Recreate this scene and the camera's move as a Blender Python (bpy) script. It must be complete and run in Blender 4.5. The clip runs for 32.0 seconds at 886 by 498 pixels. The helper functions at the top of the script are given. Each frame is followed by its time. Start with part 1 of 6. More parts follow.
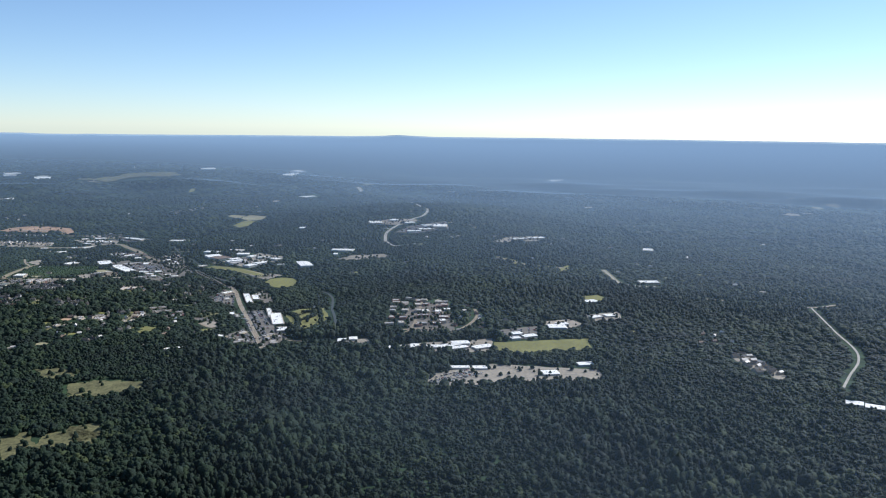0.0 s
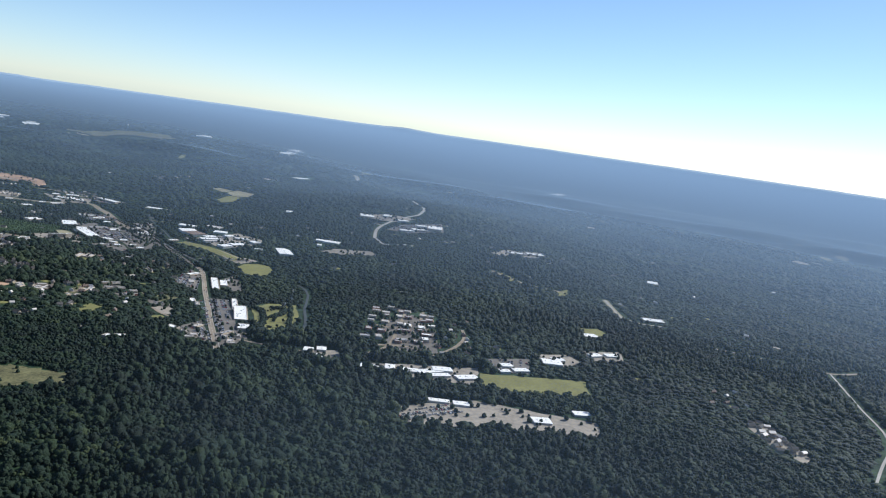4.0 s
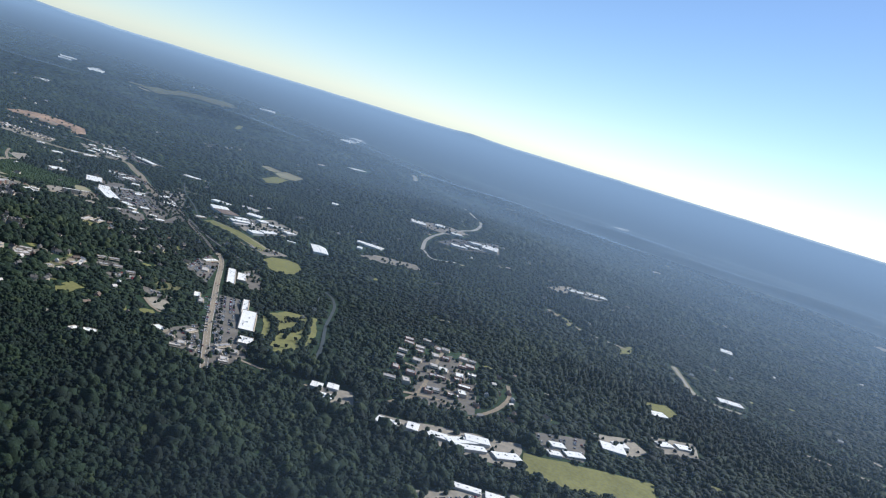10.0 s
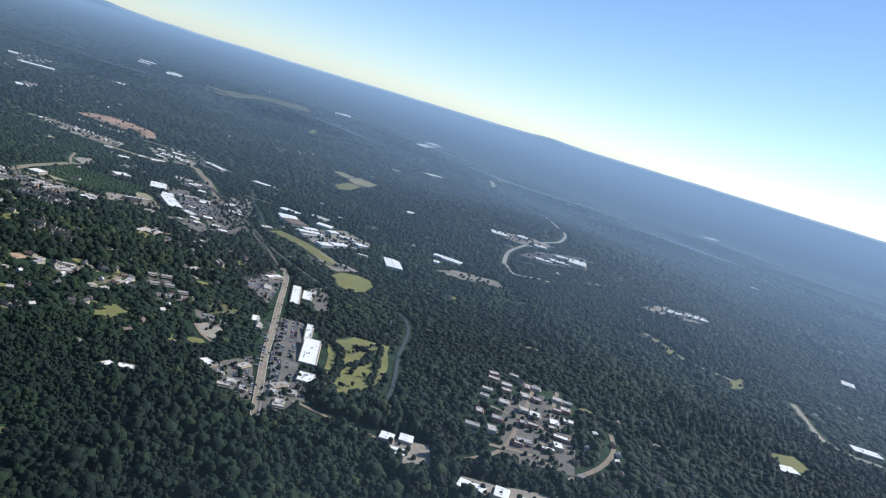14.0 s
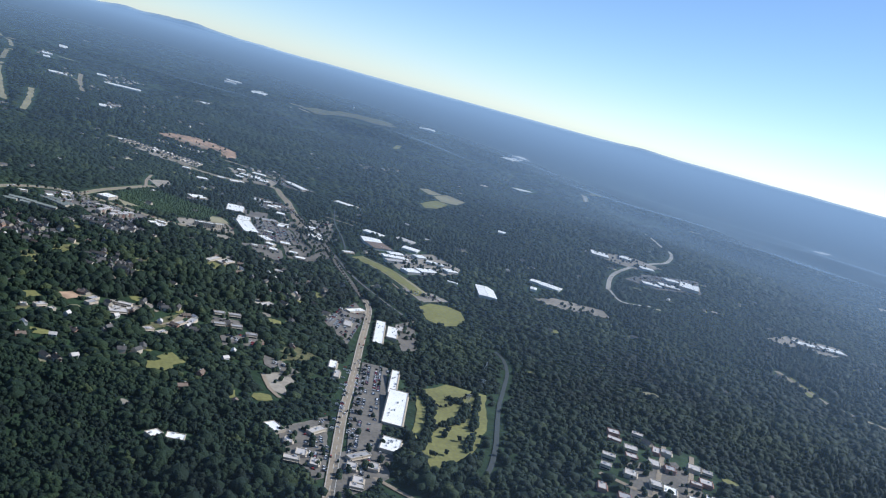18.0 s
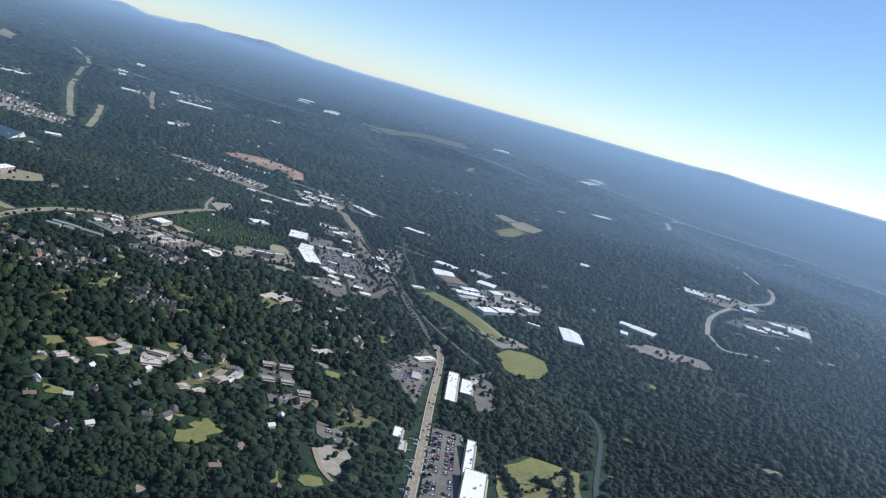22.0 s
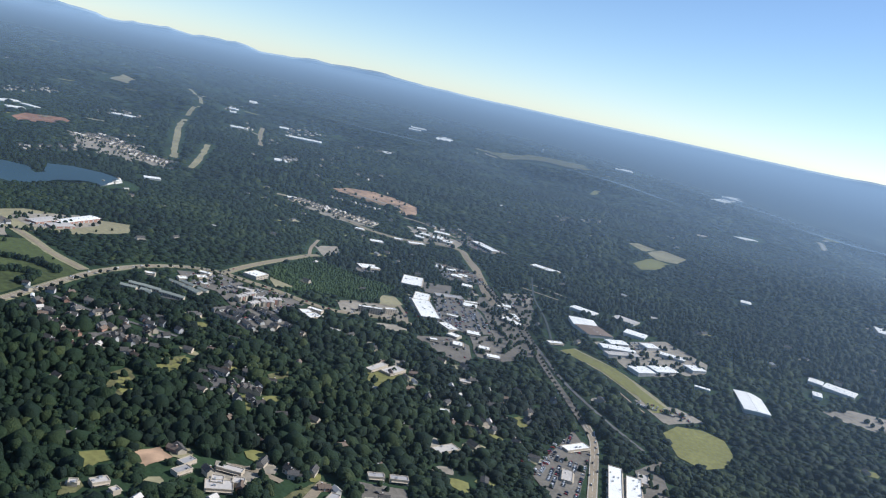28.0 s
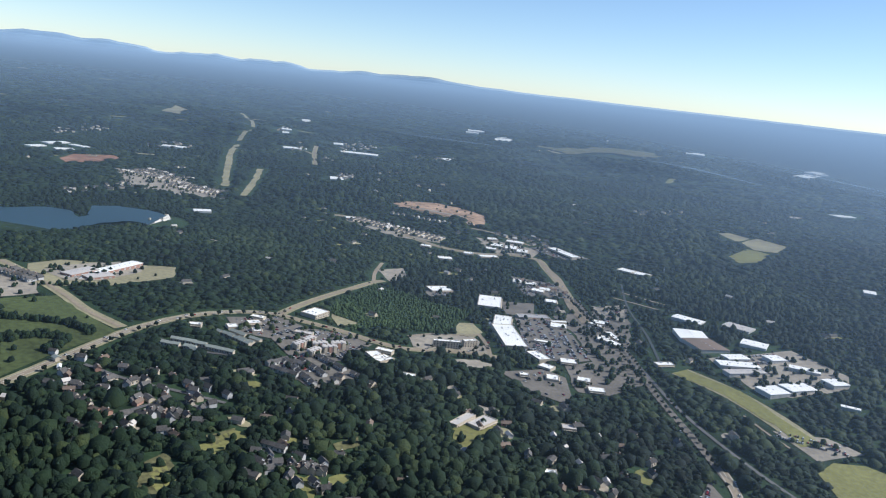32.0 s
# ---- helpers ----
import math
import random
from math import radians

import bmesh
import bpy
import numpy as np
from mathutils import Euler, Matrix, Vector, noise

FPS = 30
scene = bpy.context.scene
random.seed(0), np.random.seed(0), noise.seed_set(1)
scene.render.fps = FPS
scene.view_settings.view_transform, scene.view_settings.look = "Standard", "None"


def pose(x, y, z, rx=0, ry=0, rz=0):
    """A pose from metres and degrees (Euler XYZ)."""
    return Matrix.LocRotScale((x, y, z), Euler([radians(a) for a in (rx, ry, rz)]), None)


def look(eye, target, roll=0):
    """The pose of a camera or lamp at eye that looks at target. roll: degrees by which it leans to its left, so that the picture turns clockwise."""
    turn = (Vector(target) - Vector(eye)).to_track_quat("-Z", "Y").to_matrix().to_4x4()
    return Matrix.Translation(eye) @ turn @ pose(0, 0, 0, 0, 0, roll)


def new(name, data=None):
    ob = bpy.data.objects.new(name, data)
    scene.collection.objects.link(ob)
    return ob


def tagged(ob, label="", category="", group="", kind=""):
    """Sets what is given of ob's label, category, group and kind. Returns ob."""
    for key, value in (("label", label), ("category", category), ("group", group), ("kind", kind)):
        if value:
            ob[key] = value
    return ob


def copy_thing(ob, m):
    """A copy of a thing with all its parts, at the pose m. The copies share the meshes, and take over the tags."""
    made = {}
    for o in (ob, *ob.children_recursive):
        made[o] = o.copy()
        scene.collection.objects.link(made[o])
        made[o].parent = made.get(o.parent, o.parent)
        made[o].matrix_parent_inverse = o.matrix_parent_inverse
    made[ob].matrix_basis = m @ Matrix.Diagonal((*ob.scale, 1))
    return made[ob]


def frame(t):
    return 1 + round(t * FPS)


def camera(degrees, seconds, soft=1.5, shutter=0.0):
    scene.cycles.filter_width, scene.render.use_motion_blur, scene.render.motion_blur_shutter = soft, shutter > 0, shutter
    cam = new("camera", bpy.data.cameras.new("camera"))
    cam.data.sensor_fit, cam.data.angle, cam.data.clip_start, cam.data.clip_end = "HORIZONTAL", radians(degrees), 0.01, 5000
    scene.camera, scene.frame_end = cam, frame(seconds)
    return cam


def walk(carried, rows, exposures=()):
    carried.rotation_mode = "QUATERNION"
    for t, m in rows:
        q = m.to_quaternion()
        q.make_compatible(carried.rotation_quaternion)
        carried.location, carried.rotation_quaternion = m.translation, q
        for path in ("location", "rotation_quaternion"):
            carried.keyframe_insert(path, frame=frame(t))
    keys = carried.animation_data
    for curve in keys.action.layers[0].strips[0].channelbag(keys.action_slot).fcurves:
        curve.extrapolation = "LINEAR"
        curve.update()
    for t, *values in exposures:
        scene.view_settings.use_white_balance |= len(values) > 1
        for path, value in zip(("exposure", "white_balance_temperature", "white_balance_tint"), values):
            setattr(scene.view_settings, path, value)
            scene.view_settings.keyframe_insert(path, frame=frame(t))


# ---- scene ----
cam = camera(56.71, 32.0, soft=1.15)
PATH = [
    (0.0, (-0.01, -0.00, 239.98), (-0.09, 296.76, 196.04), 0.60),
    (0.5, (-0.55, 14.11, 239.56), (-0.30, 310.91, 195.87), 1.26),
    (1.0, (-1.08, 28.23, 239.16), (-0.08, 325.01, 195.35), 1.95),
    (1.5, (-1.59, 42.34, 238.79), (-0.32, 339.04, 194.44), 2.79),
    (2.0, (-2.08, 56.45, 238.44), (0.24, 353.09, 193.75), 3.74),
    (2.5, (-2.56, 70.53, 238.08), (0.72, 367.11, 193.05), 4.77),
    (3.0, (-3.04, 84.59, 237.70), (0.05, 381.20, 192.84), 5.70),
    (3.5, (-3.55, 98.60, 237.27), (-0.15, 395.26, 192.77), 6.86),
    (5.5, (-5.89, 154.46, 235.37), (-4.74, 451.15, 190.93), 12.10),
    (6.0, (-6.61, 168.38, 234.91), (-5.98, 465.08, 190.55), 13.63),
    (6.5, (-7.50, 182.25, 234.49), (-7.11, 478.98, 190.29), 14.56),
    (7.0, (-8.56, 196.09, 234.07), (-9.40, 492.90, 190.48), 15.76),
    (7.5, (-9.82, 209.87, 233.62), (-12.62, 506.80, 190.89), 17.10),
    (8.0, (-11.28, 223.61, 233.10), (-14.60, 520.57, 190.63), 17.56),
    (8.5, (-12.96, 237.30, 232.53), (-17.58, 534.22, 189.91), 17.92),
    (9.0, (-14.83, 250.96, 231.92), (-21.53, 547.84, 189.30), 17.96),
    (9.5, (-16.89, 264.58, 231.33), (-27.17, 561.16, 187.31), 17.36),
    (10.0, (-19.13, 278.17, 230.73), (-33.20, 574.40, 185.42), 16.96),
    (10.5, (-21.54, 291.71, 230.07), (-38.95, 587.55, 183.42), 16.68),
    (11.0, (-24.11, 305.21, 229.34), (-45.11, 600.66, 181.74), 16.40),
    (11.5, (-26.85, 318.66, 228.55), (-51.93, 613.64, 179.95), 16.23),
    (12.0, (-29.75, 332.06, 227.70), (-58.80, 626.49, 178.03), 16.08),
    (12.5, (-32.82, 345.43, 226.79), (-63.96, 639.59, 176.83), 16.24),
    (13.0, (-36.09, 358.75, 225.84), (-69.34, 652.64, 175.61), 16.50),
    (13.5, (-39.62, 372.03, 224.87), (-74.82, 665.63, 174.27), 16.72),
    (14.0, (-43.42, 385.26, 223.89), (-83.32, 678.09, 172.35), 16.83),
    (14.5, (-47.48, 398.41, 222.90), (-92.46, 690.22, 169.75), 16.73),
    (16.5, (-64.69, 450.71, 218.83), (-123.61, 739.58, 163.34), 15.86),
    (17.0, (-69.19, 463.64, 217.83), (-131.90, 751.71, 162.30), 15.65),
    (17.5, (-73.87, 476.42, 216.82), (-140.06, 763.76, 161.56), 15.54),
    (18.0, (-78.72, 489.02, 215.87), (-148.76, 775.44, 160.54), 15.30),
    (18.5, (-83.68, 501.45, 215.01), (-157.18, 787.03, 159.84), 15.12),
    (19.0, (-88.72, 513.69, 214.25), (-165.41, 798.46, 159.27), 15.21),
    (19.5, (-93.81, 525.71, 213.58), (-173.66, 809.68, 158.93), 15.20),
    (20.0, (-98.94, 537.50, 212.98), (-181.83, 820.58, 158.23), 15.14),
    (20.5, (-104.11, 549.07, 212.42), (-190.26, 831.17, 157.68), 15.24),
    (21.0, (-109.34, 560.43, 211.86), (-198.60, 841.54, 157.01), 15.22),
    (21.5, (-114.61, 571.62, 211.29), (-206.93, 851.73, 156.34), 15.41),
    (22.0, (-119.93, 582.70, 210.68), (-215.06, 861.89, 155.87), 15.68),
    (22.5, (-125.29, 593.68, 210.01), (-223.54, 871.75, 155.01), 15.69),
    (23.0, (-130.69, 604.61, 209.31), (-232.59, 881.26, 153.76), 15.44),
    (23.5, (-136.22, 615.54, 208.59), (-241.70, 890.65, 152.15), 15.01),
    (24.0, (-141.93, 626.46, 207.88), (-251.24, 899.92, 150.68), 14.40),
    (24.5, (-147.86, 637.38, 207.17), (-260.46, 909.38, 149.36), 14.31),
    (25.0, (-154.02, 648.27, 206.43), (-269.54, 919.02, 148.55), 14.15),
    (25.5, (-160.41, 659.10, 205.66), (-279.14, 928.54, 148.19), 13.88),
    (27.5, (-186.85, 702.02, 202.48), (-318.50, 965.50, 145.51), 12.50),
    (28.0, (-193.61, 712.60, 201.66), (-328.00, 974.75, 144.94), 12.21),
    (28.5, (-200.52, 723.01, 200.82), (-337.47, 983.84, 144.15), 11.73),
    (29.0, (-207.57, 733.26, 199.97), (-347.17, 992.65, 143.14), 11.35),
    (29.5, (-214.74, 743.39, 199.14), (-356.75, 1001.45, 142.26), 10.95),
    (30.0, (-222.00, 753.40, 198.32), (-366.09, 1010.22, 140.99), 10.27),
    (30.5, (-229.32, 763.36, 197.53), (-376.28, 1018.39, 139.55), 9.21),
    (31.0, (-236.67, 773.28, 196.79), (-386.92, 1026.22, 138.03), 8.20),
    (31.5, (-244.04, 783.22, 196.09), (-396.77, 1034.57, 136.93), 7.29),
    (32.0, (-251.42, 793.16, 195.41), (-406.03, 1043.26, 135.87), 6.44),
]

walk(cam, [(t, look(eye, target, roll)) for t, eye, target, roll in PATH],
     exposures=[(0.0, 0.17, 5950.0, 9.0), (7.0, 0.15, 6000.0, 9.0), (13.0, 0.16, 5950.0, 9.0), (17.0, 0.16, 5700.0, 9.0), (20.0, 0.17, 5720.0, 9.0), (25.0, 0.2, 6000.0, 9.0), (32.0, 0.24, 6000.0, 9.0)])

# ---- light ----
SUN_AZ, SUN_EL = -52.0, 38.0      # degrees clockwise-negative from +y, and above the ground
world = bpy.data.worlds.new("sky")
scene.world = world
world.use_nodes = True
wn = world.node_tree
sky = wn.nodes.new("ShaderNodeTexSky")
sky.sky_type, sky.sun_disc = "NISHITA", False
sky.sun_elevation, sky.sun_rotation = radians(SUN_EL), radians(-SUN_AZ)
sky.air_density, sky.dust_density, sky.ozone_density, sky.altitude = 0.75, 0.15, 2.7, 400.0
wn.links.new(sky.outputs[0], wn.nodes["Background"].inputs[0])
wn.nodes["Background"].inputs[1].default_value = 0.118
sun_data = bpy.data.lights.new("sun", "SUN")
sun_data.energy, sun_data.angle, sun_data.color = 4.9, radians(0.53), (1.0, 0.96, 0.89)
sun = new("sun", sun_data)
sun_dir = Vector((-math.sin(radians(SUN_AZ)) * math.cos(radians(SUN_EL)), math.cos(radians(SUN_AZ)) * math.cos(radians(SUN_EL)), math.sin(radians(SUN_EL))))
sun.matrix_world = look(sun_dir * 1000, (0, 0, 0))
tagged(sun, kind="structure")

# ---- materials ----


def material(name, base, spread=0.15, rough=0.9, metal=0.0, big=0.02, small=0.6, bump=0.0, island=False, dark=None, per_object=False, spec=0.3):
    """A surface with colour variation at two scales, fine relief and, for heaps of pieces, variation piece by piece."""
    m = bpy.data.materials.new(name)
    m.use_nodes = True
    nt = m.node_tree
    N, L = nt.nodes, nt.links
    bsdf = N["Principled BSDF"]
    bsdf.inputs["Roughness"].default_value, bsdf.inputs["Metallic"].default_value = rough, metal
    bsdf.inputs["Specular IOR Level"].default_value = spec
    pos = N.new("ShaderNodeNewGeometry")
    n1, n2 = N.new("ShaderNodeTexNoise"), N.new("ShaderNodeTexNoise")
    n1.inputs["Scale"].default_value, n2.inputs["Scale"].default_value = big, small
    n1.inputs["Detail"].default_value, n2.inputs["Detail"].default_value = 4, 5
    for n in (n1, n2):
        L.new(pos.outputs["Position"], n.inputs["Vector"])
    add = N.new("ShaderNodeMath")
    add.operation = "ADD"
    L.new(n1.outputs[0], add.inputs[0]), L.new(n2.outputs[0], add.inputs[1])
    last = add
    if island or per_object:
        src = pos.outputs["Random Per Island"] if island else N.new("ShaderNodeObjectInfo").outputs["Random"]
        mix = N.new("ShaderNodeMath")
        mix.operation = "MULTIPLY_ADD"
        L.new(src, mix.inputs[0])
        mix.inputs[1].default_value = 0.4
        L.new(add.outputs[0], mix.inputs[2])
        last = N.new("ShaderNodeMath")
        last.operation = "SUBTRACT"
        L.new(mix.outputs[0], last.inputs[0])
        last.inputs[1].default_value = 0.2
    ramp = N.new("ShaderNodeValToRGB")
    lo = dark or tuple(c * (1 - 2 * spread) for c in base)
    hi = tuple(min(1, c * (1 + 2 * spread)) for c in base)
    half = N.new("ShaderNodeMath")
    half.operation = "MULTIPLY"
    half.inputs[1].default_value = 0.5
    L.new(last.outputs[0], half.inputs[0])
    ramp.color_ramp.elements[0].position, ramp.color_ramp.elements[1].position = 0.3, 0.7
    ramp.color_ramp.elements[0].color, ramp.color_ramp.elements[1].color = (*lo, 1), (*hi, 1)
    L.new(half.outputs[0], ramp.inputs[0])
    L.new(ramp.outputs[0], bsdf.inputs["Base Color"])
    if bump:
        b = N.new("ShaderNodeBump")
        b.inputs["Strength"].default_value, b.inputs["Distance"].default_value = 1.0, bump
        L.new(n2.outputs[0], b.inputs["Height"]), L.new(b.outputs[0], bsdf.inputs["Normal"])
    return m


def leaf_material(name, shades, rough=0.75, fine=1.3, bump=0.9):
    """Foliage: its shade goes by the tree, by the stand and by the tuft."""
    m = bpy.data.materials.new(name)
    m.use_nodes = True
    N, L = m.node_tree.nodes, m.node_tree.links
    bsdf = N["Principled BSDF"]
    bsdf.inputs["Roughness"].default_value, bsdf.inputs["Specular IOR Level"].default_value = rough, 0.22
    geo, tone = N.new("ShaderNodeNewGeometry"), N.new("ShaderNodeAttribute")
    tone.attribute_type, tone.attribute_name = "GEOMETRY", "tone"
    total = tone.outputs["Fac"]
    weights = ((geo.outputs["Random Per Island"], 0.22),)
    stand, tuft = N.new("ShaderNodeTexNoise"), N.new("ShaderNodeTexNoise")
    stand.inputs["Scale"].default_value, tuft.inputs["Scale"].default_value = 0.0065, fine
    stand.inputs["Detail"].default_value, tuft.inputs["Detail"].default_value = 4, 4
    for n in (stand, tuft):
        L.new(geo.outputs["Position"], n.inputs["Vector"])
    for src, w in weights + ((stand.outputs[0], 2.0), (tuft.outputs[0], 1.1)):
        add = N.new("ShaderNodeMath")
        add.operation = "MULTIPLY_ADD"
        add.inputs[1].default_value = w
        L.new(src, add.inputs[0]), L.new(total, add.inputs[2])
        total = add.outputs[0]
    spread = N.new("ShaderNodeMapRange")
    spread.inputs["From Min"].default_value, spread.inputs["From Max"].default_value = 1.35, 2.7
    L.new(total, spread.inputs["Value"])
    ramp = N.new("ShaderNodeValToRGB")
    el = ramp.color_ramp.elements
    el[0].position, el[0].color = 0.0, (*shades[0], 1)
    el[1].position, el[1].color = 1.0, (*shades[-1], 1)
    for k, c in enumerate(shades[1:-1]):
        el.new((k + 1) / (len(shades) - 1)).color = (*c, 1)
    L.new(spread.outputs[0], ramp.inputs[0]), L.new(ramp.outputs[0], bsdf.inputs["Base Color"])
    b = N.new("ShaderNodeBump")
    b.inputs["Strength"].default_value, b.inputs["Distance"].default_value = 1.0, bump
    L.new(tuft.outputs[0], b.inputs["Height"]), L.new(b.outputs[0], bsdf.inputs["Normal"])
    return m


FAR_WOODS = material("far_woods", (0.018, 0.034, 0.014), 0.55, 0.95, big=0.0035, small=0.03, bump=9.0, dark=(0.006, 0.013, 0.008), spec=0.2)
LEAVES = leaf_material("leaves", ((0.0020, 0.0070, 0.0040), (0.0052, 0.0155, 0.0066), (0.0115, 0.027, 0.0092), (0.042, 0.056, 0.017)))
PINE = leaf_material("pine_needles", ((0.0025, 0.0085, 0.0050), (0.0054, 0.0150, 0.0075), (0.0092, 0.0220, 0.0094), (0.017, 0.033, 0.0125)))
YOUNG_PINE = leaf_material("young_pine_needles", ((0.022, 0.044, 0.016), (0.034, 0.062, 0.020), (0.05, 0.08, 0.026)))
BARK = material("bark", (0.13, 0.10, 0.07), 0.2, small=3.0)
ASPHALT = material("asphalt", (0.115, 0.110, 0.105), 0.2, 0.85, big=0.03, small=0.8)
PALE_ROAD = material("worn_pale_asphalt", (0.265, 0.212, 0.148), 0.16, 0.85, big=0.03, small=0.5)
CONCRETE_ROAD = material("pale_concrete_road", (0.37, 0.34, 0.29), 0.15, 0.85, big=0.03, small=0.5)
PARKING = material("parking_asphalt", (0.155, 0.136, 0.112), 0.22, 0.85, big=0.05, small=0.5)
GRASS = material("mown_grass", (0.190, 0.182, 0.060), 0.2, 0.95, big=0.02, small=0.35, bump=0.1)
DRY_GRASS = material("dry_grass", (0.27, 0.24, 0.14), 0.2, 0.95, big=0.02, small=0.3)
MEADOW = material("dry_meadow", (0.125, 0.118, 0.052), 0.35, 0.95, big=0.05, small=0.4, bump=0.3)
ROUGH_GRASS = material("rough_grass", (0.062, 0.080, 0.026), 0.3, 0.95, big=0.02, small=0.25, bump=0.4)
ORANGE_DIRT = material("orange_dirt", (0.36, 0.235, 0.15), 0.3, 0.95, big=0.03, small=0.12)
RED_CLAY = material("red_clay", (0.29, 0.15, 0.092), 0.3, 0.95, big=0.01, small=0.1)
PALE_GROUND = material("pale_ground", (0.30, 0.26, 0.205), 0.2, 0.95, big=0.03, small=0.25)
WATER = material("lake_water", (0.022, 0.050, 0.062), 0.1, 0.38, big=0.01, small=0.3, spec=0.18)
RIVER = material("river_water", (0.06, 0.066, 0.06), 0.1, 0.6, big=0.01, small=0.3, spec=0.2)
WHITE_ROOF = material("white_roof_membrane", (0.86, 0.83, 0.77), 0.05, 0.6, big=0.08, small=0.7)
GREY_ROOF = material("grey_gravel_roof", (0.36, 0.34, 0.33), 0.12, 0.85, big=0.08, small=0.7)
TAN_ROOF = material("tan_metal_roof", (0.52, 0.47, 0.42), 0.08, 0.55, big=0.06, small=0.7)
SHINGLE = material("grey_shingle", (0.085, 0.078, 0.072), 0.35, 0.9, small=1.2, per_object=True)
BROWN_SHINGLE = material("brown_shingle", (0.17, 0.125, 0.095), 0.2, 0.9, small=1.2, per_object=True)
GREEN_ROOF = material("pale_green_metal_roof", (0.27, 0.285, 0.245), 0.1, 0.6, small=1.0)
BRICK_WALL = material("brick_wall", (0.33, 0.19, 0.14), 0.12, 0.9, small=1.5)
BEIGE_WALL = material("beige_stucco", (0.46, 0.39, 0.30), 0.08, 0.9, small=1.0)
WHITE_WALL = material("white_panel_wall", (0.50, 0.48, 0.45), 0.06, 0.7, small=1.0)
GREY_WALL = material("grey_block_wall", (0.42, 0.41, 0.40), 0.1, 0.9, small=1.0)
GLASS = material("dark_window_glass", (0.03, 0.04, 0.05), 0.1, 0.08, small=1.0, spec=0.6)
CAR_GLASS = material("dull_car_glass", (0.022, 0.024, 0.026), 0.1, 0.35, small=1.0, spec=0.3)
METAL = material("galvanised_metal", (0.55, 0.55, 0.55), 0.1, 0.4, 0.7, small=1.0)
CONCRETE = material("dam_concrete", (0.52, 0.49, 0.44), 0.1, 0.9, big=0.05, small=0.5)
PAINT = material("road_paint", (0.45, 0.43, 0.38), 0.05, 0.7, small=2.0)
CAR_PAINTS = [material("car_paint_" + n, c, 0.03, 0.25, small=1.0, spec=0.5) for n, c in
              (("white", (0.75, 0.75, 0.75)), ("silver", (0.45, 0.46, 0.48)), ("black", (0.03, 0.03, 0.035)), ("red", (0.35, 0.03, 0.03)), ("blue", (0.04, 0.06, 0.11)))]

# ---- terrain ----
HILLS = [
    (-303, 1218, 132, -5.1),
    (-1041, 1435, 206, -1.6),
    (-838, 1847, 240, 9.1),
    (-716, 1835, 232, -14.5),
    (-388, 983, 110, 1.9),
    (-2019, 2525, 411, 14.4),
    (-1160, 1675, 243, -1.5),
    (-36, 1976, 235, 36.2),
    (8, 1822, 214, 7.5),
    (-174, 1888, 223, -5.0),
    (-810, 1555, 202, -10.7),
    (-239, 1087, 112, 4.7),
    (-1086, 3367, 420, 34.2),
    (-686, 1303, 163, 1.5),
    (-692, 1503, 188, -8.3),
    (-246, 1361, 150, -14.5),
    (-167, 1135, 117, -19.8),
    (-856, 1231, 168, 8.4),
    (-46, 1069, 110, 18.8),
    (-1643, 4342, 420, 10.8),
    (-599, 1450, 176, -1.6),
    (-258, 1432, 160, 7.9),
]


def ground_z(x, y):
    """Height of the rolling land."""
    z = np.zeros(np.broadcast(x, y).shape)
    for hx, hy, s, a in HILLS:
        z = z + a * np.exp(-((x - hx) ** 2 + (y - hy) ** 2) / (2.0 * s * s))
    d = np.hypot(x + 120.0, y - 400.0)
    rolling = np.clip((d - 1900.0) / 700.0, 0, 1) * np.clip((3500.0 - d) / 900.0, 0, 1) * 4.0      # low ridges of the far country
    for kx, ky, p in ((0.0065, 0.011, 0.4), (-0.004, 0.016, 2.0), (0.012, 0.006, 1.1), (0.003, 0.024, 3.3)):
        z = z + rolling * np.sin(kx * x + ky * y + p)
    return z


def gz(x, y):
    return float(ground_z(np.float64(x), np.float64(y)))


def part(name, bm, mat, parent=None, label="", smooth=False):
    """Links a bmesh as one mesh object under a thing or a part."""
    me = bpy.data.meshes.new(name)
    bm.to_mesh(me)
    bm.free()
    me.materials.append(mat)
    if smooth:
        me.shade_smooth()
    ob = new(name, me)
    ob.parent = parent
    if label:
        ob["label"] = label
    return ob


def raw_mesh(name, verts, faces, mat):
    """A large triangle mesh from arrays."""
    me = bpy.data.meshes.new(name)
    nv, nf, k = len(verts), len(faces), faces.shape[1]
    me.vertices.add(nv)
    me.vertices.foreach_set("co", np.asarray(verts, np.float32).ravel())
    me.loops.add(nf * k)
    me.loops.foreach_set("vertex_index", np.asarray(faces, np.int32).ravel())
    me.polygons.add(nf)
    me.polygons.foreach_set("loop_start", np.arange(0, nf * k, k, dtype=np.int32))
    me.update(calc_edges=True)
    me.materials.append(mat)
    return new(name, me)


CENTRE = (-120.0, 400.0)
EYE_Z = 217.0
NEAR_R, FAR_R, SKYLINE = 3300.0, 1130.0, 24000.0
STANDS = np.linspace(NEAR_R, NEAR_R + FAR_R, 300)
TRUE_R = STANDS / (1 - (1 - (NEAR_R + FAR_R) / SKYLINE) * ((STANDS - NEAR_R) / FAR_R) ** 1.35)


def draw_in(r):
    """How much nearer the far country stands than it is: 1 up to NEAR_R, then the whole way to the skyline drawn into FAR_R metres, as a gentle rise."""
    r = np.maximum(r, 1.0)
    return np.where(r < NEAR_R, 1.0, np.interp(r, TRUE_R, STANDS) / r)


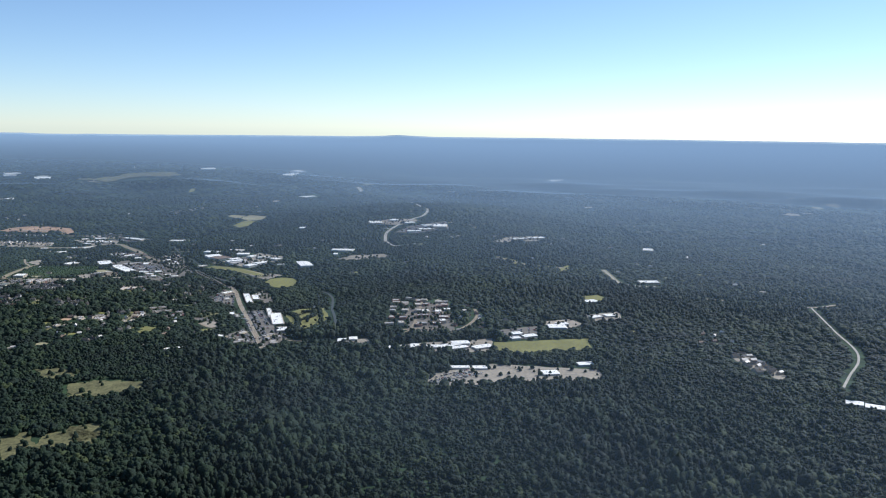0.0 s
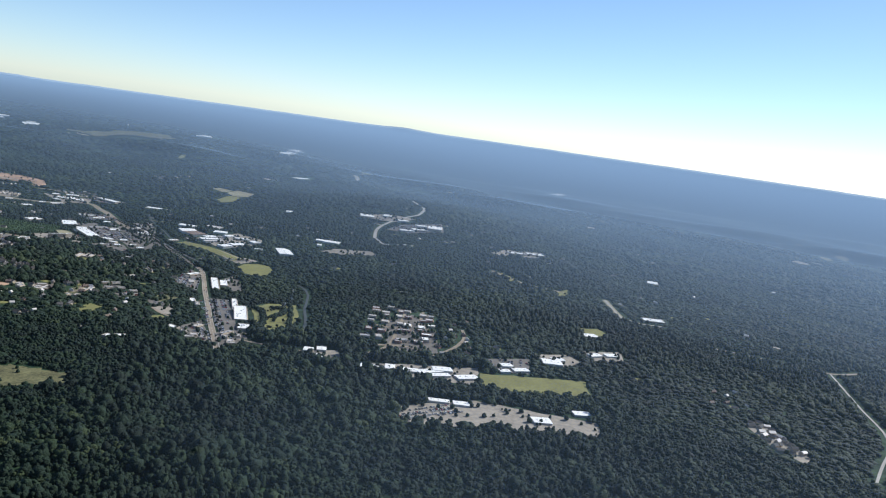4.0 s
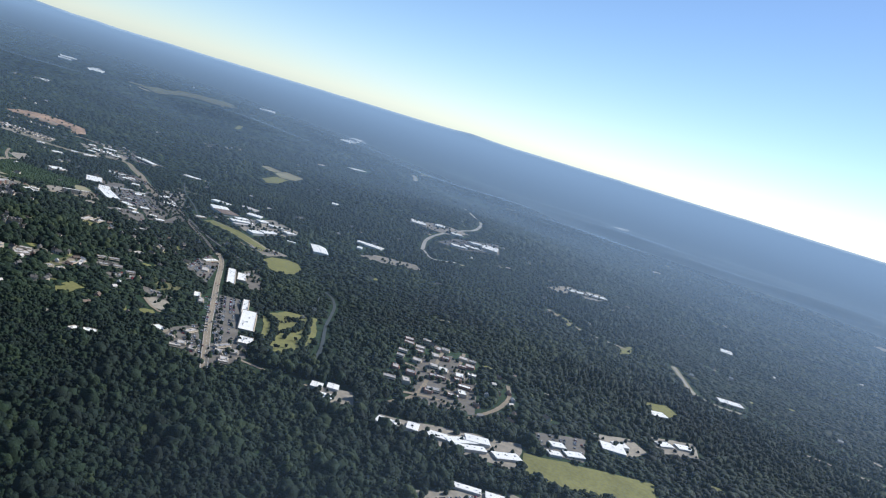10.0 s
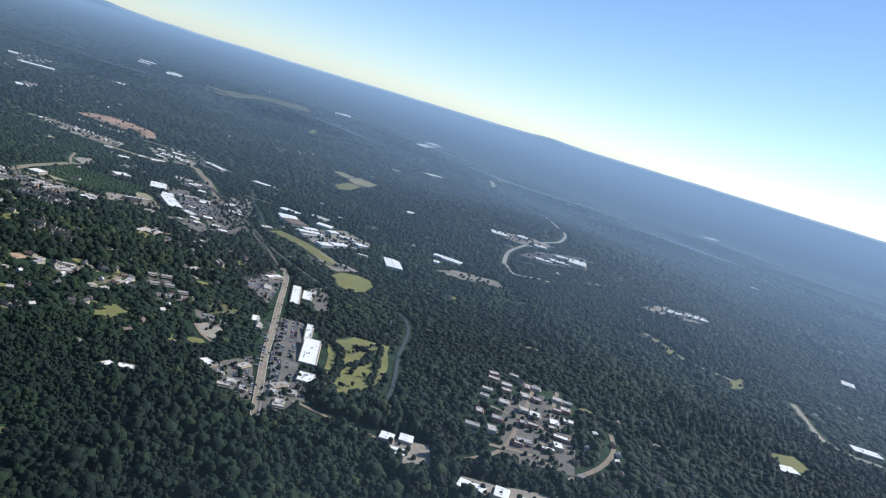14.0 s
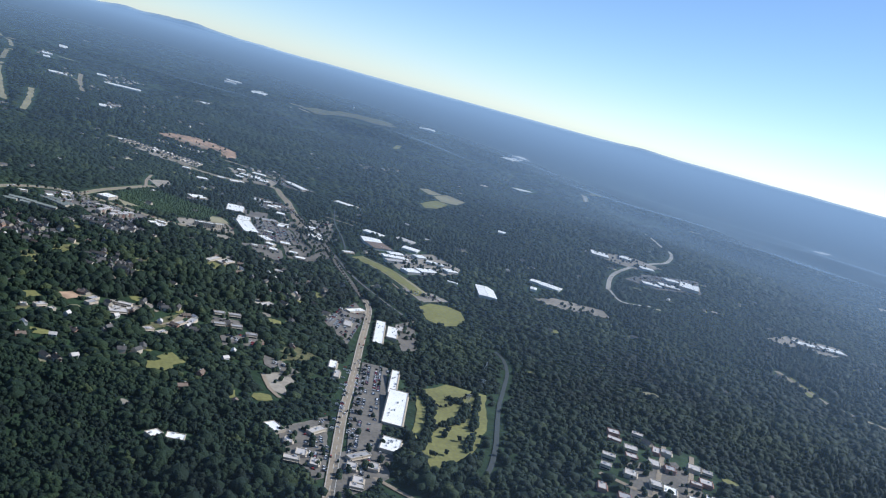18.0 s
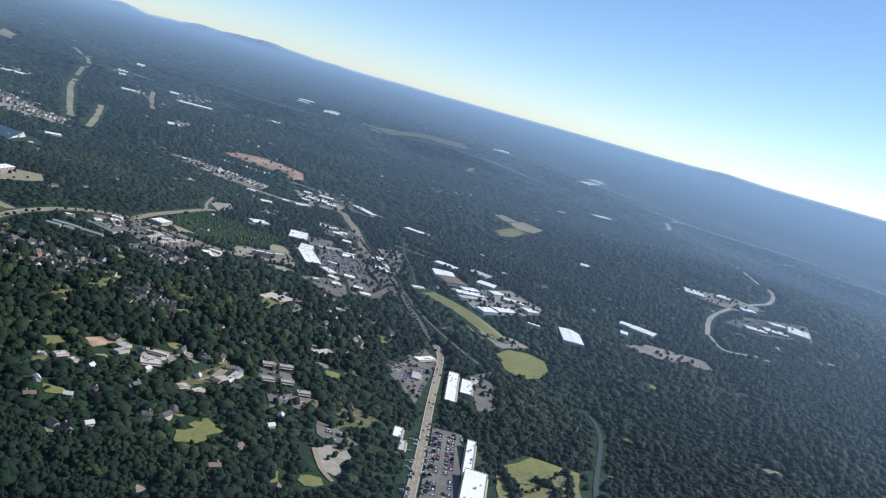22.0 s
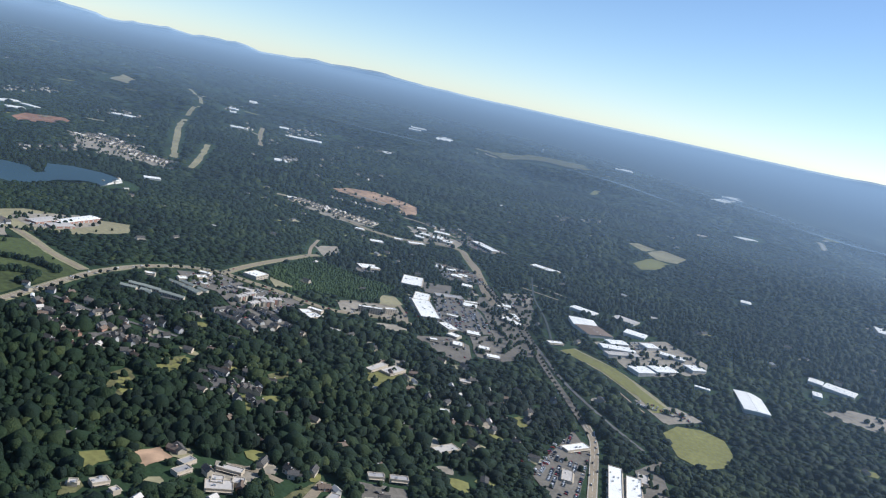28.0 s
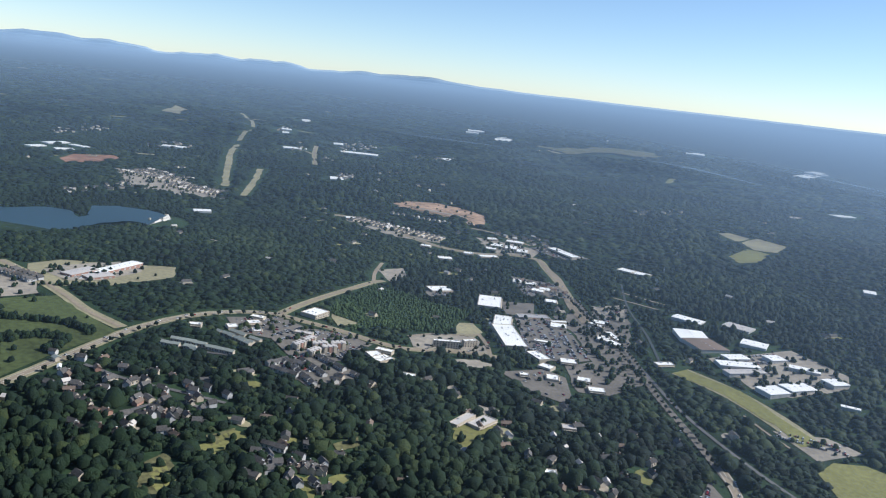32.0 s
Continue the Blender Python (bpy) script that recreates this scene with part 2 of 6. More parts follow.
def drawn(x, y, z):
    """Places of the plan, far ones drawn in towards the flight's middle so that they keep their direction."""
    k = draw_in(np.hypot(x - CENTRE[0], y - CENTRE[1]))
    return CENTRE[0] + (x - CENTRE[0]) * k, CENTRE[1] + (y - CENTRE[1]) * k, EYE_Z + (z - EYE_Z) * k


def land(x, y, lift=0.0):
    """The place on the land over a point of the plan."""
    return tuple(float(c) for c in drawn(np.float64(x), np.float64(y), ground_z(np.float64(x), np.float64(y)) + lift))


def mountain_rise(az):
    """Height of the far mountains by compass angle (degrees, to the left of +y), at the edge of the land."""
    body = 0.50 / (1 + np.exp(-(az - 51) / 4.0)) + 0.12 / (1 + np.exp(-(az - 36) / 5.0)) + 0.22 * np.exp(-((az - 33) / 5.0) ** 2) + 0.10 * np.exp(-((az - 2) / 1.4) ** 2)
    peaks = sum(np.sin(az * f + p) * a for f, p, a in ((0.61, 0.3, 0.11), (1.37, 1.1, 0.09), (2.9, 2.0, 0.05), (6.1, 0.4, 0.025)))
    return np.maximum(0.0, body + peaks * (0.10 + 0.9 / (1 + np.exp(-(az - 34) / 4.0)))) * SKYLINE * 0.0175


def land_z(x, y, r, a):
    """Height of the land out to the mountains at the skyline."""
    t = np.clip((r - 14000.0) / (SKYLINE - 14000.0), 0, 1)
    return ground_z(x, y) + mountain_rise(np.degrees(a)) * t ** 2 * (0.75 + 0.25 * np.cos(t * 19 + a * 9))


def build_land():
    seg = 720
    radii = np.concatenate([[0.0], np.geomspace(40, 3300, 110), np.geomspace(3400, SKYLINE, 60)])
    az = np.linspace(-180, 180, seg, endpoint=False)
    A, R = np.meshgrid(radians(1) * az, radii)
    x, y = CENTRE[0] - R * np.sin(A), CENTRE[1] + R * np.cos(A)
    x, y, z = drawn(x, y, land_z(x, y, R, A))
    v = np.stack([x, y, z], -1).reshape(-1, 3)
    i, j = np.meshgrid(np.arange(len(radii) - 1), np.arange(seg), indexing="ij")
    a, b = i * seg + j, i * seg + (j + 1) % seg
    f = np.stack([a, b, b + seg, a + seg], -1).reshape(-1, 4)
    ob = raw_mesh("ground", v, f, FAR_WOODS)
    ob.data.shade_smooth()
    tagged(ob, "rolling wooded land reaching to hazy mountains", "ground", kind="structure")


build_land()


# ---- painted haze: one see-through bluish sheet over the land, denser towards the skyline ----
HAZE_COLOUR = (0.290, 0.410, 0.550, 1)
HAZE_REACH = 5900.0       # distance over which the painted haze hides all but a third


def haze_material():
    m = bpy.data.materials.new("painted_haze")
    m.use_nodes = True
    N, L = m.node_tree.nodes, m.node_tree.links
    N.remove(N["Principled BSDF"])
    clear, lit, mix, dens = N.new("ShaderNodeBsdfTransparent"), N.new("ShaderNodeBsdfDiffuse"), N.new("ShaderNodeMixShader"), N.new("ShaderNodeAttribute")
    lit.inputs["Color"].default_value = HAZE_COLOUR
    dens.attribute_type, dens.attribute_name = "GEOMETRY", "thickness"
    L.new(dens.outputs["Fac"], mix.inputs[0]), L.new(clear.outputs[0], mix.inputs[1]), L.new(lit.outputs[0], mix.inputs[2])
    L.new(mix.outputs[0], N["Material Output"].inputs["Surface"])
    return m


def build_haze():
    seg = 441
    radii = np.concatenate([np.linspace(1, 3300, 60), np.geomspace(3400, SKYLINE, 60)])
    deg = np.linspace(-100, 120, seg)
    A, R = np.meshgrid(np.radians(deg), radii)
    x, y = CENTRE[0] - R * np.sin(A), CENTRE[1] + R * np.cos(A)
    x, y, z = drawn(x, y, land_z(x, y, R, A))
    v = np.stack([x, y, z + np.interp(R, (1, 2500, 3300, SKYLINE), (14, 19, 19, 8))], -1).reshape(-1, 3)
    sunward_haze = 0.68 + 1.40 / (1 + np.exp((deg - 8) / 9.0))      # painted denser on the sunward side, where light scatters forward
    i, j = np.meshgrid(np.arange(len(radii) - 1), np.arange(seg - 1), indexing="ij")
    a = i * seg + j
    ob = raw_mesh("painted_haze_sheet", v, np.stack([a, a + seg, a + seg + 1, a + 1], -1).reshape(-1, 4), haze_material())
    ob.data.shade_smooth()
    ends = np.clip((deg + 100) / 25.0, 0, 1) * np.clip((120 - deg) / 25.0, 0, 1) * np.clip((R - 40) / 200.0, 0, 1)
    # haze density painted per point; the distance-free term stands in for windscreen glare
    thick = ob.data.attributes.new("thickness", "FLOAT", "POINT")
    thick.data.foreach_set("value", (ends * 0.88 * (1 - np.exp((-0.034 * (sunward_haze[None] - 0.62) - np.clip(R - 760, 0, None) / HAZE_REACH * sunward_haze[None]) / 0.88))).ravel().astype(np.float32))
    tagged(ob, "bluish see-through sheet over the land, painted denser with distance as haze", "haze", kind="structure")


build_haze()

# ---- clearings: which land the woods leave free ----
MX, MY, CELL = -3000.0, 250.0, 3.0
mask = np.zeros((1250, 1550), bool)       # [y, x]


def cells(x0, x1, y0, y1):
    ix0, ix1 = max(0, int((x0 - MX) / CELL)), min(mask.shape[1], int((x1 - MX) / CELL) + 1)
    iy0, iy1 = max(0, int((y0 - MY) / CELL)), min(mask.shape[0], int((y1 - MY) / CELL) + 1)
    if ix0 >= ix1 or iy0 >= iy1:
        return None
    X, Y = np.meshgrid(MX + (np.arange(ix0, ix1) + 0.5) * CELL, MY + (np.arange(iy0, iy1) + 0.5) * CELL)
    return (slice(iy0, iy1), slice(ix0, ix1)), X, Y


def inside(poly, X, Y):
    r = np.zeros(X.shape, bool)
    for (xa, ya), (xb, yb) in zip(poly, poly[1:] + poly[:1]):
        c = ((ya > Y) != (yb > Y)) & (X < (xb - xa) * (Y - ya) / (yb - ya + 1e-9) + xa)
        r ^= c
    return r


def clear_line(pts, width):
    for (xa, ya), (xb, yb) in zip(pts, pts[1:]):
        c = cells(min(xa, xb) - width, max(xa, xb) + width, min(ya, yb) - width, max(ya, yb) + width)
        if c is None:
            continue
        sl, X, Y = c
        dx, dy = xb - xa, yb - ya
        t = np.clip(((X - xa) * dx + (Y - ya) * dy) / (dx * dx + dy * dy + 1e-9), 0, 1)
        mask[sl] |= np.hypot(X - xa - t * dx, Y - ya - t * dy) < width


def clear_area(poly):
    c = cells(min(p[0] for p in poly), max(p[0] for p in poly), min(p[1] for p in poly), max(p[1] for p in poly))
    if c:
        mask[c[0]] |= inside(poly, c[1], c[2])


def clear_spot(x, y, r):
    c = cells(x - r, x + r, y - r, y + r)
    if c:
        mask[c[0]] |= np.hypot(c[1] - x, c[2] - y) < r


def spline(pts, step):
    """Points along a smooth line through pts."""
    p = [Vector((2 * pts[0][0] - pts[1][0], 2 * pts[0][1] - pts[1][1]))] + [Vector(q) for q in pts] + [Vector((2 * pts[-1][0] - pts[-2][0], 2 * pts[-1][1] - pts[-2][1]))]
    out = []
    for a, b, c, d in zip(p, p[1:], p[2:], p[3:]):
        n = max(2, int((c - b).length / step))
        for k in range(n):
            t = k / n
            out.append(0.5 * (2 * b + (c - a) * t + (2 * a - 5 * b + 4 * c - d) * t * t + (3 * b - a - 3 * c + d) * t ** 3))
    out.append(p[-2])
    return out


def ribbon(line, width, lift, offset=0.0, uneven=0.0):
    bm = bmesh.new()
    rows = []
    for k, q in enumerate(line):
        d = (line[min(k + 1, len(line) - 1)] - line[max(k - 1, 0)]).normalized()
        n = Vector((-d.y, d.x))
        row = []
        for s in (-0.5, 0.5):
            r = q + n * (offset + s * width * (1 + uneven * (noise.noise((q.x * 0.03, q.y * 0.03, s * 9)) + noise.noise((q.x * 0.11, q.y * 0.11, s * 5)))))
            row.append(bm.verts.new(land(r.x, r.y, lift)))
        rows.append(row)
    for a, b in zip(rows, rows[1:]):
        bm.faces.new((a[0], b[0], b[1], a[1]))
    bmesh.ops.recalc_face_normals(bm, faces=bm.faces)
    if bm.faces and sum(f.normal.z for f in bm.faces) < 0:
        bmesh.ops.reverse_faces(bm, faces=bm.faces)
    return bm


def road(label, width, mat, pts, lift=0.5, verge=2.0, markings=False, name="road", cleared=0.0):
    line = spline(pts, 12.0)
    clear_line([(q.x, q.y) for q in line], width / 2 + verge + 2.0 + cleared)
    ob = part(name, ribbon(line, width, lift, uneven=0.4 if name == "grass_strip" else 0.0), mat)
    tagged(ob, label, name.replace("_", " "), kind="structure")
    if verge > 2.5:
        tagged(part("verge", ribbon(line, width + 2 * verge - 1.5, lift - 0.2), DRY_GRASS), "dry grass verge along the road", "verge", kind="structure")
    if markings:
        for off in (-width / 2 + 0.5, width / 2 - 0.5):
            part("edge_line", ribbon(line, 0.35, lift + 0.06, off), PAINT, ob)
        run = spline(pts, 6.0)
        for k in range(0, len(run) - 1, 2):
            part("lane_dash", ribbon(run[k:k + 2], 0.35, lift + 0.06), PAINT, ob)
    return ob


ISLANDS = []        # spots where single trees stand in open ground


def sheet(label, mat, poly, lift=0.4, name="clearing", cut=6.0, ragged=1.5, seed=1, flat=None, trees=0.0, fore=0.0):
    """An area of open ground draped over the land, with an uneven edge."""
    rng = random.Random(seed)
    clear_area(poly)
    for k in range(int(fore / 15.0)):      # scrub without trees on the near side of a far clearing
        clear_area([(x, y - 15.0 * (k + 1)) for x, y in poly])
    if trees:
        xs, ys = [p[0] for p in poly], [p[1] for p in poly]
        for _ in range(int(trees * (max(xs) - min(xs)) * (max(ys) - min(ys)) / CELL ** 2)):
            x, y = rng.uniform(min(xs), max(xs)), rng.uniform(min(ys), max(ys))
            if inside(poly, np.array([x]), np.array([y]))[0]:
                ISLANDS.append((x, y))
    edge = []
    for (xa, ya), (xb, yb) in zip(poly, poly[1:] + poly[:1]):
        n = max(1, int(math.hypot(xb - xa, yb - ya) / (cut * 2)))
        for k in range(n):
            t = k / n
            edge.append((xa + (xb - xa) * t + rng.uniform(-ragged, ragged), ya + (yb - ya) * t + rng.uniform(-ragged, ragged)))
    bm = bmesh.new()
    vs = [bm.verts.new((x, y, 0)) for x, y in edge]
    es = [bm.edges.new((a, b)) for a, b in zip(vs, vs[1:] + vs[:1])]
    bmesh.ops.triangle_fill(bm, edges=es, use_beauty=True)
    if flat is None:
        for _ in range(2):
            long = [e for e in bm.edges if e.calc_length() > cut * 3]
            if long:
                bmesh.ops.subdivide_edges(bm, edges=long, cuts=2)
                bmesh.ops.triangulate(bm, faces=bm.faces)
    for v in bm.verts:
        v.co = land(v.co.x, v.co.y, lift) if flat is None else (v.co.x, v.co.y, flat + lift)
    bmesh.ops.recalc_face_normals(bm, faces=bm.faces)
    if sum(f.normal.z for f in bm.faces) < 0:
        bmesh.ops.reverse_faces(bm, faces=bm.faces)
    return tagged(part(name, bm, mat), label, name.replace("_", " "), kind="structure")


def box(bm, x0, x1, y0, y1, z0, z1):
    v = [bm.verts.new(p) for p in ((x0, y0, z0), (x1, y0, z0), (x1, y1, z0), (x0, y1, z0), (x0, y0, z1), (x1, y0, z1), (x1, y1, z1), (x0, y1, z1))]
    for f in ((3, 2, 1, 0), (4, 5, 6, 7), (0, 1, 5, 4), (1, 2, 6, 5), (2, 3, 7, 6), (3, 0, 4, 7)):
        bm.faces.new([v[k] for k in f])


def boxed(*dims):
    bm = bmesh.new()
    box(bm, *dims)
    return bm


def thing(name, x, y, rot, label, category, group="", sink=0.0):
    ob = new(name)
    ob.empty_display_size = 1.0
    ob.matrix_world = pose(*land(x, y, -sink), 0, 0, rot) @ Matrix.Scale(float(draw_in(math.hypot(x - CENTRE[0], y - CENTRE[1]))), 4)
    return tagged(ob, label, category, group)


# ---- buildings ----
def flat_building(name, label, x, y, rot, w, d, h, roof=None, wall=None, category="building", units=3, skylights=0, storeys=0, sign=False, seed=3):
    """A flat-roofed block: walls, roof deck inside a parapet, rooftop units, glazing and a canopy."""
    roof, wall = roof or WHITE_ROOF, wall or BEIGE_WALL
    rng = random.Random(int(x * 7 + y * 13 + seed))
    clear_area([(x + math.cos(radians(rot)) * a - math.sin(radians(rot)) * b, y + math.sin(radians(rot)) * a + math.cos(radians(rot)) * b)
                for a, b in ((-w / 2 - 2, -d / 2 - 2), (w / 2 + 2, -d / 2 - 2), (w / 2 + 2, d / 2 + 2), (-w / 2 - 2, d / 2 + 2))])
    t = thing(name, x, y, rot, label, category)
    part("wall", boxed(-w / 2, w / 2, -d / 2, d / 2, -4, h), wall, t)
    part("roof", boxed(-w / 2 + 0.35, w / 2 - 0.35, -d / 2 + 0.35, d / 2 - 0.35, h - 0.1, h + 0.15), roof, t)
    bm = bmesh.new()
    for dims in ((-w / 2 - 0.05, w / 2 + 0.05, -d / 2 - 0.05, -d / 2 + 0.3, h, h + 0.5), (-w / 2 - 0.05, w / 2 + 0.05, d / 2 - 0.3, d / 2 + 0.05, h, h + 0.5),
                 (-w / 2 - 0.05, -w / 2 + 0.3, -d / 2 + 0.3, d / 2 - 0.3, h, h + 0.5), (w / 2 - 0.3, w / 2 + 0.05, -d / 2 + 0.3, d / 2 - 0.3, h, h + 0.5)):
        box(bm, *dims)
    part("parapet", bm, wall, t)
    for _ in range(units):
        ux, uy, s = rng.uniform(-w * 0.38, w * 0.38), rng.uniform(-d * 0.36, d * 0.36), rng.uniform(0.5, 0.9)
        unit = part("rooftop_unit", boxed(ux - s, ux + s, uy - s * 0.7, uy + s * 0.7, h + 0.15, h + 0.15 + s * 0.9), METAL, t, "grey metal air handler")
        fan = bmesh.new()
        bmesh.ops.create_cone(fan, segments=8, radius1=s * 0.4, radius2=s * 0.35, depth=0.16, cap_ends=True, matrix=pose(ux, uy, h + 0.22 + s * 0.9))
        part("fan", fan, GREY_ROOF, unit)
    for k in range(skylights):
        sx = -w / 2 + w * (k + 0.5) / skylights
        part("skylight", boxed(sx - 0.4, sx + 0.4, -d * 0.3, d * 0.3, h + 0.15, h + 0.3), GLASS, t)
    if storeys:
        for s in range(storeys):
            z = h * (s + 0.35) / storeys
            for side in (-1, 1):
                n = max(2, int(w / 2.2))
                for k in range(n):
                    wx = -w / 2 + w * (k + 0.5) / n
                    part("window", boxed(wx - 0.45, wx + 0.45, side * d / 2 - 0.06, side * d / 2 + 0.06, z, z + h / storeys * 0.5), GLASS, t)
    else:
        for side in (-1, 1):
            part("storefront", boxed(-w * 0.42, w * 0.42, side * d / 2 - 0.08, side * d / 2 + 0.08, 0.3, h * 0.55), GLASS, t, "dark glazed front")
            part("canopy", boxed(-w * 0.44, w * 0.44, side * (d / 2 + 0.5) - 0.5, side * (d / 2 + 0.5) + 0.5, h * 0.6, h * 0.68), wall, t)
    return t


def warehouse(name, label, x, y, rot, w, d, h, roof=None, wall=None):
    """A long low shed with a shallow gable, ridge vents and loading doors."""
    roof, wall = roof or WHITE_ROOF, wall or WHITE_WALL
    e = 2.0 + max(0.0, math.hypot(x + 120, y - 400) - 900) * 0.012       # wider yards round far sheds
    clear_area([(x + math.cos(radians(rot)) * a - math.sin(radians(rot)) * b, y + math.sin(radians(rot)) * a + math.cos(radians(rot)) * b)
                for a, b in ((-w / 2 - e, -d / 2 - e), (w / 2 + e, -d / 2 - e), (w / 2 + e, d / 2 + e), (-w / 2 - e, d / 2 + e))])
    t = thing(name, x, y, rot, label, "warehouse")
    rise = min(0.4, d * 0.018)
    bm = boxed(-w / 2, w / 2, -d / 2, d / 2, -4, h)
    part("wall", bm, wall, t)
    bm = bmesh.new()
    for x0 in (-w / 2 - 0.3, w / 2 + 0.3):
        for yy, zz in ((-d / 2 - 0.3, h), (0, h + rise), (d / 2 + 0.3, h), (d / 2 + 0.3, h - 0.25), (-d / 2 - 0.3, h - 0.25)):
            bm.verts.new((x0, yy, zz + 0.05))
    v = list(bm.verts)
    for k in range(5):
        bm.faces.new((v[k], v[(k + 1) % 5], v[5 + (k + 1) % 5], v[5 + k]))
    bm.faces.new(v[0:5]), bm.faces.new(v[5:10])
    bmesh.ops.recalc_face_normals(bm, faces=bm.faces)
    part("roof", bm, roof, t)
    n = max(2, int(w / 6))
    for k in range(n):
        vx = -w / 2 + w * (k + 0.5) / n
        part("ridge_vent", boxed(vx - 0.5, vx + 0.5, -0.35, 0.35, h + rise - 0.1, h + rise + 0.45), METAL, t)
        part("loading_door", boxed(vx - 1, vx + 1, -d / 2 - 0.08, -d / 2 + 0.05, 0.2, h * 0.65), METAL, t)
    return t


def gable(bm, w, d, z, rise, over=0.35, thick=0.18, shift=(0, 0)):
    """A gabled roof, ridge along x."""
    sx, sy = shift
    pts = [(-d / 2 - over, z - 0.15), (0, z + rise), (d / 2 + over, z - 0.15), (d / 2 + over, z - 0.15 - thick), (0, z + rise - thick), (-d / 2 - over, z - 0.15 - thick)]
    v = [bm.verts.new((sx + s * (w / 2 + over), sy + y, zz)) for s in (-1, 1) for y, zz in pts]
    for k in range(6):
        bm.faces.new((v[k], v[(k + 1) % 6], v[6 + (k + 1) % 6], v[6 + k]))
    bm.faces.new((v[0], v[1], v[4], v[5])), bm.faces.new((v[1], v[2], v[3], v[4]))
    bm.faces.new((v[6], v[7], v[10], v[11])), bm.faces.new((v[7], v[8], v[9], v[10]))
    bmesh.ops.recalc_face_normals(bm, faces=bm.faces)


def house_shell(bm, w, d, h, rise, shift=(0, 0)):
    sx, sy = shift
    box(bm, sx - w / 2, sx + w / 2, sy - d / 2, sy + d / 2, -3, h)
    for s in (-1, 1):
        a, b, c = (bm.verts.new((sx + s * w / 2 * 0.999, sy + y, z)) for y, z in ((-d / 2, h), (d / 2, h), (0, h + rise - 0.15)))
        bm.faces.new((a, b, c))


def make_house(label, w, d, h, rise, wall, roof, wing, chimney):
    w, d, wing = w * 0.84, d * 0.84, wing * 0.84
    t = new("house")
    tagged(t, label, "house", "houses among the trees")
    bm = bmesh.new()
    house_shell(bm, w, d, h, rise)
    part("wall", bm, wall, t)
    bm = bmesh.new()
    gable(bm, w, d, h, rise)
    part("roof", bm, roof, t)
    if wing:
        bm = bmesh.new()
        house_shell(bm, wing, d * 0.7, h * 0.75, rise * 0.7, (w / 2 + wing / 2 - 0.1, -d * 0.12))
        part("garage", bm, wall, t)
        bm = bmesh.new()
        gable(bm, wing, d * 0.7, h * 0.75, rise * 0.7, shift=(w / 2 + wing / 2 - 0.1, -d * 0.12))
        part("garage_roof", bm, roof, t)
    if chimney:
        stack = part("chimney", boxed(-w * 0.3, -w * 0.3 + 0.6, -0.3, 0.3, h, h + rise + 0.7), BRICK_WALL, t)
        part("cap", boxed(-w * 0.3 - 0.08, -w * 0.3 + 0.68, -0.38, 0.38, h + rise + 0.7, h + rise + 0.82), CONCRETE, stack)
    for k, wx in enumerate((-w * 0.28, 0.0, w * 0.28)):
        part("window" if k != 1 else "door", boxed(wx - 0.4, wx + 0.4, -d / 2 - 0.05, -d / 2 + 0.05, 0.9 if k != 1 else 0.1, 1.9), GLASS if k != 1 else WHITE_WALL, t)
    return t


HOUSES = [
    make_house("two-storey beige house with grey shingle roof among trees", 6.2, 4.6, 3.0, 1.7, BEIGE_WALL, SHINGLE, 2.6, True),
    make_house("low brick house with brown shingle roof among trees", 7.2, 4.2, 2.0, 1.3, BRICK_WALL, BROWN_SHINGLE, 0, True),
    make_house("white cottage with pale metal roof in a clearing", 5.4, 4.0, 2.1, 1.3, WHITE_WALL, TAN_ROOF, 0, False),
    make_house("grey house with grey shingle roof and garage wing", 5.8, 4.6, 2.9, 1.8, GREY_WALL, SHINGLE, 2.4, False),
    make_house("long white mobile home with white roof", 6.2, 2.4, 1.7, 0.5, WHITE_WALL, WHITE_ROOF, 0, False),
    make_house("row house with pale grey-green roof", 5.4, 4.6, 2.8, 1.0, BEIGE_WALL, GREEN_ROOF, 0, False),
    make_house("row house with dark grey roof and pale walls", 5.4, 4.6, 2.8, 1.2, WHITE_WALL, SHINGLE, 0, False),
]
for k, h in enumerate(HOUSES):
    h.matrix_world = pose(-640 - 11 * k, 1052 + 5 * k, gz(-640 - 11 * k, 1052 + 5 * k), 0, 0, 20 + 31 * k)
    clear_spot(-640 - 11 * k, 1052 + 5 * k, 4.0)


def place_houses(poly, count, kinds, seed, gap=11.0, yard=2.3, aligned=None, far=False):
    """Scatters houses in an area, each in a small yard."""
    rng = random.Random(seed)
    done, tries = [], 0
    xs, ys = [p[0] for p in poly], [p[1] for p in poly]
    while len(done) < count and tries < count * 40:
        tries += 1
        x, y = rng.uniform(min(xs), max(xs)), rng.uniform(min(ys), max(ys))
        if not inside(poly, np.array([x]), np.array([y]))[0] or any(math.hypot(x - a, y - b) < gap for a, b in done):
            continue
        done.append((x, y))
        clear_spot(x, y, yard)
        if far:
            far_house(x, y, rng.uniform(0, 360), rng)
            continue
        copy_thing(HOUSES[rng.choice(kinds)], pose(x, y, gz(x, y), 0, 0, aligned + rng.choice((0, 90)) if aligned is not None else rng.uniform(0, 360)))


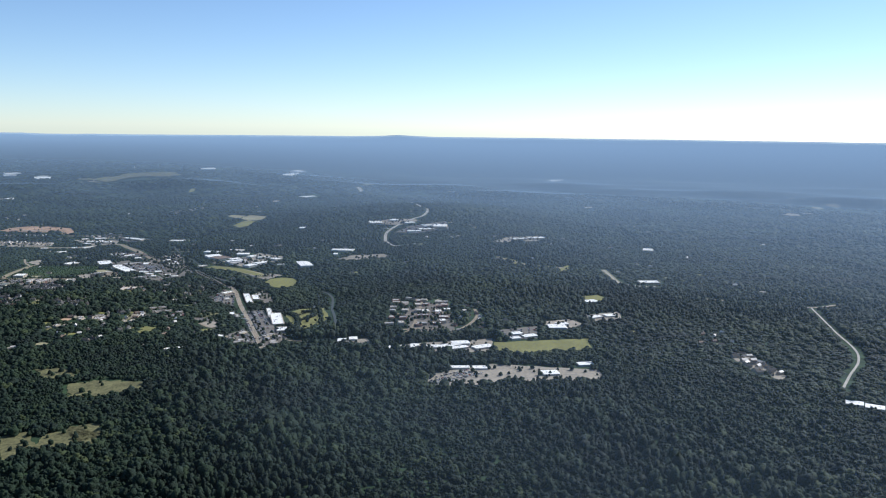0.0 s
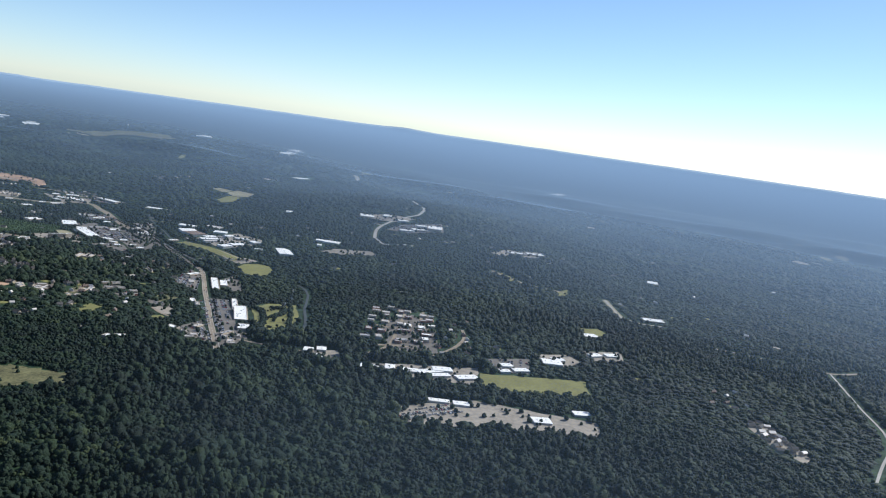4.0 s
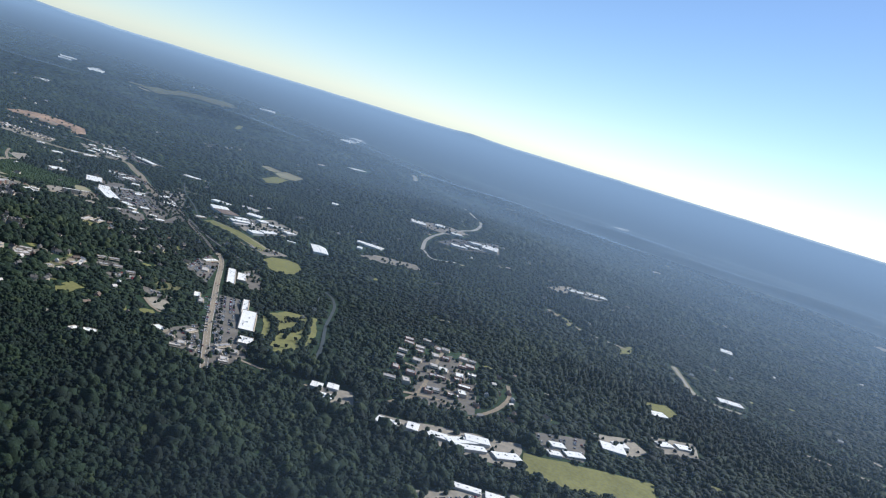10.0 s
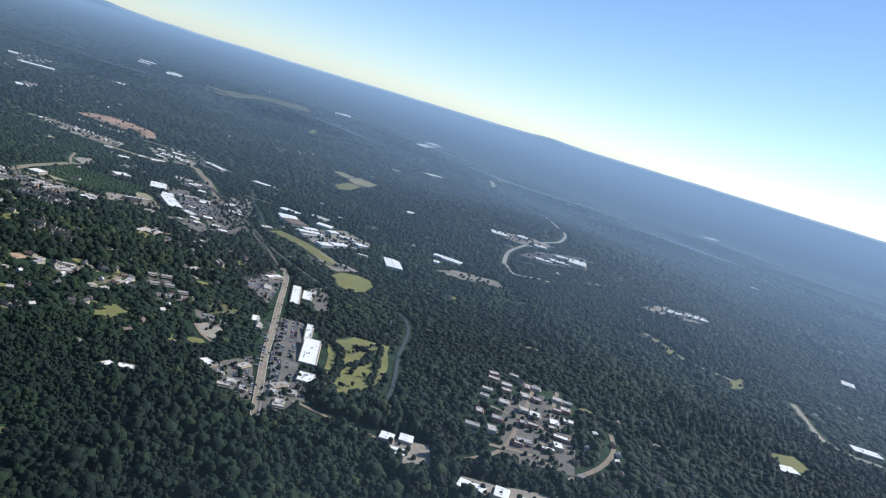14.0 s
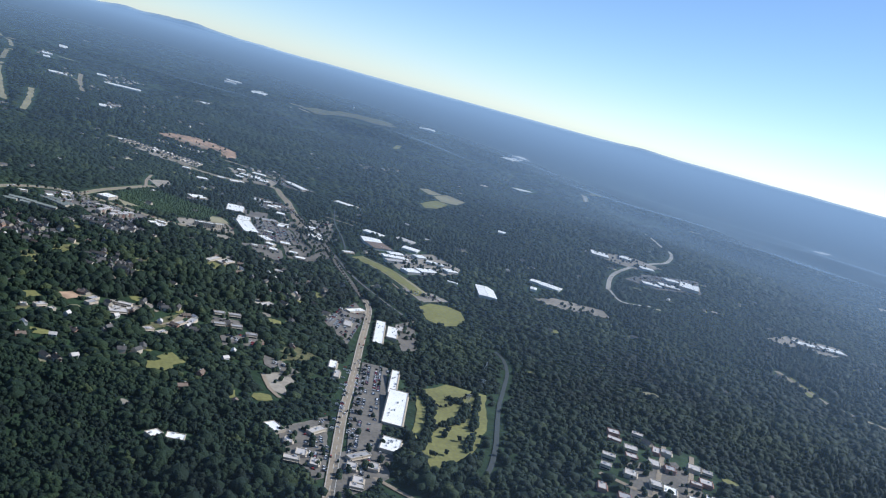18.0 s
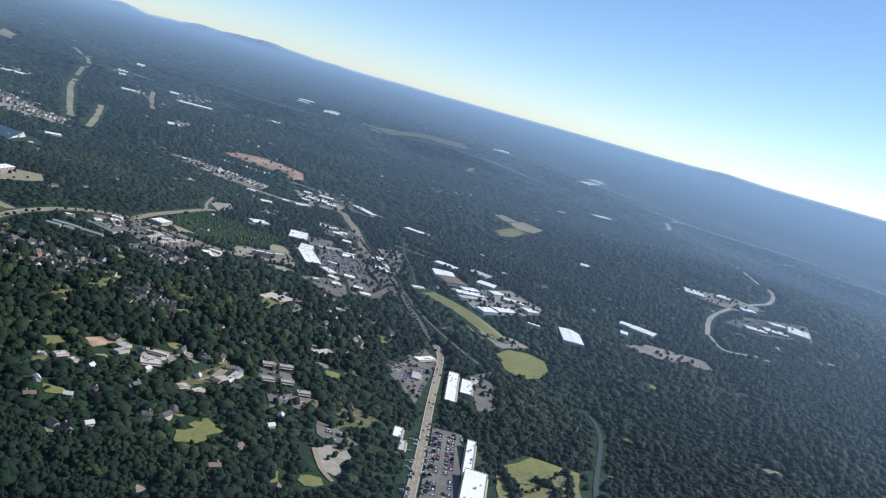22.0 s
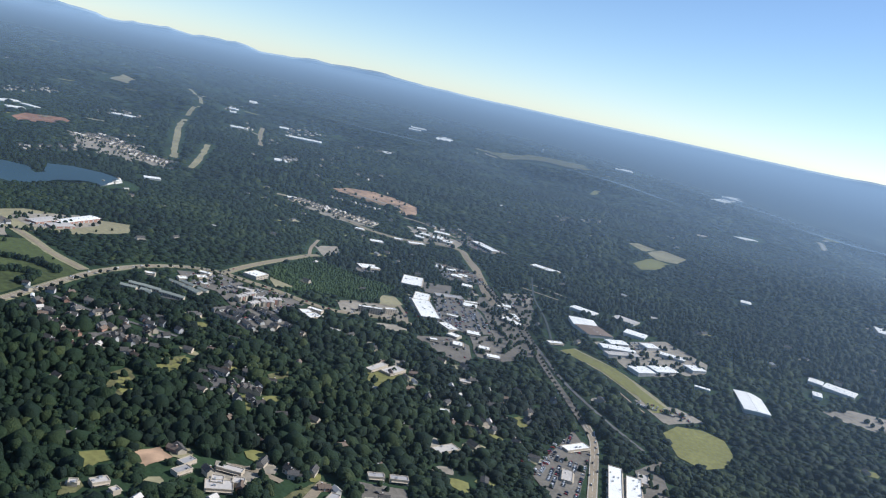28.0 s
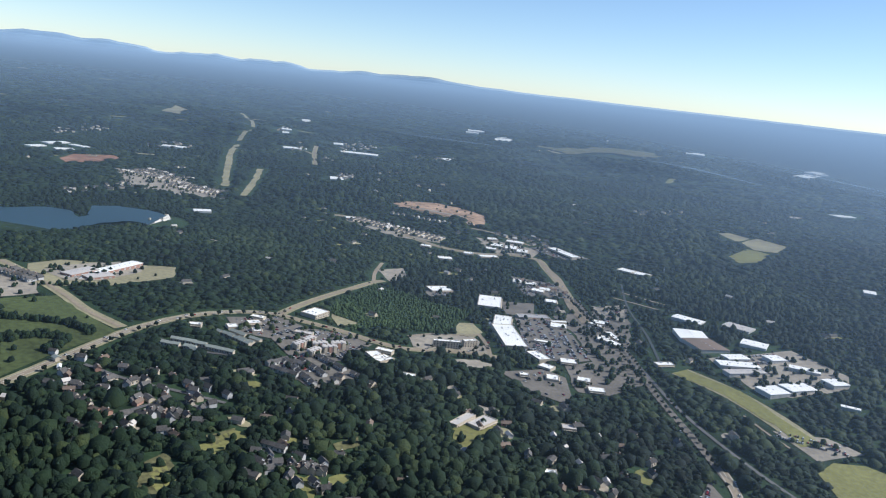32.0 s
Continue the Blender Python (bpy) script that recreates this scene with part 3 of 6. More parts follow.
def house_rows(a, b, rows, per_row, spacing, kinds, seed, yard=3.2, far=False):
    """Rows of houses along a street from a to b."""
    rng = random.Random(seed)
    d = Vector((b[0] - a[0], b[1] - a[1]))
    n = Vector((-d.y, d.x)).normalized()
    rot = math.degrees(math.atan2(d.y, d.x))
    for r in range(rows):
        for k in range(per_row):
            q = Vector(a) + d * ((k + 0.5) / per_row) + n * (r * spacing + rng.uniform(-0.6, 0.6))
            if kinds[0] > 4 and rng.random() < 0.2:
                continue
            clear_spot(q.x, q.y, yard)
            if far:
                far_house(q.x, q.y, rot + 90, rng)
                continue
            copy_thing(HOUSES[rng.choice(kinds)], pose(q.x, q.y, gz(q.x, q.y), 0, 0, rot + 90 * (kinds[0] < 4) + 180 * (r % 2)))


FAR_V, FAR_F, FAR_M = [], [], []


def far_house(x, y, rot, rng):
    """Adds a small gabled house to the heap of distant ones."""
    w, d, h, r = rng.uniform(5.5, 8.0), rng.uniform(4.0, 4.8), rng.uniform(2.0, 3.0), rng.uniform(0.9, 1.6)
    c, s, z = math.cos(radians(rot)), math.sin(radians(rot)), gz(x, y)
    pts = [(-w / 2, -d / 2, -3), (w / 2, -d / 2, -3), (w / 2, d / 2, -3), (-w / 2, d / 2, -3), (-w / 2, -d / 2, h), (w / 2, -d / 2, h), (w / 2, d / 2, h), (-w / 2, d / 2, h), (-w / 2, 0, h + r), (w / 2, 0, h + r),
           (-w / 2 - 0.3, -d / 2 - 0.3, h - 0.1), (w / 2 + 0.3, -d / 2 - 0.3, h - 0.1), (w / 2 + 0.3, 0, h + r + 0.1), (-w / 2 - 0.3, 0, h + r + 0.1), (w / 2 + 0.3, d / 2 + 0.3, h - 0.1), (-w / 2 - 0.3, d / 2 + 0.3, h - 0.1)]
    b = len(FAR_V)
    FAR_V.extend((x + c * px - s * py, y + s * px + c * py, z + pz) for px, py, pz in pts)
    pale = rng.random() < 0.16
    for f, m in (((0, 1, 5, 4), 0), ((1, 2, 6, 5), 0), ((2, 3, 7, 6), 0), ((3, 0, 4, 7), 0), ((4, 8, 7), 0), ((5, 6, 9), 0), ((10, 11, 12, 13), 2 if pale else 1), ((13, 12, 14, 15), 2 if pale else 1)):
        FAR_F.append(tuple(b + k for k in f))
        FAR_M.append(m)


def finish_far_houses():
    me = bpy.data.meshes.new("distant_houses")
    me.from_pydata(FAR_V, [], FAR_F)
    for m in (BEIGE_WALL, SHINGLE, TAN_ROOF):
        me.materials.append(m)
    me.polygons.foreach_set("material_index", FAR_M)
    tagged(new("distant_houses", me), "small gabled houses of distant estates", "houses", kind="stuff")


def make_car(mat, label):
    t = new("car")
    tagged(t, label, "car", "parked cars")
    bm = bmesh.new()
    box(bm, -1.35, 1.35, -0.52, 0.52, 0.18, 0.55)
    bmesh.ops.bevel(bm, geom=[e for e in bm.edges], offset=0.08, segments=1, affect="EDGES")
    part("body", bm, mat, t)
    bm = bmesh.new()
    v = [bm.verts.new(p) for p in ((-0.95, -0.47, 0.55), (0.7, -0.47, 0.55), (0.7, 0.47, 0.55), (-0.95, 0.47, 0.55), (-0.65, -0.38, 0.88), (0.3, -0.38, 0.88), (0.3, 0.38, 0.88), (-0.65, 0.38, 0.88))]
    for f in ((4, 5, 6, 7), (0, 1, 5, 4), (1, 2, 6, 5), (2, 3, 7, 6), (3, 0, 4, 7)):
        bm.faces.new([v[k] for k in f])
    part("cabin", bm, CAR_GLASS, t)
    part("roof_panel", boxed(-0.62, 0.27, -0.36, 0.36, 0.87, 0.91), mat, t)
    return t


CARS = [make_car(m, "parked %s car on a lot" % n) for m, n in zip(CAR_PAINTS, ("white", "silver", "black", "red", "blue"))]


CAR_V, CAR_F, CAR_M = [], [], []


def lot_cars(origin, rot, rows, per_row, fill, seed, row_gap=4.2, step=1.6):
    """Rows of parked cars too far off to tell apart, in one heap."""
    rng = random.Random(seed)
    shape = ((-1.3, -0.5, 0.15), (1.3, -0.5, 0.15), (1.3, 0.5, 0.15), (-1.3, 0.5, 0.15), (-1.3, -0.5, 0.55), (1.3, -0.5, 0.5), (1.3, 0.5, 0.5), (-1.3, 0.5, 0.55), (-0.75, -0.42, 0.92), (0.4, -0.42, 0.92), (0.4, 0.42, 0.92), (-0.75, 0.42, 0.92))
    for r in range(rows):
        for k in range(per_row):
            if rng.random() > fill:
                continue
            p = pose(origin[0], origin[1], 0, 0, 0, rot) @ Vector((k * step, r * row_gap + (r % 2) * -1.3, 0))
            m = pose(p.x, p.y, gz(p.x, p.y) + 0.5, 0, 0, rot + 90)
            b, mi = len(CAR_V), rng.choice((0, 0, 0, 1, 1, 2, 2, 3, 4))
            CAR_V.extend(tuple(m @ Vector(q)) for q in shape)
            for f, glass in (((0, 1, 5, 4), 0), ((1, 2, 6, 5), 0), ((2, 3, 7, 6), 0), ((3, 0, 4, 7), 0), ((4, 5, 9, 8), 1), ((5, 6, 10, 9), 1), ((6, 7, 11, 10), 1), ((7, 4, 8, 11), 1), ((8, 9, 10, 11), 0)):
                CAR_F.append(tuple(b + j for j in f))
                CAR_M.append(5 if glass else mi)


def fill_lot(poly, rot, fill, seed):
    """Rows of cars and aisles over a whole parking lot, with empty stretches."""
    rng = random.Random(seed)
    xs, ys = [p[0] for p in poly], [p[1] for p in poly]
    cx, cy, r = sum(xs) / len(xs), sum(ys) / len(ys), max(max(xs) - min(xs), max(ys) - min(ys)) * 0.75
    turn = pose(cx, cy, 0, 0, 0, rot)
    for row in range(int(2 * r / 4.6)):
        for part_row in range(int(2 * r / 11.0)):
            if rng.random() < 0.25:
                continue
            p = turn @ Vector((-r + part_row * 11.0, -r + row * 4.6 + (row % 2) * -1.4, 0))
            q = turn @ Vector((-r + part_row * 11.0 + 9.0, -r + row * 4.6 + (row % 2) * -1.4, 0))
            if inside(poly, np.array([p.x, q.x]), np.array([p.y, q.y])).all():
                lot_cars((p.x, p.y), rot, 1, 6, fill * rng.uniform(0.5, 1.3), seed + row * 50 + part_row)


def traffic(pts, count, width, seed):
    """Cars on the move along a road, in the same heap."""
    rng = random.Random(seed)
    line = spline(pts, 5.0)
    for _ in range(count):
        k = rng.randrange(len(line) - 1)
        d = (line[k + 1] - line[k]).normalized()
        q = line[k] + Vector((-d.y, d.x)) * width * rng.choice((-0.33, -0.14, 0.14, 0.33))
        lot_cars((q.x, q.y), math.degrees(math.atan2(d.y, d.x)) + 90, 1, 1, 1.0, seed + k)


def finish_lot_cars():
    me = bpy.data.meshes.new("lot_cars")
    me.from_pydata(CAR_V, [], CAR_F)
    for m in CAR_PAINTS + [CAR_GLASS]:
        me.materials.append(m)
    me.polygons.foreach_set("material_index", CAR_M)
    tagged(new("lot_cars", me), "rows of parked cars in mixed colours on the lots", "cars", kind="stuff")


def small_yards(spots, seed):
    """Little lawns and bare yards in the woods, in one heap; some with a house."""
    rng = random.Random(seed)
    V, F, M = [], [], []
    for x, y in spots:
        n, r, st, a0 = rng.randint(6, 9), rng.uniform(4, 9), rng.uniform(0.45, 1.0), rng.uniform(0, 3.14)
        b = len(V)
        for k in range(n):
            a, q = 6.283 * k / n, r * rng.uniform(0.7, 1.2)
            u, v = math.cos(a) * q, math.sin(a) * q * st
            px, py = x + u * math.cos(a0) - v * math.sin(a0), y + u * math.sin(a0) + v * math.cos(a0)
            V.append((px, py, gz(px, py) + 0.35))
        F.append(tuple(range(b, b + n)))
        M.append(rng.choice((0, 0, 1, 2)))
        clear_area([(v[0], v[1]) for v in V[b:]])
        if rng.random() < 0.75:
            far_house(x + rng.uniform(-3, 3), y + rng.uniform(-2, 2), rng.uniform(0, 360), rng)
    me = bpy.data.meshes.new("small_yards")
    me.from_pydata(V, [], F)
    for m in (GRASS, DRY_GRASS, PALE_GROUND):
        me.materials.append(m)
    me.polygons.foreach_set("material_index", M)
    tagged(new("small_yards", me), "little lawns and bare yards among the trees", "yards", kind="stuff")


def distant_fields(count, seed):
    """Pale fields and cleared strips far out in the country, in one heap."""
    rng = random.Random(seed)
    V, F, M = [], [], []
    for _ in range(count):
        r, a = 1900 * 3.6 ** rng.random(), radians(rng.uniform(-45, 75))
        x, y = CENTRE[0] - r * math.sin(a), CENTRE[1] + r * math.cos(a)
        n, size, st, a0 = rng.randint(5, 8), rng.uniform(9, 30) * (r / 1900) ** 0.5, rng.uniform(0.25, 0.8), rng.uniform(0, 3.14)
        ring = []
        for k in range(n):
            b, q = 6.283 * k / n, size * rng.uniform(0.75, 1.2)
            u, v = math.cos(b) * q, math.sin(b) * q * st
            ring.append((x + u * math.cos(a0) - v * math.sin(a0), y + u * math.sin(a0) + v * math.cos(a0)))
        clear_area([(px * 1.0, py) for px, py in ring])
        F.append(tuple(range(len(V), len(V) + n)))
        V.extend(land(px, py, 2.0) for px, py in ring)
        M.append(rng.choice((0, 0, 1, 1, 2)))
        if rng.random() < 0.5 and r < NEAR_R:
            far_house(x, y, rng.uniform(0, 360), rng)
    me = bpy.data.meshes.new("distant_fields")
    me.from_pydata(V, [], F)
    for m in (GRASS, DRY_GRASS, PALE_GROUND):
        me.materials.append(m)
    me.polygons.foreach_set("material_index", M)
    tagged(new("distant_fields", me), "pale fields and cleared strips in far woods", "fields", kind="stuff")


def park_cars(origin, rot, rows, per_row, fill, seed, row_gap=5.2, step=1.75):
    rng = random.Random(seed)
    for r in range(rows):
        for k in range(per_row):
            if rng.random() > fill:
                continue
            p = pose(origin[0], origin[1], 0, 0, 0, rot) @ Vector((k * step, r * row_gap + (r % 2) * -2.0, 0))
            copy_thing(rng.choice(CARS[:3] * 2 + CARS), pose(p.x, p.y, gz(p.x, p.y) + 0.45, 0, 0, rot + 90 + rng.uniform(-4, 4)))

# ---- roads, water and open ground ----
road("wide pale five-lane road through shops", 6.4, PALE_ROAD, [(-192, 857), (-211, 910), (-233, 973), (-256, 1047), (-287, 1142), (-310, 1215), (-324, 1255), (-338, 1278)], verge=1, markings=True)
road("tree-lined pale avenue with median", 5.6, PARKING, [(-330, 1265), (-366, 1310), (-410, 1364), (-454, 1431), (-500, 1491), (-547, 1555), (-578, 1597)], verge=1)
road("pale road along the creek past small shops", 6, PALE_ROAD, [(-1014, 1687), (-978, 1708), (-908, 1710), (-851, 1696), (-803, 1694), (-760, 1709), (-730, 1739), (-696, 1746), (-663, 1707), (-617, 1648), (-573, 1581)], verge=3)
road("pale curving four-lane road through woods", 5.5, PALE_ROAD, [(-683, 1035), (-690, 1060), (-700, 1092), (-714, 1137), (-719, 1164), (-721, 1199), (-715, 1233), (-706, 1253), (-692, 1268)], verge=3, markings=True)
road("pale two-lane road through woods", 4.5, PALE_ROAD, [(-692, 1268), (-702, 1296), (-716, 1341), (-732, 1399), (-748, 1466), (-747, 1484)], verge=3)
road("pale four-lane road beside shops", 5.5, PALE_ROAD, [(-692, 1268), (-668, 1272), (-649, 1277), (-628, 1280), (-606, 1281), (-580, 1289), (-559, 1313), (-543, 1329), (-526, 1335)], verge=3)
road("pale access lane round the hotel", 3.5, PALE_ROAD, [(-531, 1332), (-548, 1357), (-571, 1382)], verge=2)
road("short pale spur road into woods", 4, PALE_ROAD, [(-750, 1469), (-779, 1510), (-804, 1556)], verge=2)
road("pale road past the school", 4, PALE_ROAD, [(-931, 1174), (-867, 1166), (-813, 1157), (-771, 1147), (-741, 1145), (-724, 1144)], verge=4)
road("pale straight road over the river", 3, PALE_ROAD, [(-183, 900), (-153, 892), (-114, 886)], verge=2)
road("grey street through the old town", 3.5, PALE_ROAD, [(-59, 898), (-38, 930), (-31, 987), (-28, 1047), (-26, 1093)], verge=1)
road("grey main street of the old town", 3.5, PALE_ROAD, [(-12, 952), (-9, 1000), (-6, 1089)], verge=1)
road("grey-blue river between wooded banks", 3.4, RIVER, [(-129, 935), (-129, 962), (-134, 1000), (-141, 1038), (-151, 1098), (-160, 1170), (-167, 1218), (-178, 1251), (-190, 1268)], verge=0, cleared=-0.8, name="river")
road("narrow creek between trees", 2.4, RIVER, [(-565, 1704), (-517, 1597), (-468, 1510), (-431, 1437)], verge=0, cleared=-0.5, name="river")
road("pale motorway curving through an interchange", 6.5, CONCRETE_ROAD, [(-116, 1625), (-119, 1706), (-102, 1779), (-70, 1853), (-44, 1918), (-41, 2098), (-68, 2451), (-115, 2635), (-162, 2756)], verge=2)
road("pale distant road winding through woods", 8, CONCRETE_ROAD, [(-300, 2995), (-330, 3161), (-312, 3350), (-225, 3428)], verge=5)
road("pale slip road", 4, CONCRETE_ROAD, [(-113, 1625), (-93, 1583), (-55, 1601)], verge=2.4)
road("pale winding valley road", 2.5, CONCRETE_ROAD, [(506, 1105), (493, 1047), (474, 963), (460, 891), (440, 841), (406, 790), (377, 745)], verge=2)
road("pale road curving past warehouses", 3, CONCRETE_ROAD, [(275, 1388), (276, 1327), (279, 1269), (302, 1247), (332, 1245)], verge=4)
road("grassy motorway cut running to the hills", 12, DRY_GRASS, [(-2803, 3188), (-2062, 2566), (-1826, 2319), (-1577, 2040), (-1358, 1823), (-1219, 1692)], verge=2, cleared=5.0, name="grass_strip")
road("pale grassy cutting through woods", 10, DRY_GRASS, [(-1342, 1891), (-1225, 1756), (-1148, 1663)], verge=2, cleared=5.0, name="grass_strip")
road("long narrow meadow by the railway", 17, GRASS, [(-411, 1427), (-367, 1410), (-323, 1380), (-301, 1360)], verge=3, name="grass_strip")
road("pale driveway to a hall", 4, PALE_ROAD, [(-435, 1009), (-423, 1015), (-409, 1017)], verge=1)
road("pale driveway among trees", 4, PALE_ROAD, [(-386, 998), (-391, 1014), (-397, 1035)], verge=1)
road("pale lane among yards", 3, PALE_ROAD, [(-298, 981), (-283, 963), (-271, 955)], verge=1)
road("pale lane to a house", 3, PALE_ROAD, [(-392, 994), (-389, 1011), (-393, 1027)], verge=1)
road("grey estate street among houses", 3, ASPHALT, [(-608, 1055), (-605, 1090), (-577, 1097)], verge=0)
road("grey estate street among houses", 3, ASPHALT, [(-680, 1086), (-642, 1091), (-618, 1100), (-583, 1111)], verge=0)
road("grey estate street between townhouses", 3, ASPHALT, [(-692, 1150), (-658, 1155), (-637, 1171)], verge=0)
road("distant pale road", 4, PALE_ROAD, [(-1568, 2297), (-1473, 2183), (-1362, 2062)], verge=4)
road("distant pale road", 4, PALE_ROAD, [(-1574, 2188), (-1514, 2189), (-1465, 2182)], verge=4)
road("pale road past depots", 5, PALE_ROAD, [(-843, 1823), (-812, 1829), (-772, 1816), (-737, 1808)], verge=2)
road("grey cross street of the old town", 4, PALE_ROAD, [(-66, 1003), (-30, 992), (12, 984)], verge=0)
road("grey cross street of the old town", 4, PALE_ROAD, [(-54, 930), (-15, 937), (11, 921)], verge=0)
road("pale carriageway of the bypass", 3, PALE_ROAD, [(-571, 1670), (-532, 1656), (-491, 1638)], verge=1)
road("pale carriageway of the bypass", 3, PALE_ROAD, [(-547, 1632), (-514, 1621), (-487, 1611)], verge=1)
road("dark single railway line in the trees", 3, ASPHALT, [(-443, 1416), (-386, 1347), (-333, 1303), (-294, 1278)], verge=0)
road("pale path along the meadow", 2, PALE_ROAD, [(-349, 1375), (-326, 1355), (-306, 1342)], verge=0)
road("pale straight lane through woods", 5, PALE_ROAD, [(378, 1155), (442, 1131), (506, 1105), (555, 1126)], verge=2)
road("pale lane through clearings", 4, PALE_ROAD, [(100, 1493), (123, 1459), (154, 1420), (211, 1399)], verge=3)
road("pale lane at the edge of town", 4, PALE_ROAD, [(11, 921), (32, 957), (43, 995), (41, 1027)], verge=0)
road("wide pale top of the avenue", 9, PALE_ROAD, [(-522, 1502), (-561, 1556), (-596, 1615), (-631, 1671), (-660, 1704)], verge=1)
road("pale lane behind the hotel", 3, PALE_ROAD, [(-600, 1319), (-594, 1342), (-579, 1362), (-569, 1378)], verge=1)
sheet("mown green park lawn dotted with trees", GRASS, [(-212, 1073), (-199, 1125), (-166, 1122), (-146, 1020), (-144, 967), (-155, 925), (-185, 975)], name="lawn", seed=2, trees=0.004)
sheet("oval mown playing field", GRASS, [(-291, 1323), (-286, 1345), (-269, 1357), (-250, 1351), (-240, 1333), (-243, 1305), (-254, 1290), (-273, 1292)], name="lawn", seed=3)
sheet("grey parking lot before the strip mall", PARKING, [(-267, 1096), (-248, 1107), (-200, 957), (-180, 929), (-185, 895), (-195, 885), (-225, 963)], name="parking_lot", seed=4, ragged=0.4, lift=0.55, trees=0.022)
sheet("parking lot beside the avenue", PARKING, [(-335, 1164), (-341, 1258), (-319, 1234), (-293, 1125)], name="parking_lot", seed=5, ragged=0.4, lift=0.55, trees=0.035)
sheet("large grey parking lot of the shopping plaza", PARKING, [(-581, 1468), (-560, 1498), (-513, 1450), (-473, 1392), (-482, 1374), (-490, 1368), (-512, 1359)], name="parking_lot", seed=6, ragged=0.4, lift=0.55, trees=0.022)
sheet("parking between small shops", PARKING, [(-560, 1506), (-546, 1549), (-520, 1605), (-488, 1525), (-460, 1443), (-420, 1379), (-431, 1333), (-452, 1318), (-482, 1364), (-472, 1393), (-512, 1454)], name="bare_ground", seed=7, lift=0.3, trees=0.13)
sheet("half-empty lower parking lot", PARKING, [(-508, 1306), (-489, 1341), (-469, 1337), (-451, 1307), (-446, 1289), (-472, 1289)], name="parking_lot", seed=8, ragged=0.4, lift=0.55, trees=0.022)
sheet("orange graded building site", ORANGE_DIRT, [(-1010, 1852), (-1007, 1891), (-975, 1929), (-926, 1932), (-873, 1916), (-839, 1852), (-857, 1837), (-885, 1866), (-912, 1846), (-938, 1840), (-977, 1841)], name="dirt_field", seed=9, trees=0.012)
sheet("red clay building site", RED_CLAY, [(-1527, 1609), (-1567, 1661), (-1545, 1724), (-1499, 1709), (-1481, 1657), (-1474, 1589)], name="clay_field", seed=10, fore=15.0)
sheet("green hay field in the woods", GRASS, [(-512, 1985), (-506, 2070), (-468, 2051), (-464, 1976), (-488, 1942)], name="lawn", seed=11, fore=15.0)
sheet("straw-coloured hay field in the woods", DRY_GRASS, [(-528, 2124), (-520, 2197), (-464, 2155), (-464, 2077), (-495, 2069)], name="dry_field", seed=12, fore=15.0)
sheet("straw-coloured hay strip", DRY_GRASS, [(-579, 2181), (-566, 2208), (-527, 2181), (-533, 2121)], name="dry_field", seed=13, fore=15.0)
sheet("pale scraped clearing far away", MEADOW, [(-1407, 3155), (-1334, 3167), (-1362, 3668), (-1333, 3956), (-1081, 3381), (-1086, 3195), (-1182, 3210), (-1274, 3079)], name="dry_field", seed=14, cut=16.0, ragged=16.0, fore=75.0, lift=3.0)
sheet("dry grass around the school", DRY_GRASS, [(-909, 1184), (-907, 1217), (-878, 1247), (-849, 1294), (-817, 1266), (-816, 1236), (-815, 1202), (-831, 1168), (-867, 1166)], name="lawn", seed=15, trees=0.012)
sheet("pale bare ground and lot at the school", PALE_GROUND, [(-883, 1183), (-890, 1206), (-878, 1275), (-843, 1254), (-830, 1203), (-842, 1180)], name="bare_ground", seed=16, lift=0.62, trees=0.06)
sheet("rough green meadow beside the road", ROUGH_GRASS, [(-824, 1114), (-810, 1150), (-762, 1141), (-718, 1136), (-708, 1093), (-692, 1040)], name="lawn", seed=17, trees=0.012)
sheet("dark blue reservoir lake with wooded shores", WATER, [(-1043, 1237), (-1103, 1177), (-1280, 1268), (-1170, 1308), (-1152, 1358), (-1127, 1368), (-1089, 1353), (-1090, 1367), (-1142, 1406), (-1130, 1432), (-1105, 1444), (-1078, 1453), (-1054, 1446), (-1024, 1397), (-1044, 1392), (-1048, 1356), (-1033, 1306), (-1026, 1274)], name="water", seed=18, lift=1.2, flat=-1.4, ragged=2.5)
sheet("pale bare ground of a dense new housing estate", PALE_GROUND, [(-1412, 1634), (-1375, 1666), (-1295, 1669), (-1174, 1640), (-1147, 1606), (-1176, 1581), (-1228, 1554), (-1296, 1567)], name="bare_ground", seed=19, lift=0.3, trees=0.06)
sheet("pale distant clearing", DRY_GRASS, [(-2361, 2476), (-2703, 2822), (-2474, 2675), (-2246, 2452)], name="dry_field", seed=20, fore=75.0, lift=3.0)
sheet("pale graded ground round the hotel", PALE_GROUND, [(-600, 1319), (-596, 1345), (-567, 1369), (-549, 1356), (-534, 1337), (-557, 1317), (-578, 1294)], name="bare_ground", seed=21, lift=0.3, trees=0.06)
sheet("dry grass behind the hotel", DRY_GRASS, [(-582, 1363), (-602, 1401), (-595, 1412), (-571, 1388), (-568, 1367)], name="dry_field", seed=22)
sheet("dry grass slope beside offices", DRY_GRASS, [(-676, 1311), (-664, 1313), (-641, 1311), (-647, 1289)], name="dry_field", seed=23)
sheet("parking lot of the roadside centre", PARKING, [(-705, 1223), (-686, 1262), (-657, 1260), (-624, 1275), (-600, 1272), (-590, 1222), (-608, 1195), (-650, 1216), (-672, 1204)], name="parking_lot", seed=24, ragged=0.4, lift=0.55, trees=0.10)
sheet("long flat green field by the river", GRASS, [(58, 891), (167, 920), (165, 868), (59, 850)], name="lawn", seed=25)
sheet("pale bare yard with sheds", PALE_GROUND, [(-18, 774), (48, 814), (158, 800), (155, 768), (52, 750), (-11, 735)], name="bare_ground", seed=26, lift=0.3, trees=0.06)
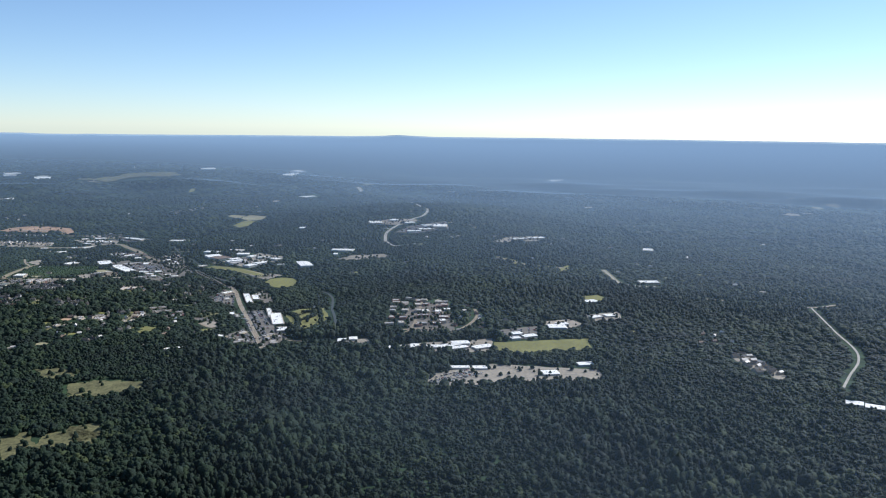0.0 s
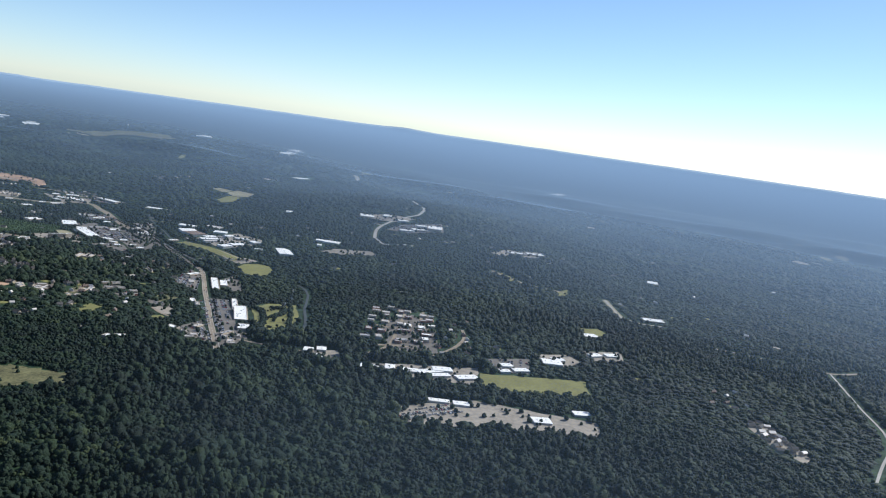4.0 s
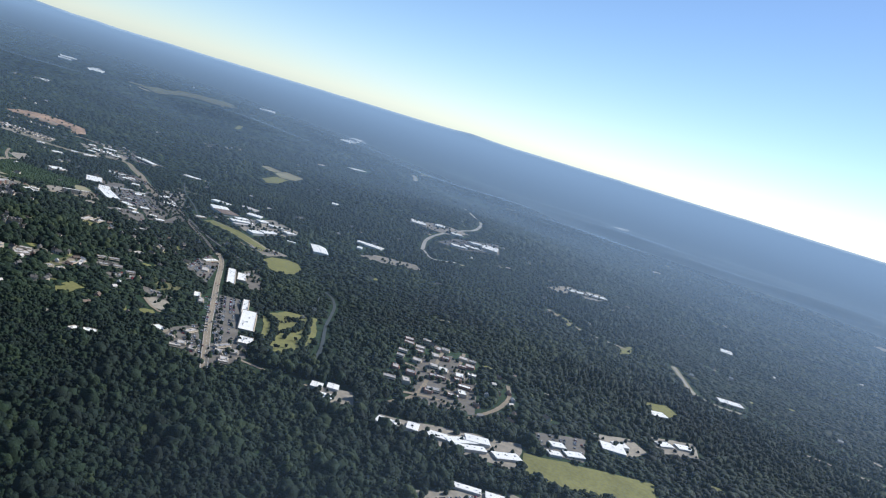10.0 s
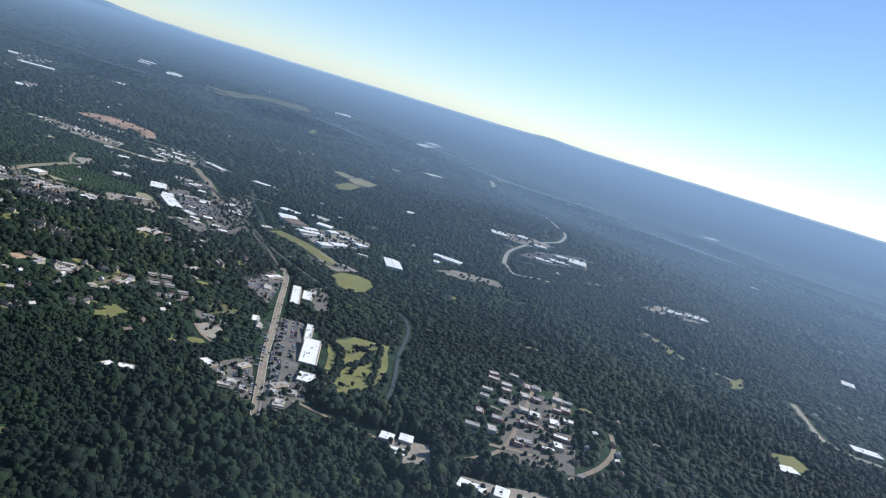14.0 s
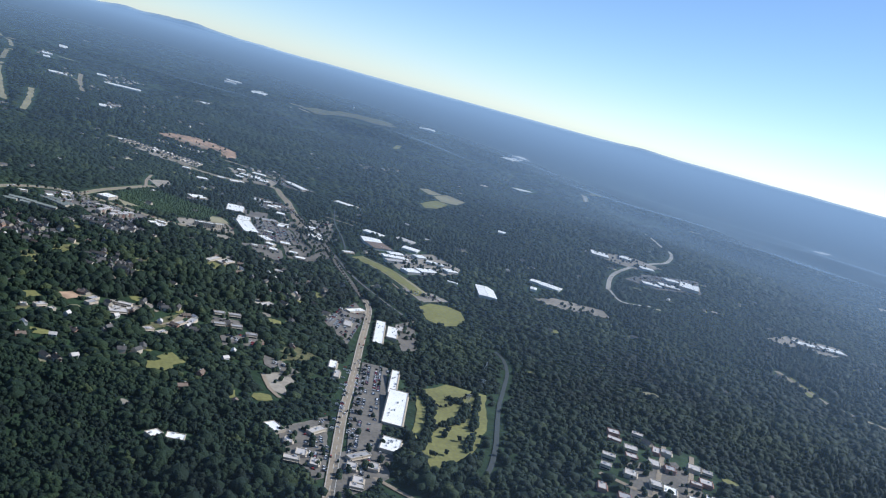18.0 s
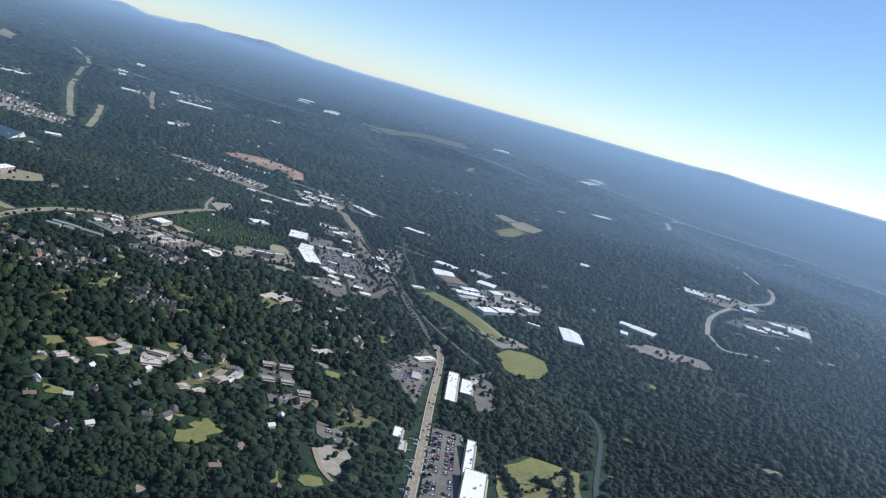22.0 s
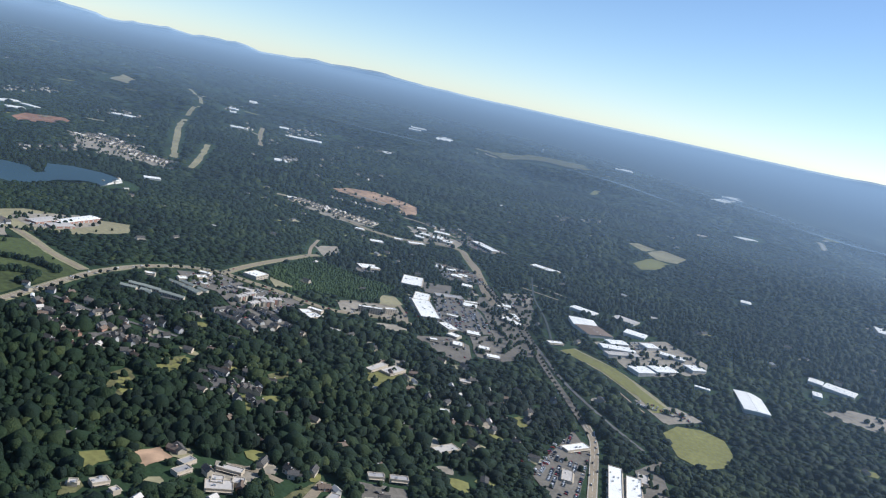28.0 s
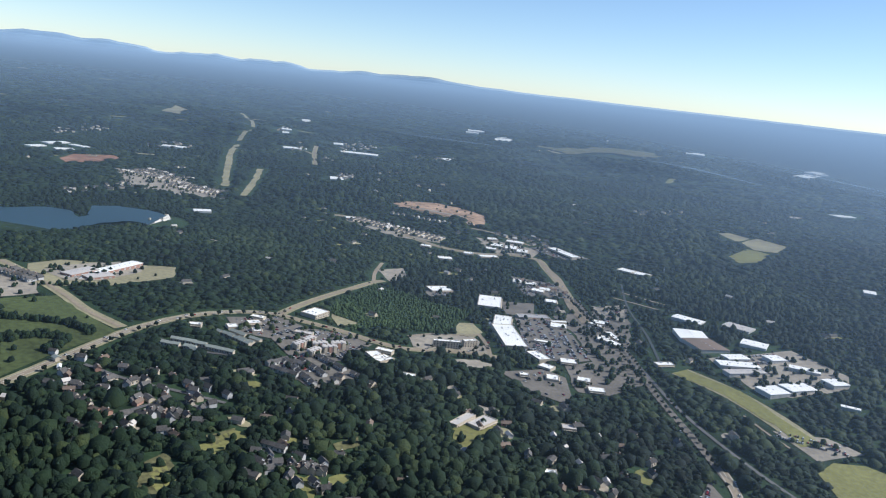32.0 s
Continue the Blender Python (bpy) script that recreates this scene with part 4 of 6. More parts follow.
sheet("small green field in woods", GRASS, [(194, 1160), (227, 1173), (234, 1145), (210, 1119)], name="lawn", seed=27)
sheet("pale ground of a housing estate", PALE_GROUND, [(307, 858), (331, 870), (341, 782), (327, 767), (315, 792)], name="bare_ground", seed=28, lift=0.3, trees=0.06)
sheet("parking lots at the interchange", PARKING, [(-79, 1763), (6, 1822), (12, 1743), (-53, 1699), (-100, 1709)], name="parking_lot", seed=29, ragged=0.4, lift=0.55, trees=0.035)
sheet("parking lot between warehouses", PARKING, [(68, 940), (114, 966), (108, 912), (69, 903)], name="parking_lot", seed=30, ragged=0.4, lift=0.55, trees=0.035)
sheet("lawn beside a pale-roofed hall", GRASS, [(-478, 1191), (-473, 1230), (-458, 1214), (-460, 1187)], name="lawn", seed=31)
sheet("parking courts of the apartments", PARKING, [(-613, 1173), (-611, 1190), (-588, 1195), (-574, 1176), (-585, 1170)], name="parking_lot", seed=32, ragged=0.4, lift=0.55, trees=0.035)
sheet("pale ground between trailers", PALE_GROUND, [(-986, 1692), (-914, 1718), (-854, 1729), (-824, 1712), (-876, 1680), (-961, 1687)], name="bare_ground", seed=33, lift=0.3, trees=0.06)
sheet("yards between white sheds", PALE_GROUND, [(-57, 874), (56, 905), (52, 853), (-50, 854)], name="bare_ground", seed=34, lift=0.3, trees=0.06)
sheet("pale yards between factory sheds", PALE_GROUND, [(-402, 1479), (-351, 1551), (-300, 1514), (-296, 1484), (-329, 1435), (-357, 1431)], name="bare_ground", seed=35, lift=0.3, trees=0.10)
sheet("parking at the big store", PARKING, [(-733, 1793), (-721, 1829), (-646, 1804), (-668, 1771)], name="parking_lot", seed=36, ragged=0.4, lift=0.55, trees=0.035)
sheet("dry meadow glade in the woods", MEADOW, [(-340, 604), (-324, 616), (-306, 588), (-314, 556)], name="dry_field", cut=2.5, ragged=1.8, seed=37, trees=0.05)
sheet("dry meadow glade in the woods", MEADOW, [(-310, 605), (-294, 627), (-264, 614), (-281, 588), (-301, 577)], name="dry_field", cut=2.5, ragged=1.8, seed=38, trees=0.05)
sheet("dry meadow glade in the woods", MEADOW, [(-401, 779), (-376, 786), (-347, 758), (-375, 750)], name="dry_field", cut=2.5, ragged=1.8, seed=39, trees=0.05)
sheet("dry meadow glade in the woods", GRASS, [(201, 1398), (220, 1426), (215, 1373), (196, 1351)], name="lawn", cut=2.5, ragged=1.8, seed=40, trees=0.05)
sheet("dry meadow glade in the woods", GRASS, [(113, 1489), (133, 1460), (146, 1430), (127, 1428)], name="lawn", cut=2.5, ragged=1.8, seed=41, trees=0.05)
sheet("small open yard among trees", GRASS, [(-487, 960), (-483, 973), (-471, 968), (-473, 951)], name="lawn", cut=2.5, ragged=1.8, seed=42, trees=0.05)
sheet("small open yard among trees", ORANGE_DIRT, [(-472, 982), (-469, 995), (-457, 991), (-459, 974)], name="dirt_field", cut=2.5, ragged=1.8, seed=43, trees=0.05)
sheet("small open yard among trees", GRASS, [(-549, 1079), (-548, 1092), (-539, 1086), (-541, 1070)], name="lawn", cut=2.5, ragged=1.8, seed=44, trees=0.05)
sheet("small open yard among trees", GRASS, [(-496, 1078), (-483, 1082), (-476, 1070), (-489, 1067)], name="lawn", cut=2.5, ragged=1.8, seed=45, trees=0.05)
sheet("small open yard among trees", MEADOW, [(-312, 1046), (-301, 1058), (-295, 1040), (-304, 1029)], name="dry_field", cut=2.5, ragged=1.8, seed=46, trees=0.05)
sheet("small open yard among trees", GRASS, [(-298, 933), (-296, 941), (-288, 932), (-292, 923)], name="lawn", cut=2.5, ragged=1.8, seed=47, trees=0.05)
sheet("small open yard among trees", MEADOW, [(-319, 1051), (-311, 1063), (-298, 1061), (-302, 1035)], name="dry_field", cut=2.5, ragged=1.8, seed=48, trees=0.05)
sheet("small open yard among trees", GRASS, [(-357, 944), (-354, 957), (-341, 951), (-343, 933)], name="lawn", cut=2.5, ragged=1.8, seed=49, trees=0.05)
sheet("small open yard among trees", GRASS, [(-480, 1200), (-469, 1214), (-455, 1196), (-461, 1175)], name="lawn", cut=2.5, ragged=1.8, seed=50, trees=0.05)
sheet("small open yard among trees", GRASS, [(-550, 1030), (-551, 1041), (-529, 1032), (-527, 1019)], name="lawn", cut=2.5, ragged=1.8, seed=51, trees=0.05)
sheet("pale yard at the wooded corner", PALE_GROUND, [(-786, 1522), (-775, 1559), (-742, 1521), (-741, 1486)], name="bare_ground", seed=52, lift=0.3, trees=0.06)
sheet("pale depot yards", PALE_GROUND, [(-794, 1758), (-764, 1801), (-722, 1779), (-738, 1730)], name="bare_ground", seed=53, lift=0.3, trees=0.06)
sheet("parking lot of the clinic", PARKING, [(-699, 1490), (-688, 1521), (-666, 1486), (-676, 1465)], name="parking_lot", seed=54, ragged=0.4, lift=0.55, trees=0.035)
sheet("pale ground of an apartment estate", PALE_GROUND, [(-909, 1162), (-880, 1165), (-853, 1161), (-822, 1142), (-829, 1117)], name="bare_ground", seed=55, lift=0.3, trees=0.06)
sheet("pale yards at the interchange", PALE_GROUND, [(-178, 1839), (-110, 1872), (-51, 1836), (-86, 1788), (-156, 1801)], name="bare_ground", seed=56, lift=0.3, trees=0.06)
sheet("pale bare strip in the woods", PALE_GROUND, [(-193, 1484), (-173, 1509), (-110, 1517), (-96, 1493), (-148, 1475), (-179, 1474)], name="bare_ground", seed=57, lift=0.3, trees=0.06)
sheet("pale yard between sheds", PALE_GROUND, [(123, 989), (161, 1009), (173, 988), (154, 960), (127, 963)], name="bare_ground", seed=58, lift=0.3, trees=0.06)
sheet("pale yard in the woods", PALE_GROUND, [(184, 1038), (234, 1065), (228, 1019), (187, 996)], name="bare_ground", seed=59, lift=0.3, trees=0.06)
sheet("pale distant commercial yards", PALE_GROUND, [(99, 1633), (135, 1685), (212, 1722), (197, 1663), (130, 1624)], name="bare_ground", seed=60, lift=0.3, trees=0.06)
sheet("pale yard by the bridge", PALE_GROUND, [(-115, 890), (-84, 899), (-75, 862), (-99, 862)], name="bare_ground", seed=61, lift=0.3, trees=0.06)
sheet("pale yards along the creek", PALE_GROUND, [(-813, 1783), (-761, 1795), (-713, 1795), (-704, 1745), (-746, 1729)], name="bare_ground", seed=62, lift=0.3, trees=0.06)
sheet("parking between shops", PARKING, [(-677, 1641), (-620, 1645), (-579, 1593), (-620, 1566)], name="parking_lot", seed=63, ragged=0.4, lift=0.55, trees=0.035)
sheet("small parking lot beside the avenue", PARKING, [(-246, 913), (-231, 940), (-214, 907), (-224, 884)], name="parking_lot", seed=64, ragged=0.4, lift=0.55, trees=0.035)
sheet("small parking lot beside the avenue", PARKING, [(-225, 901), (-218, 915), (-204, 879), (-208, 871)], name="parking_lot", seed=65, ragged=0.4, lift=0.55, trees=0.035)
sheet("pale rows of garden plots", PALE_GROUND, [(-327, 1365), (-295, 1379), (-272, 1372), (-294, 1340)], name="bare_ground", seed=66, lift=0.3, trees=0.06)
sheet("paved blocks of the old town", PARKING, [(-50, 1034), (-18, 1066), (12, 1002), (15, 932), (-15, 916), (-38, 919)], name="bare_ground", seed=67, lift=0.3, trees=0.12)
sheet("dry meadow glade in the woods", GRASS, [(-552, 1063), (-555, 1091), (-546, 1094), (-539, 1080), (-539, 1058)], name="lawn", cut=2.5, ragged=1.8, seed=68, trees=0.05)
sheet("dry meadow glade in the woods", MEADOW, [(-542, 1019), (-552, 1036), (-547, 1042), (-532, 1031), (-521, 1015), (-528, 1010)], name="dry_field", cut=2.5, ragged=1.8, seed=69, trees=0.05)
sheet("dry meadow glade in the woods", GRASS, [(-488, 1063), (-492, 1089), (-479, 1077), (-474, 1053)], name="lawn", cut=2.5, ragged=1.8, seed=70, trees=0.05)
sheet("dry meadow glade in the woods", MEADOW, [(-468, 938), (-466, 945), (-457, 939), (-459, 932)], name="dry_field", cut=2.5, ragged=1.8, seed=71, trees=0.05)
sheet("dry meadow glade in the woods", MEADOW, [(-399, 998), (-400, 1029), (-397, 1038), (-387, 1007), (-390, 992)], name="dry_field", cut=2.5, ragged=1.8, seed=72, trees=0.05)
sheet("dry meadow glade in the woods", MEADOW, [(-314, 1033), (-315, 1052), (-294, 1060), (-301, 1017)], name="dry_field", cut=2.5, ragged=1.8, seed=73, trees=0.05)
sheet("dry meadow glade in the woods", GRASS, [(-471, 1180), (-475, 1211), (-457, 1193), (-454, 1162)], name="lawn", cut=2.5, ragged=1.8, seed=74, trees=0.05)
sheet("dry meadow glade in the woods", PALE_GROUND, [(-299, 984), (-289, 991), (-269, 963), (-283, 963)], name="bare_ground", cut=2.5, ragged=1.8, seed=75, lift=0.3, trees=0.06)
sheet("dry meadow glade in the woods", MEADOW, [(-398, 985), (-395, 1014), (-387, 1010), (-387, 976)], name="dry_field", cut=2.5, ragged=1.8, seed=76, trees=0.05)
sheet("dry meadow glade in the woods", GRASS, [(-356, 933), (-348, 946), (-338, 935), (-344, 917)], name="lawn", cut=2.5, ragged=1.8, seed=77, trees=0.05)
sheet("dry meadow glade in the woods", PALE_GROUND, [(-442, 1006), (-428, 1017), (-419, 1022), (-417, 1008), (-423, 990), (-434, 993)], name="bare_ground", cut=2.5, ragged=1.8, seed=78, lift=0.3, trees=0.06)
sheet("cluttered lots of roadside shops", PARKING, [(-250, 915), (-236, 958), (-213, 896), (-206, 876), (-241, 894)], name="parking_lot", seed=81, ragged=0.6, cut=3.0, lift=0.5, trees=0.08)
sheet("cluttered lots of roadside shops", PARKING, [(-211, 910), (-196, 947), (-175, 905), (-183, 879), (-191, 857)], name="parking_lot", seed=82, ragged=0.6, cut=3.0, lift=0.5, trees=0.08)
sheet("service yard behind the shops", PARKING, [(-289, 1241), (-280, 1275), (-250, 1195), (-255, 1164)], name="parking_lot", seed=83, ragged=0.6, cut=3.0, lift=0.5, trees=0.08)
sheet("dry clearing behind the houses", MEADOW, [(-312, 1039), (-298, 1066), (-291, 1043), (-303, 1023)], name="dry_field", seed=84, cut=2.5, trees=0.05)
sheet("bare yard among trees", PALE_GROUND, [(-300, 983), (-294, 1006), (-278, 992), (-278, 970)], name="bare_ground", seed=85, cut=2.5, lift=0.3, trees=0.08)
sheet("courts between townhouse rows", PARKING, [(-610, 1181), (-606, 1222), (-556, 1210), (-558, 1178), (-568, 1166)], name="parking_lot", seed=86, ragged=0.5, cut=3.0, lift=0.5, trees=0.05)
sheet("dry lawn with scattered trees", MEADOW, [(-556, 1035), (-557, 1048), (-542, 1043), (-527, 1028), (-535, 1021)], name="dry_field", seed=90, cut=2.5, trees=0.10)
sheet("dry lawn with scattered trees", MEADOW, [(-559, 1075), (-555, 1091), (-546, 1085), (-547, 1067)], name="dry_field", seed=91, cut=2.5, trees=0.10)
sheet("dry lawn with scattered trees", MEADOW, [(-508, 1117), (-505, 1136), (-496, 1127), (-499, 1113)], name="dry_field", seed=92, cut=2.5, trees=0.10)
sheet("graded tan verge in front of the hotel", PALE_GROUND, [(-546, 1295), (-534, 1317), (-515, 1314), (-525, 1295)], name="bare_ground", seed=94, cut=3.0, lift=0.3)
sheet("bare storage yard by the plaza", PALE_GROUND, [(-548, 1576), (-525, 1608), (-499, 1539), (-516, 1531)], name="bare_ground", seed=95, cut=3.0, lift=0.34, trees=0.05)
sheet("grey upper lot of the plaza", PARKING, [(-625, 1521), (-597, 1541), (-572, 1489), (-594, 1474)], name="parking_lot", seed=96, ragged=0.6, cut=3.0, lift=0.52, trees=0.04)
sheet("brownish meadow in the woods", MEADOW, [(-348, 734), (-327, 748), (-284, 746), (-270, 720), (-304, 701), (-330, 700)], name="dry_field", seed=97, cut=2.5, ragged=2.5, trees=0.03)
sheet("brownish meadow in the woods", MEADOW, [(-298, 626), (-280, 637), (-266, 617), (-265, 592), (-276, 587)], name="dry_field", seed=98, cut=2.5, ragged=2.0, trees=0.03)
sheet("lot between low apartment blocks", PARKING, [(-386, 1051), (-367, 1067), (-356, 1055), (-374, 1037)], name="parking_lot", seed=101, ragged=0.6, cut=3.0, lift=0.5, trees=0.06)
sheet("lot between low apartment blocks", PARKING, [(-355, 1018), (-355, 1034), (-331, 1045), (-327, 1028), (-343, 1002)], name="parking_lot", seed=102, ragged=0.6, cut=3.0, lift=0.5, trees=0.06)
sheet("lot between low apartment blocks", PARKING, [(-319, 1016), (-303, 1019), (-284, 1010), (-285, 991), (-306, 999)], name="parking_lot", seed=103, ragged=0.6, cut=3.0, lift=0.5, trees=0.06)

# ---- shops, sheds and offices ----
warehouse("warehouse", "big white-roofed factory shed in the woods", -248, 1450, 110, 50, 22, 1.5)
flat_building("shop", "white-roofed shops beside the avenue", -289, 1194, 108, 68, 9, 3.0, units=5, category="shop")
flat_building("shop", "white-roofed shops beside the avenue", -281, 1209, 107, 34, 10, 2.5, units=5, category="shop")
flat_building("strip_mall", "stepped white-roofed strip mall facing its lot", -228, 1060, 106, 57, 6, 3.0, units=7, category="strip mall")
flat_building("strip_mall", "stepped white-roofed strip mall facing its lot", -208, 1006, 105, 61, 14, 3.22, units=7, category="strip mall")
flat_building("strip_mall", "stepped white-roofed strip mall facing its lot", -189, 943, 102, 19, 12, 2.5, units=7, category="strip mall")
flat_building("shop", "small white-roofed roadside shop", -276, 1053, 109, 16, 6, 2.0, units=2, category="shop")
flat_building("shop", "small white-roofed roadside shop", -252, 911, 155, 12, 8, 2.0, units=2, category="shop")
flat_building("shop", "small white-roofed roadside shop", -294, 853, 72, 8, 6, 2.0, units=2, category="shop")
flat_building("shop", "small white-roofed roadside shop", -284, 858, 23, 10, 7, 2.0, units=2, category="shop")
flat_building("shop", "small white-roofed roadside shop", -329, 1230, 65, 22, 8, 2.0, units=2, category="shop")
warehouse("warehouse", "white-roofed factory shed of the industrial park", -432, 1529, 121, 31, 27, 3.0)
warehouse("warehouse", "brownish-roofed factory shed joined to a white one", -414, 1509, 138, 32, 28, 2.72, roof=BROWN_SHINGLE)
warehouse("warehouse", "white-roofed factory shed of the industrial park", -452, 1587, 174, 29, 15, 2.5)
warehouse("warehouse", "pale grey-roofed long factory shed", -405, 1591, 173, 26, 18, 2.5, roof=TAN_ROOF)
warehouse("warehouse", "white-roofed factory shed of the industrial park", -380, 1543, 4, 22, 18, 2.5)
warehouse("warehouse", "white-roofed factory shed of the industrial park", -384, 1491, 51, 21, 12, 3.0)
warehouse("warehouse", "white-roofed factory shed of the industrial park", -378, 1475, 37, 34, 13, 2.5)
warehouse("warehouse", "pale grey-roofed long factory shed", -369, 1461, 51, 36, 9, 2.5, roof=TAN_ROOF)
warehouse("warehouse", "white-roofed factory shed of the industrial park", -357, 1512, 53, 15, 13, 3.0)
warehouse("warehouse", "white-roofed factory shed of the industrial park", -331, 1502, 9, 24, 9, 2.5)
warehouse("warehouse", "white-roofed factory shed of the industrial park", -342, 1434, 56, 20, 16, 3.0)
warehouse("warehouse", "white-roofed factory shed of the industrial park", -328, 1454, 55, 25, 15, 3.0)
warehouse("warehouse", "white-roofed factory shed of the industrial park", -306, 1486, 53, 16, 14, 3.0)
warehouse("warehouse", "white-roofed factory shed of the industrial park", -289, 1442, 10, 13, 4, 2.5)
flat_building("store", "big-box store with long white roof", -684, 1801, 150, 58, 15, 3.0, units=6, category="store")
flat_building("store", "white-roofed supermarket of the shopping plaza", -627, 1501, 118, 42, 23, 3.0, units=8, category="store")
flat_building("store", "white-roofed supermarket of the shopping plaza", -577, 1436, 116, 33, 16, 3.0, units=8, category="store")
flat_building("store", "white-roofed supermarket of the shopping plaza", -548, 1394, 131, 59, 19, 3.0, units=8, category="store")
flat_building("store", "white-roofed supermarket of the shopping plaza", -505, 1363, 150, 20, 11, 2.5, units=8, category="store")
flat_building("office", "white-roofed beige office beside the curve", -677, 1294, 95, 19, 15, 3.5, units=3, storeys=2, category="office")
flat_building("clinic", "white-roofed clinic in woods", -691, 1506, 56, 24, 19, 2.5, units=4, category="clinic")
flat_building("hotel", "four-storey pale hotel with flat white roof", -565, 1322, 39, 22, 5, 5.5, units=3, storeys=4, category="hotel")
flat_building("hotel", "four-storey pale hotel with flat white roof", -556, 1342, 58, 12, 5, 5.0, units=3, storeys=4, category="hotel")
flat_building("shop", "low white-roofed retail building by the lot", -580, 1250, 151, 16, 10, 2.5, units=3, category="shop")
flat_building("shop", "low white-roofed retail building by the lot", -573, 1248, 79, 14, 11, 2.72, units=3, category="shop")
flat_building("shop", "low white-roofed retail building by the lot", -683, 1209, 150, 9, 8, 2.0, units=3, category="shop")
flat_building("shop", "low white-roofed retail building by the lot", -682, 1230, 63, 10, 8, 2.0, units=3, category="shop")
flat_building("shop", "low white-roofed retail building by the lot", -667, 1218, 141, 9, 7, 2.0, units=3, category="shop")
warehouse("school_wing", "long school wing with pale metal roof", -858, 1237, 102, 52, 12, 3.0, wall=BRICK_WALL)
warehouse("school_wing", "long pale school wing with metal roof", -859, 1202, 99, 29, 13, 2.72, roof=TAN_ROOF, wall=BRICK_WALL)
warehouse("school_wing", "long pale school wing with metal roof", -841, 1207, 81, 22, 13, 2.5, roof=TAN_ROOF, wall=BRICK_WALL)
warehouse("warehouse", "distant white-roofed distribution shed", -1085, 1530, 55, 22, 15, 2.0)
warehouse("warehouse", "distant white-roofed distribution shed", -1703, 1713, 97, 48, 20, 2.0)
warehouse("warehouse", "distant white-roofed distribution shed", -1668, 1652, 100, 33, 19, 2.0)
warehouse("warehouse", "distant white-roofed distribution shed", -1659, 1733, 8, 40, 14, 2.0)
warehouse("warehouse", "distant white-roofed distribution shed", -1622, 1678, 71, 31, 24, 2.0)
flat_building("store", "white-roofed superstore near the interchange", -7, 1766, 88, 53, 29, 2.5, units=4, category="store")
flat_building("store", "white-roofed superstore near the interchange", -152, 1828, 99, 40, 29, 2.5, units=4, category="store")
flat_building("store", "white-roofed superstore near the interchange", -37, 1733, 19, 32, 22, 2.0, units=4, category="store")
warehouse("warehouse", "long white greenhouse shed", -207, 1558, 89, 15, 13, 2.0)
warehouse("warehouse", "long white greenhouse shed", -185, 1553, 173, 28, 20, 2.0)
warehouse("warehouse", "long white greenhouse shed", -202, 1521, 98, 14, 8, 2.0)
warehouse("warehouse", "white-roofed shed by the river road", -49, 863, 174, 17, 12, 2.0)
warehouse("warehouse", "white-roofed shed by the river road", -30, 869, 90, 14, 9, 2.0)
warehouse("warehouse", "white-roofed shed by the river road", -11, 868, 3, 16, 10, 2.0)
warehouse("warehouse", "white-roofed shed by the river road", 8, 872, 35, 27, 10, 2.22)
warehouse("warehouse", "white-roofed shed by the river road", 20, 882, 11, 19, 12, 2.44)
warehouse("warehouse", "white-roofed shed by the river road", 16, 864, 24, 24, 8, 2.44)
warehouse("warehouse", "white-roofed shed by the river road", 44, 871, 28, 22, 11, 2.0)
warehouse("warehouse", "white-roofed shed by the river road", -112, 891, 94, 11, 9, 2.0)
warehouse("warehouse", "white-roofed shed by the river road", -100, 897, 97, 11, 9, 2.0)
warehouse("warehouse", "white-roofed shed by the river road", 18, 798, 3, 19, 7, 2.0)
warehouse("warehouse", "white-roofed shed by the river road", 38, 798, 3, 14, 9, 2.0)
warehouse("warehouse", "white-roofed shed by the river road", 107, 784, 9, 16, 13, 2.0)
warehouse("warehouse", "white-roofed shed by the river road", 147, 816, 10, 16, 10, 2.0)
warehouse("warehouse", "white-roofed shed by the river road", 86, 927, 20, 12, 10, 2.0)
warehouse("warehouse", "white-roofed shed by the river road", 100, 919, 24, 17, 10, 2.0)
warehouse("warehouse", "white-roofed shed by the river road", 138, 966, 4, 21, 18, 2.0)
warehouse("warehouse", "white-roofed shed by the river road", 206, 1122, 21, 18, 14, 2.0)
warehouse("warehouse", "white-roofed shed by the river road", 367, 702, 155, 14, 11, 2.0)
warehouse("warehouse", "white-roofed shed by the river road", 380, 692, 152, 15, 11, 2.0)
flat_building("store", "white-roofed superstore near the interchange", 325, 1276, 4, 32, 19, 2.0, units=4, category="store")
flat_building("store", "white-roofed superstore near the interchange", 154, 1667, 25, 34, 20, 2.0, units=4, category="store")
flat_building("store", "white-roofed superstore near the interchange", 192, 1687, 19, 35, 22, 2.0, units=4, category="store")
flat_building("store", "white-roofed superstore near the interchange", 406, 1611, 77, 30, 19, 2.0, units=4, category="store")
flat_building("building", "pale-roofed church hall in a lawn", -478, 1204, 90, 22, 6, 2.0, units=1, roof=TAN_ROOF)
flat_building("building", "pale-roofed church hall in a lawn", -468, 1211, 85, 19, 10, 2.0, units=1, roof=TAN_ROOF)
flat_building("building", "low tan-roofed building among trees", -379, 1133, 70, 17, 8, 2.0, units=2, roof=TAN_ROOF)
flat_building("building", "low tan-roofed building among trees", -458, 950, 71, 8, 5, 2.0, units=2, roof=TAN_ROOF)
flat_building("building", "low tan-roofed building among trees", -389, 977, 65, 7, 5, 2.0, units=2, roof=TAN_ROOF)
flat_building("building", "low tan-roofed building among trees", -380, 980, 79, 8, 4, 2.0, units=2, roof=TAN_ROOF)
flat_building("building", "low tan-roofed building among trees", -423, 988, 44, 13, 9, 2.0, units=2, roof=TAN_ROOF)
flat_building("shop", "small white-roofed shop along the creek road", -774, 1646, 40, 18, 14, 2.0, units=2, category="shop")
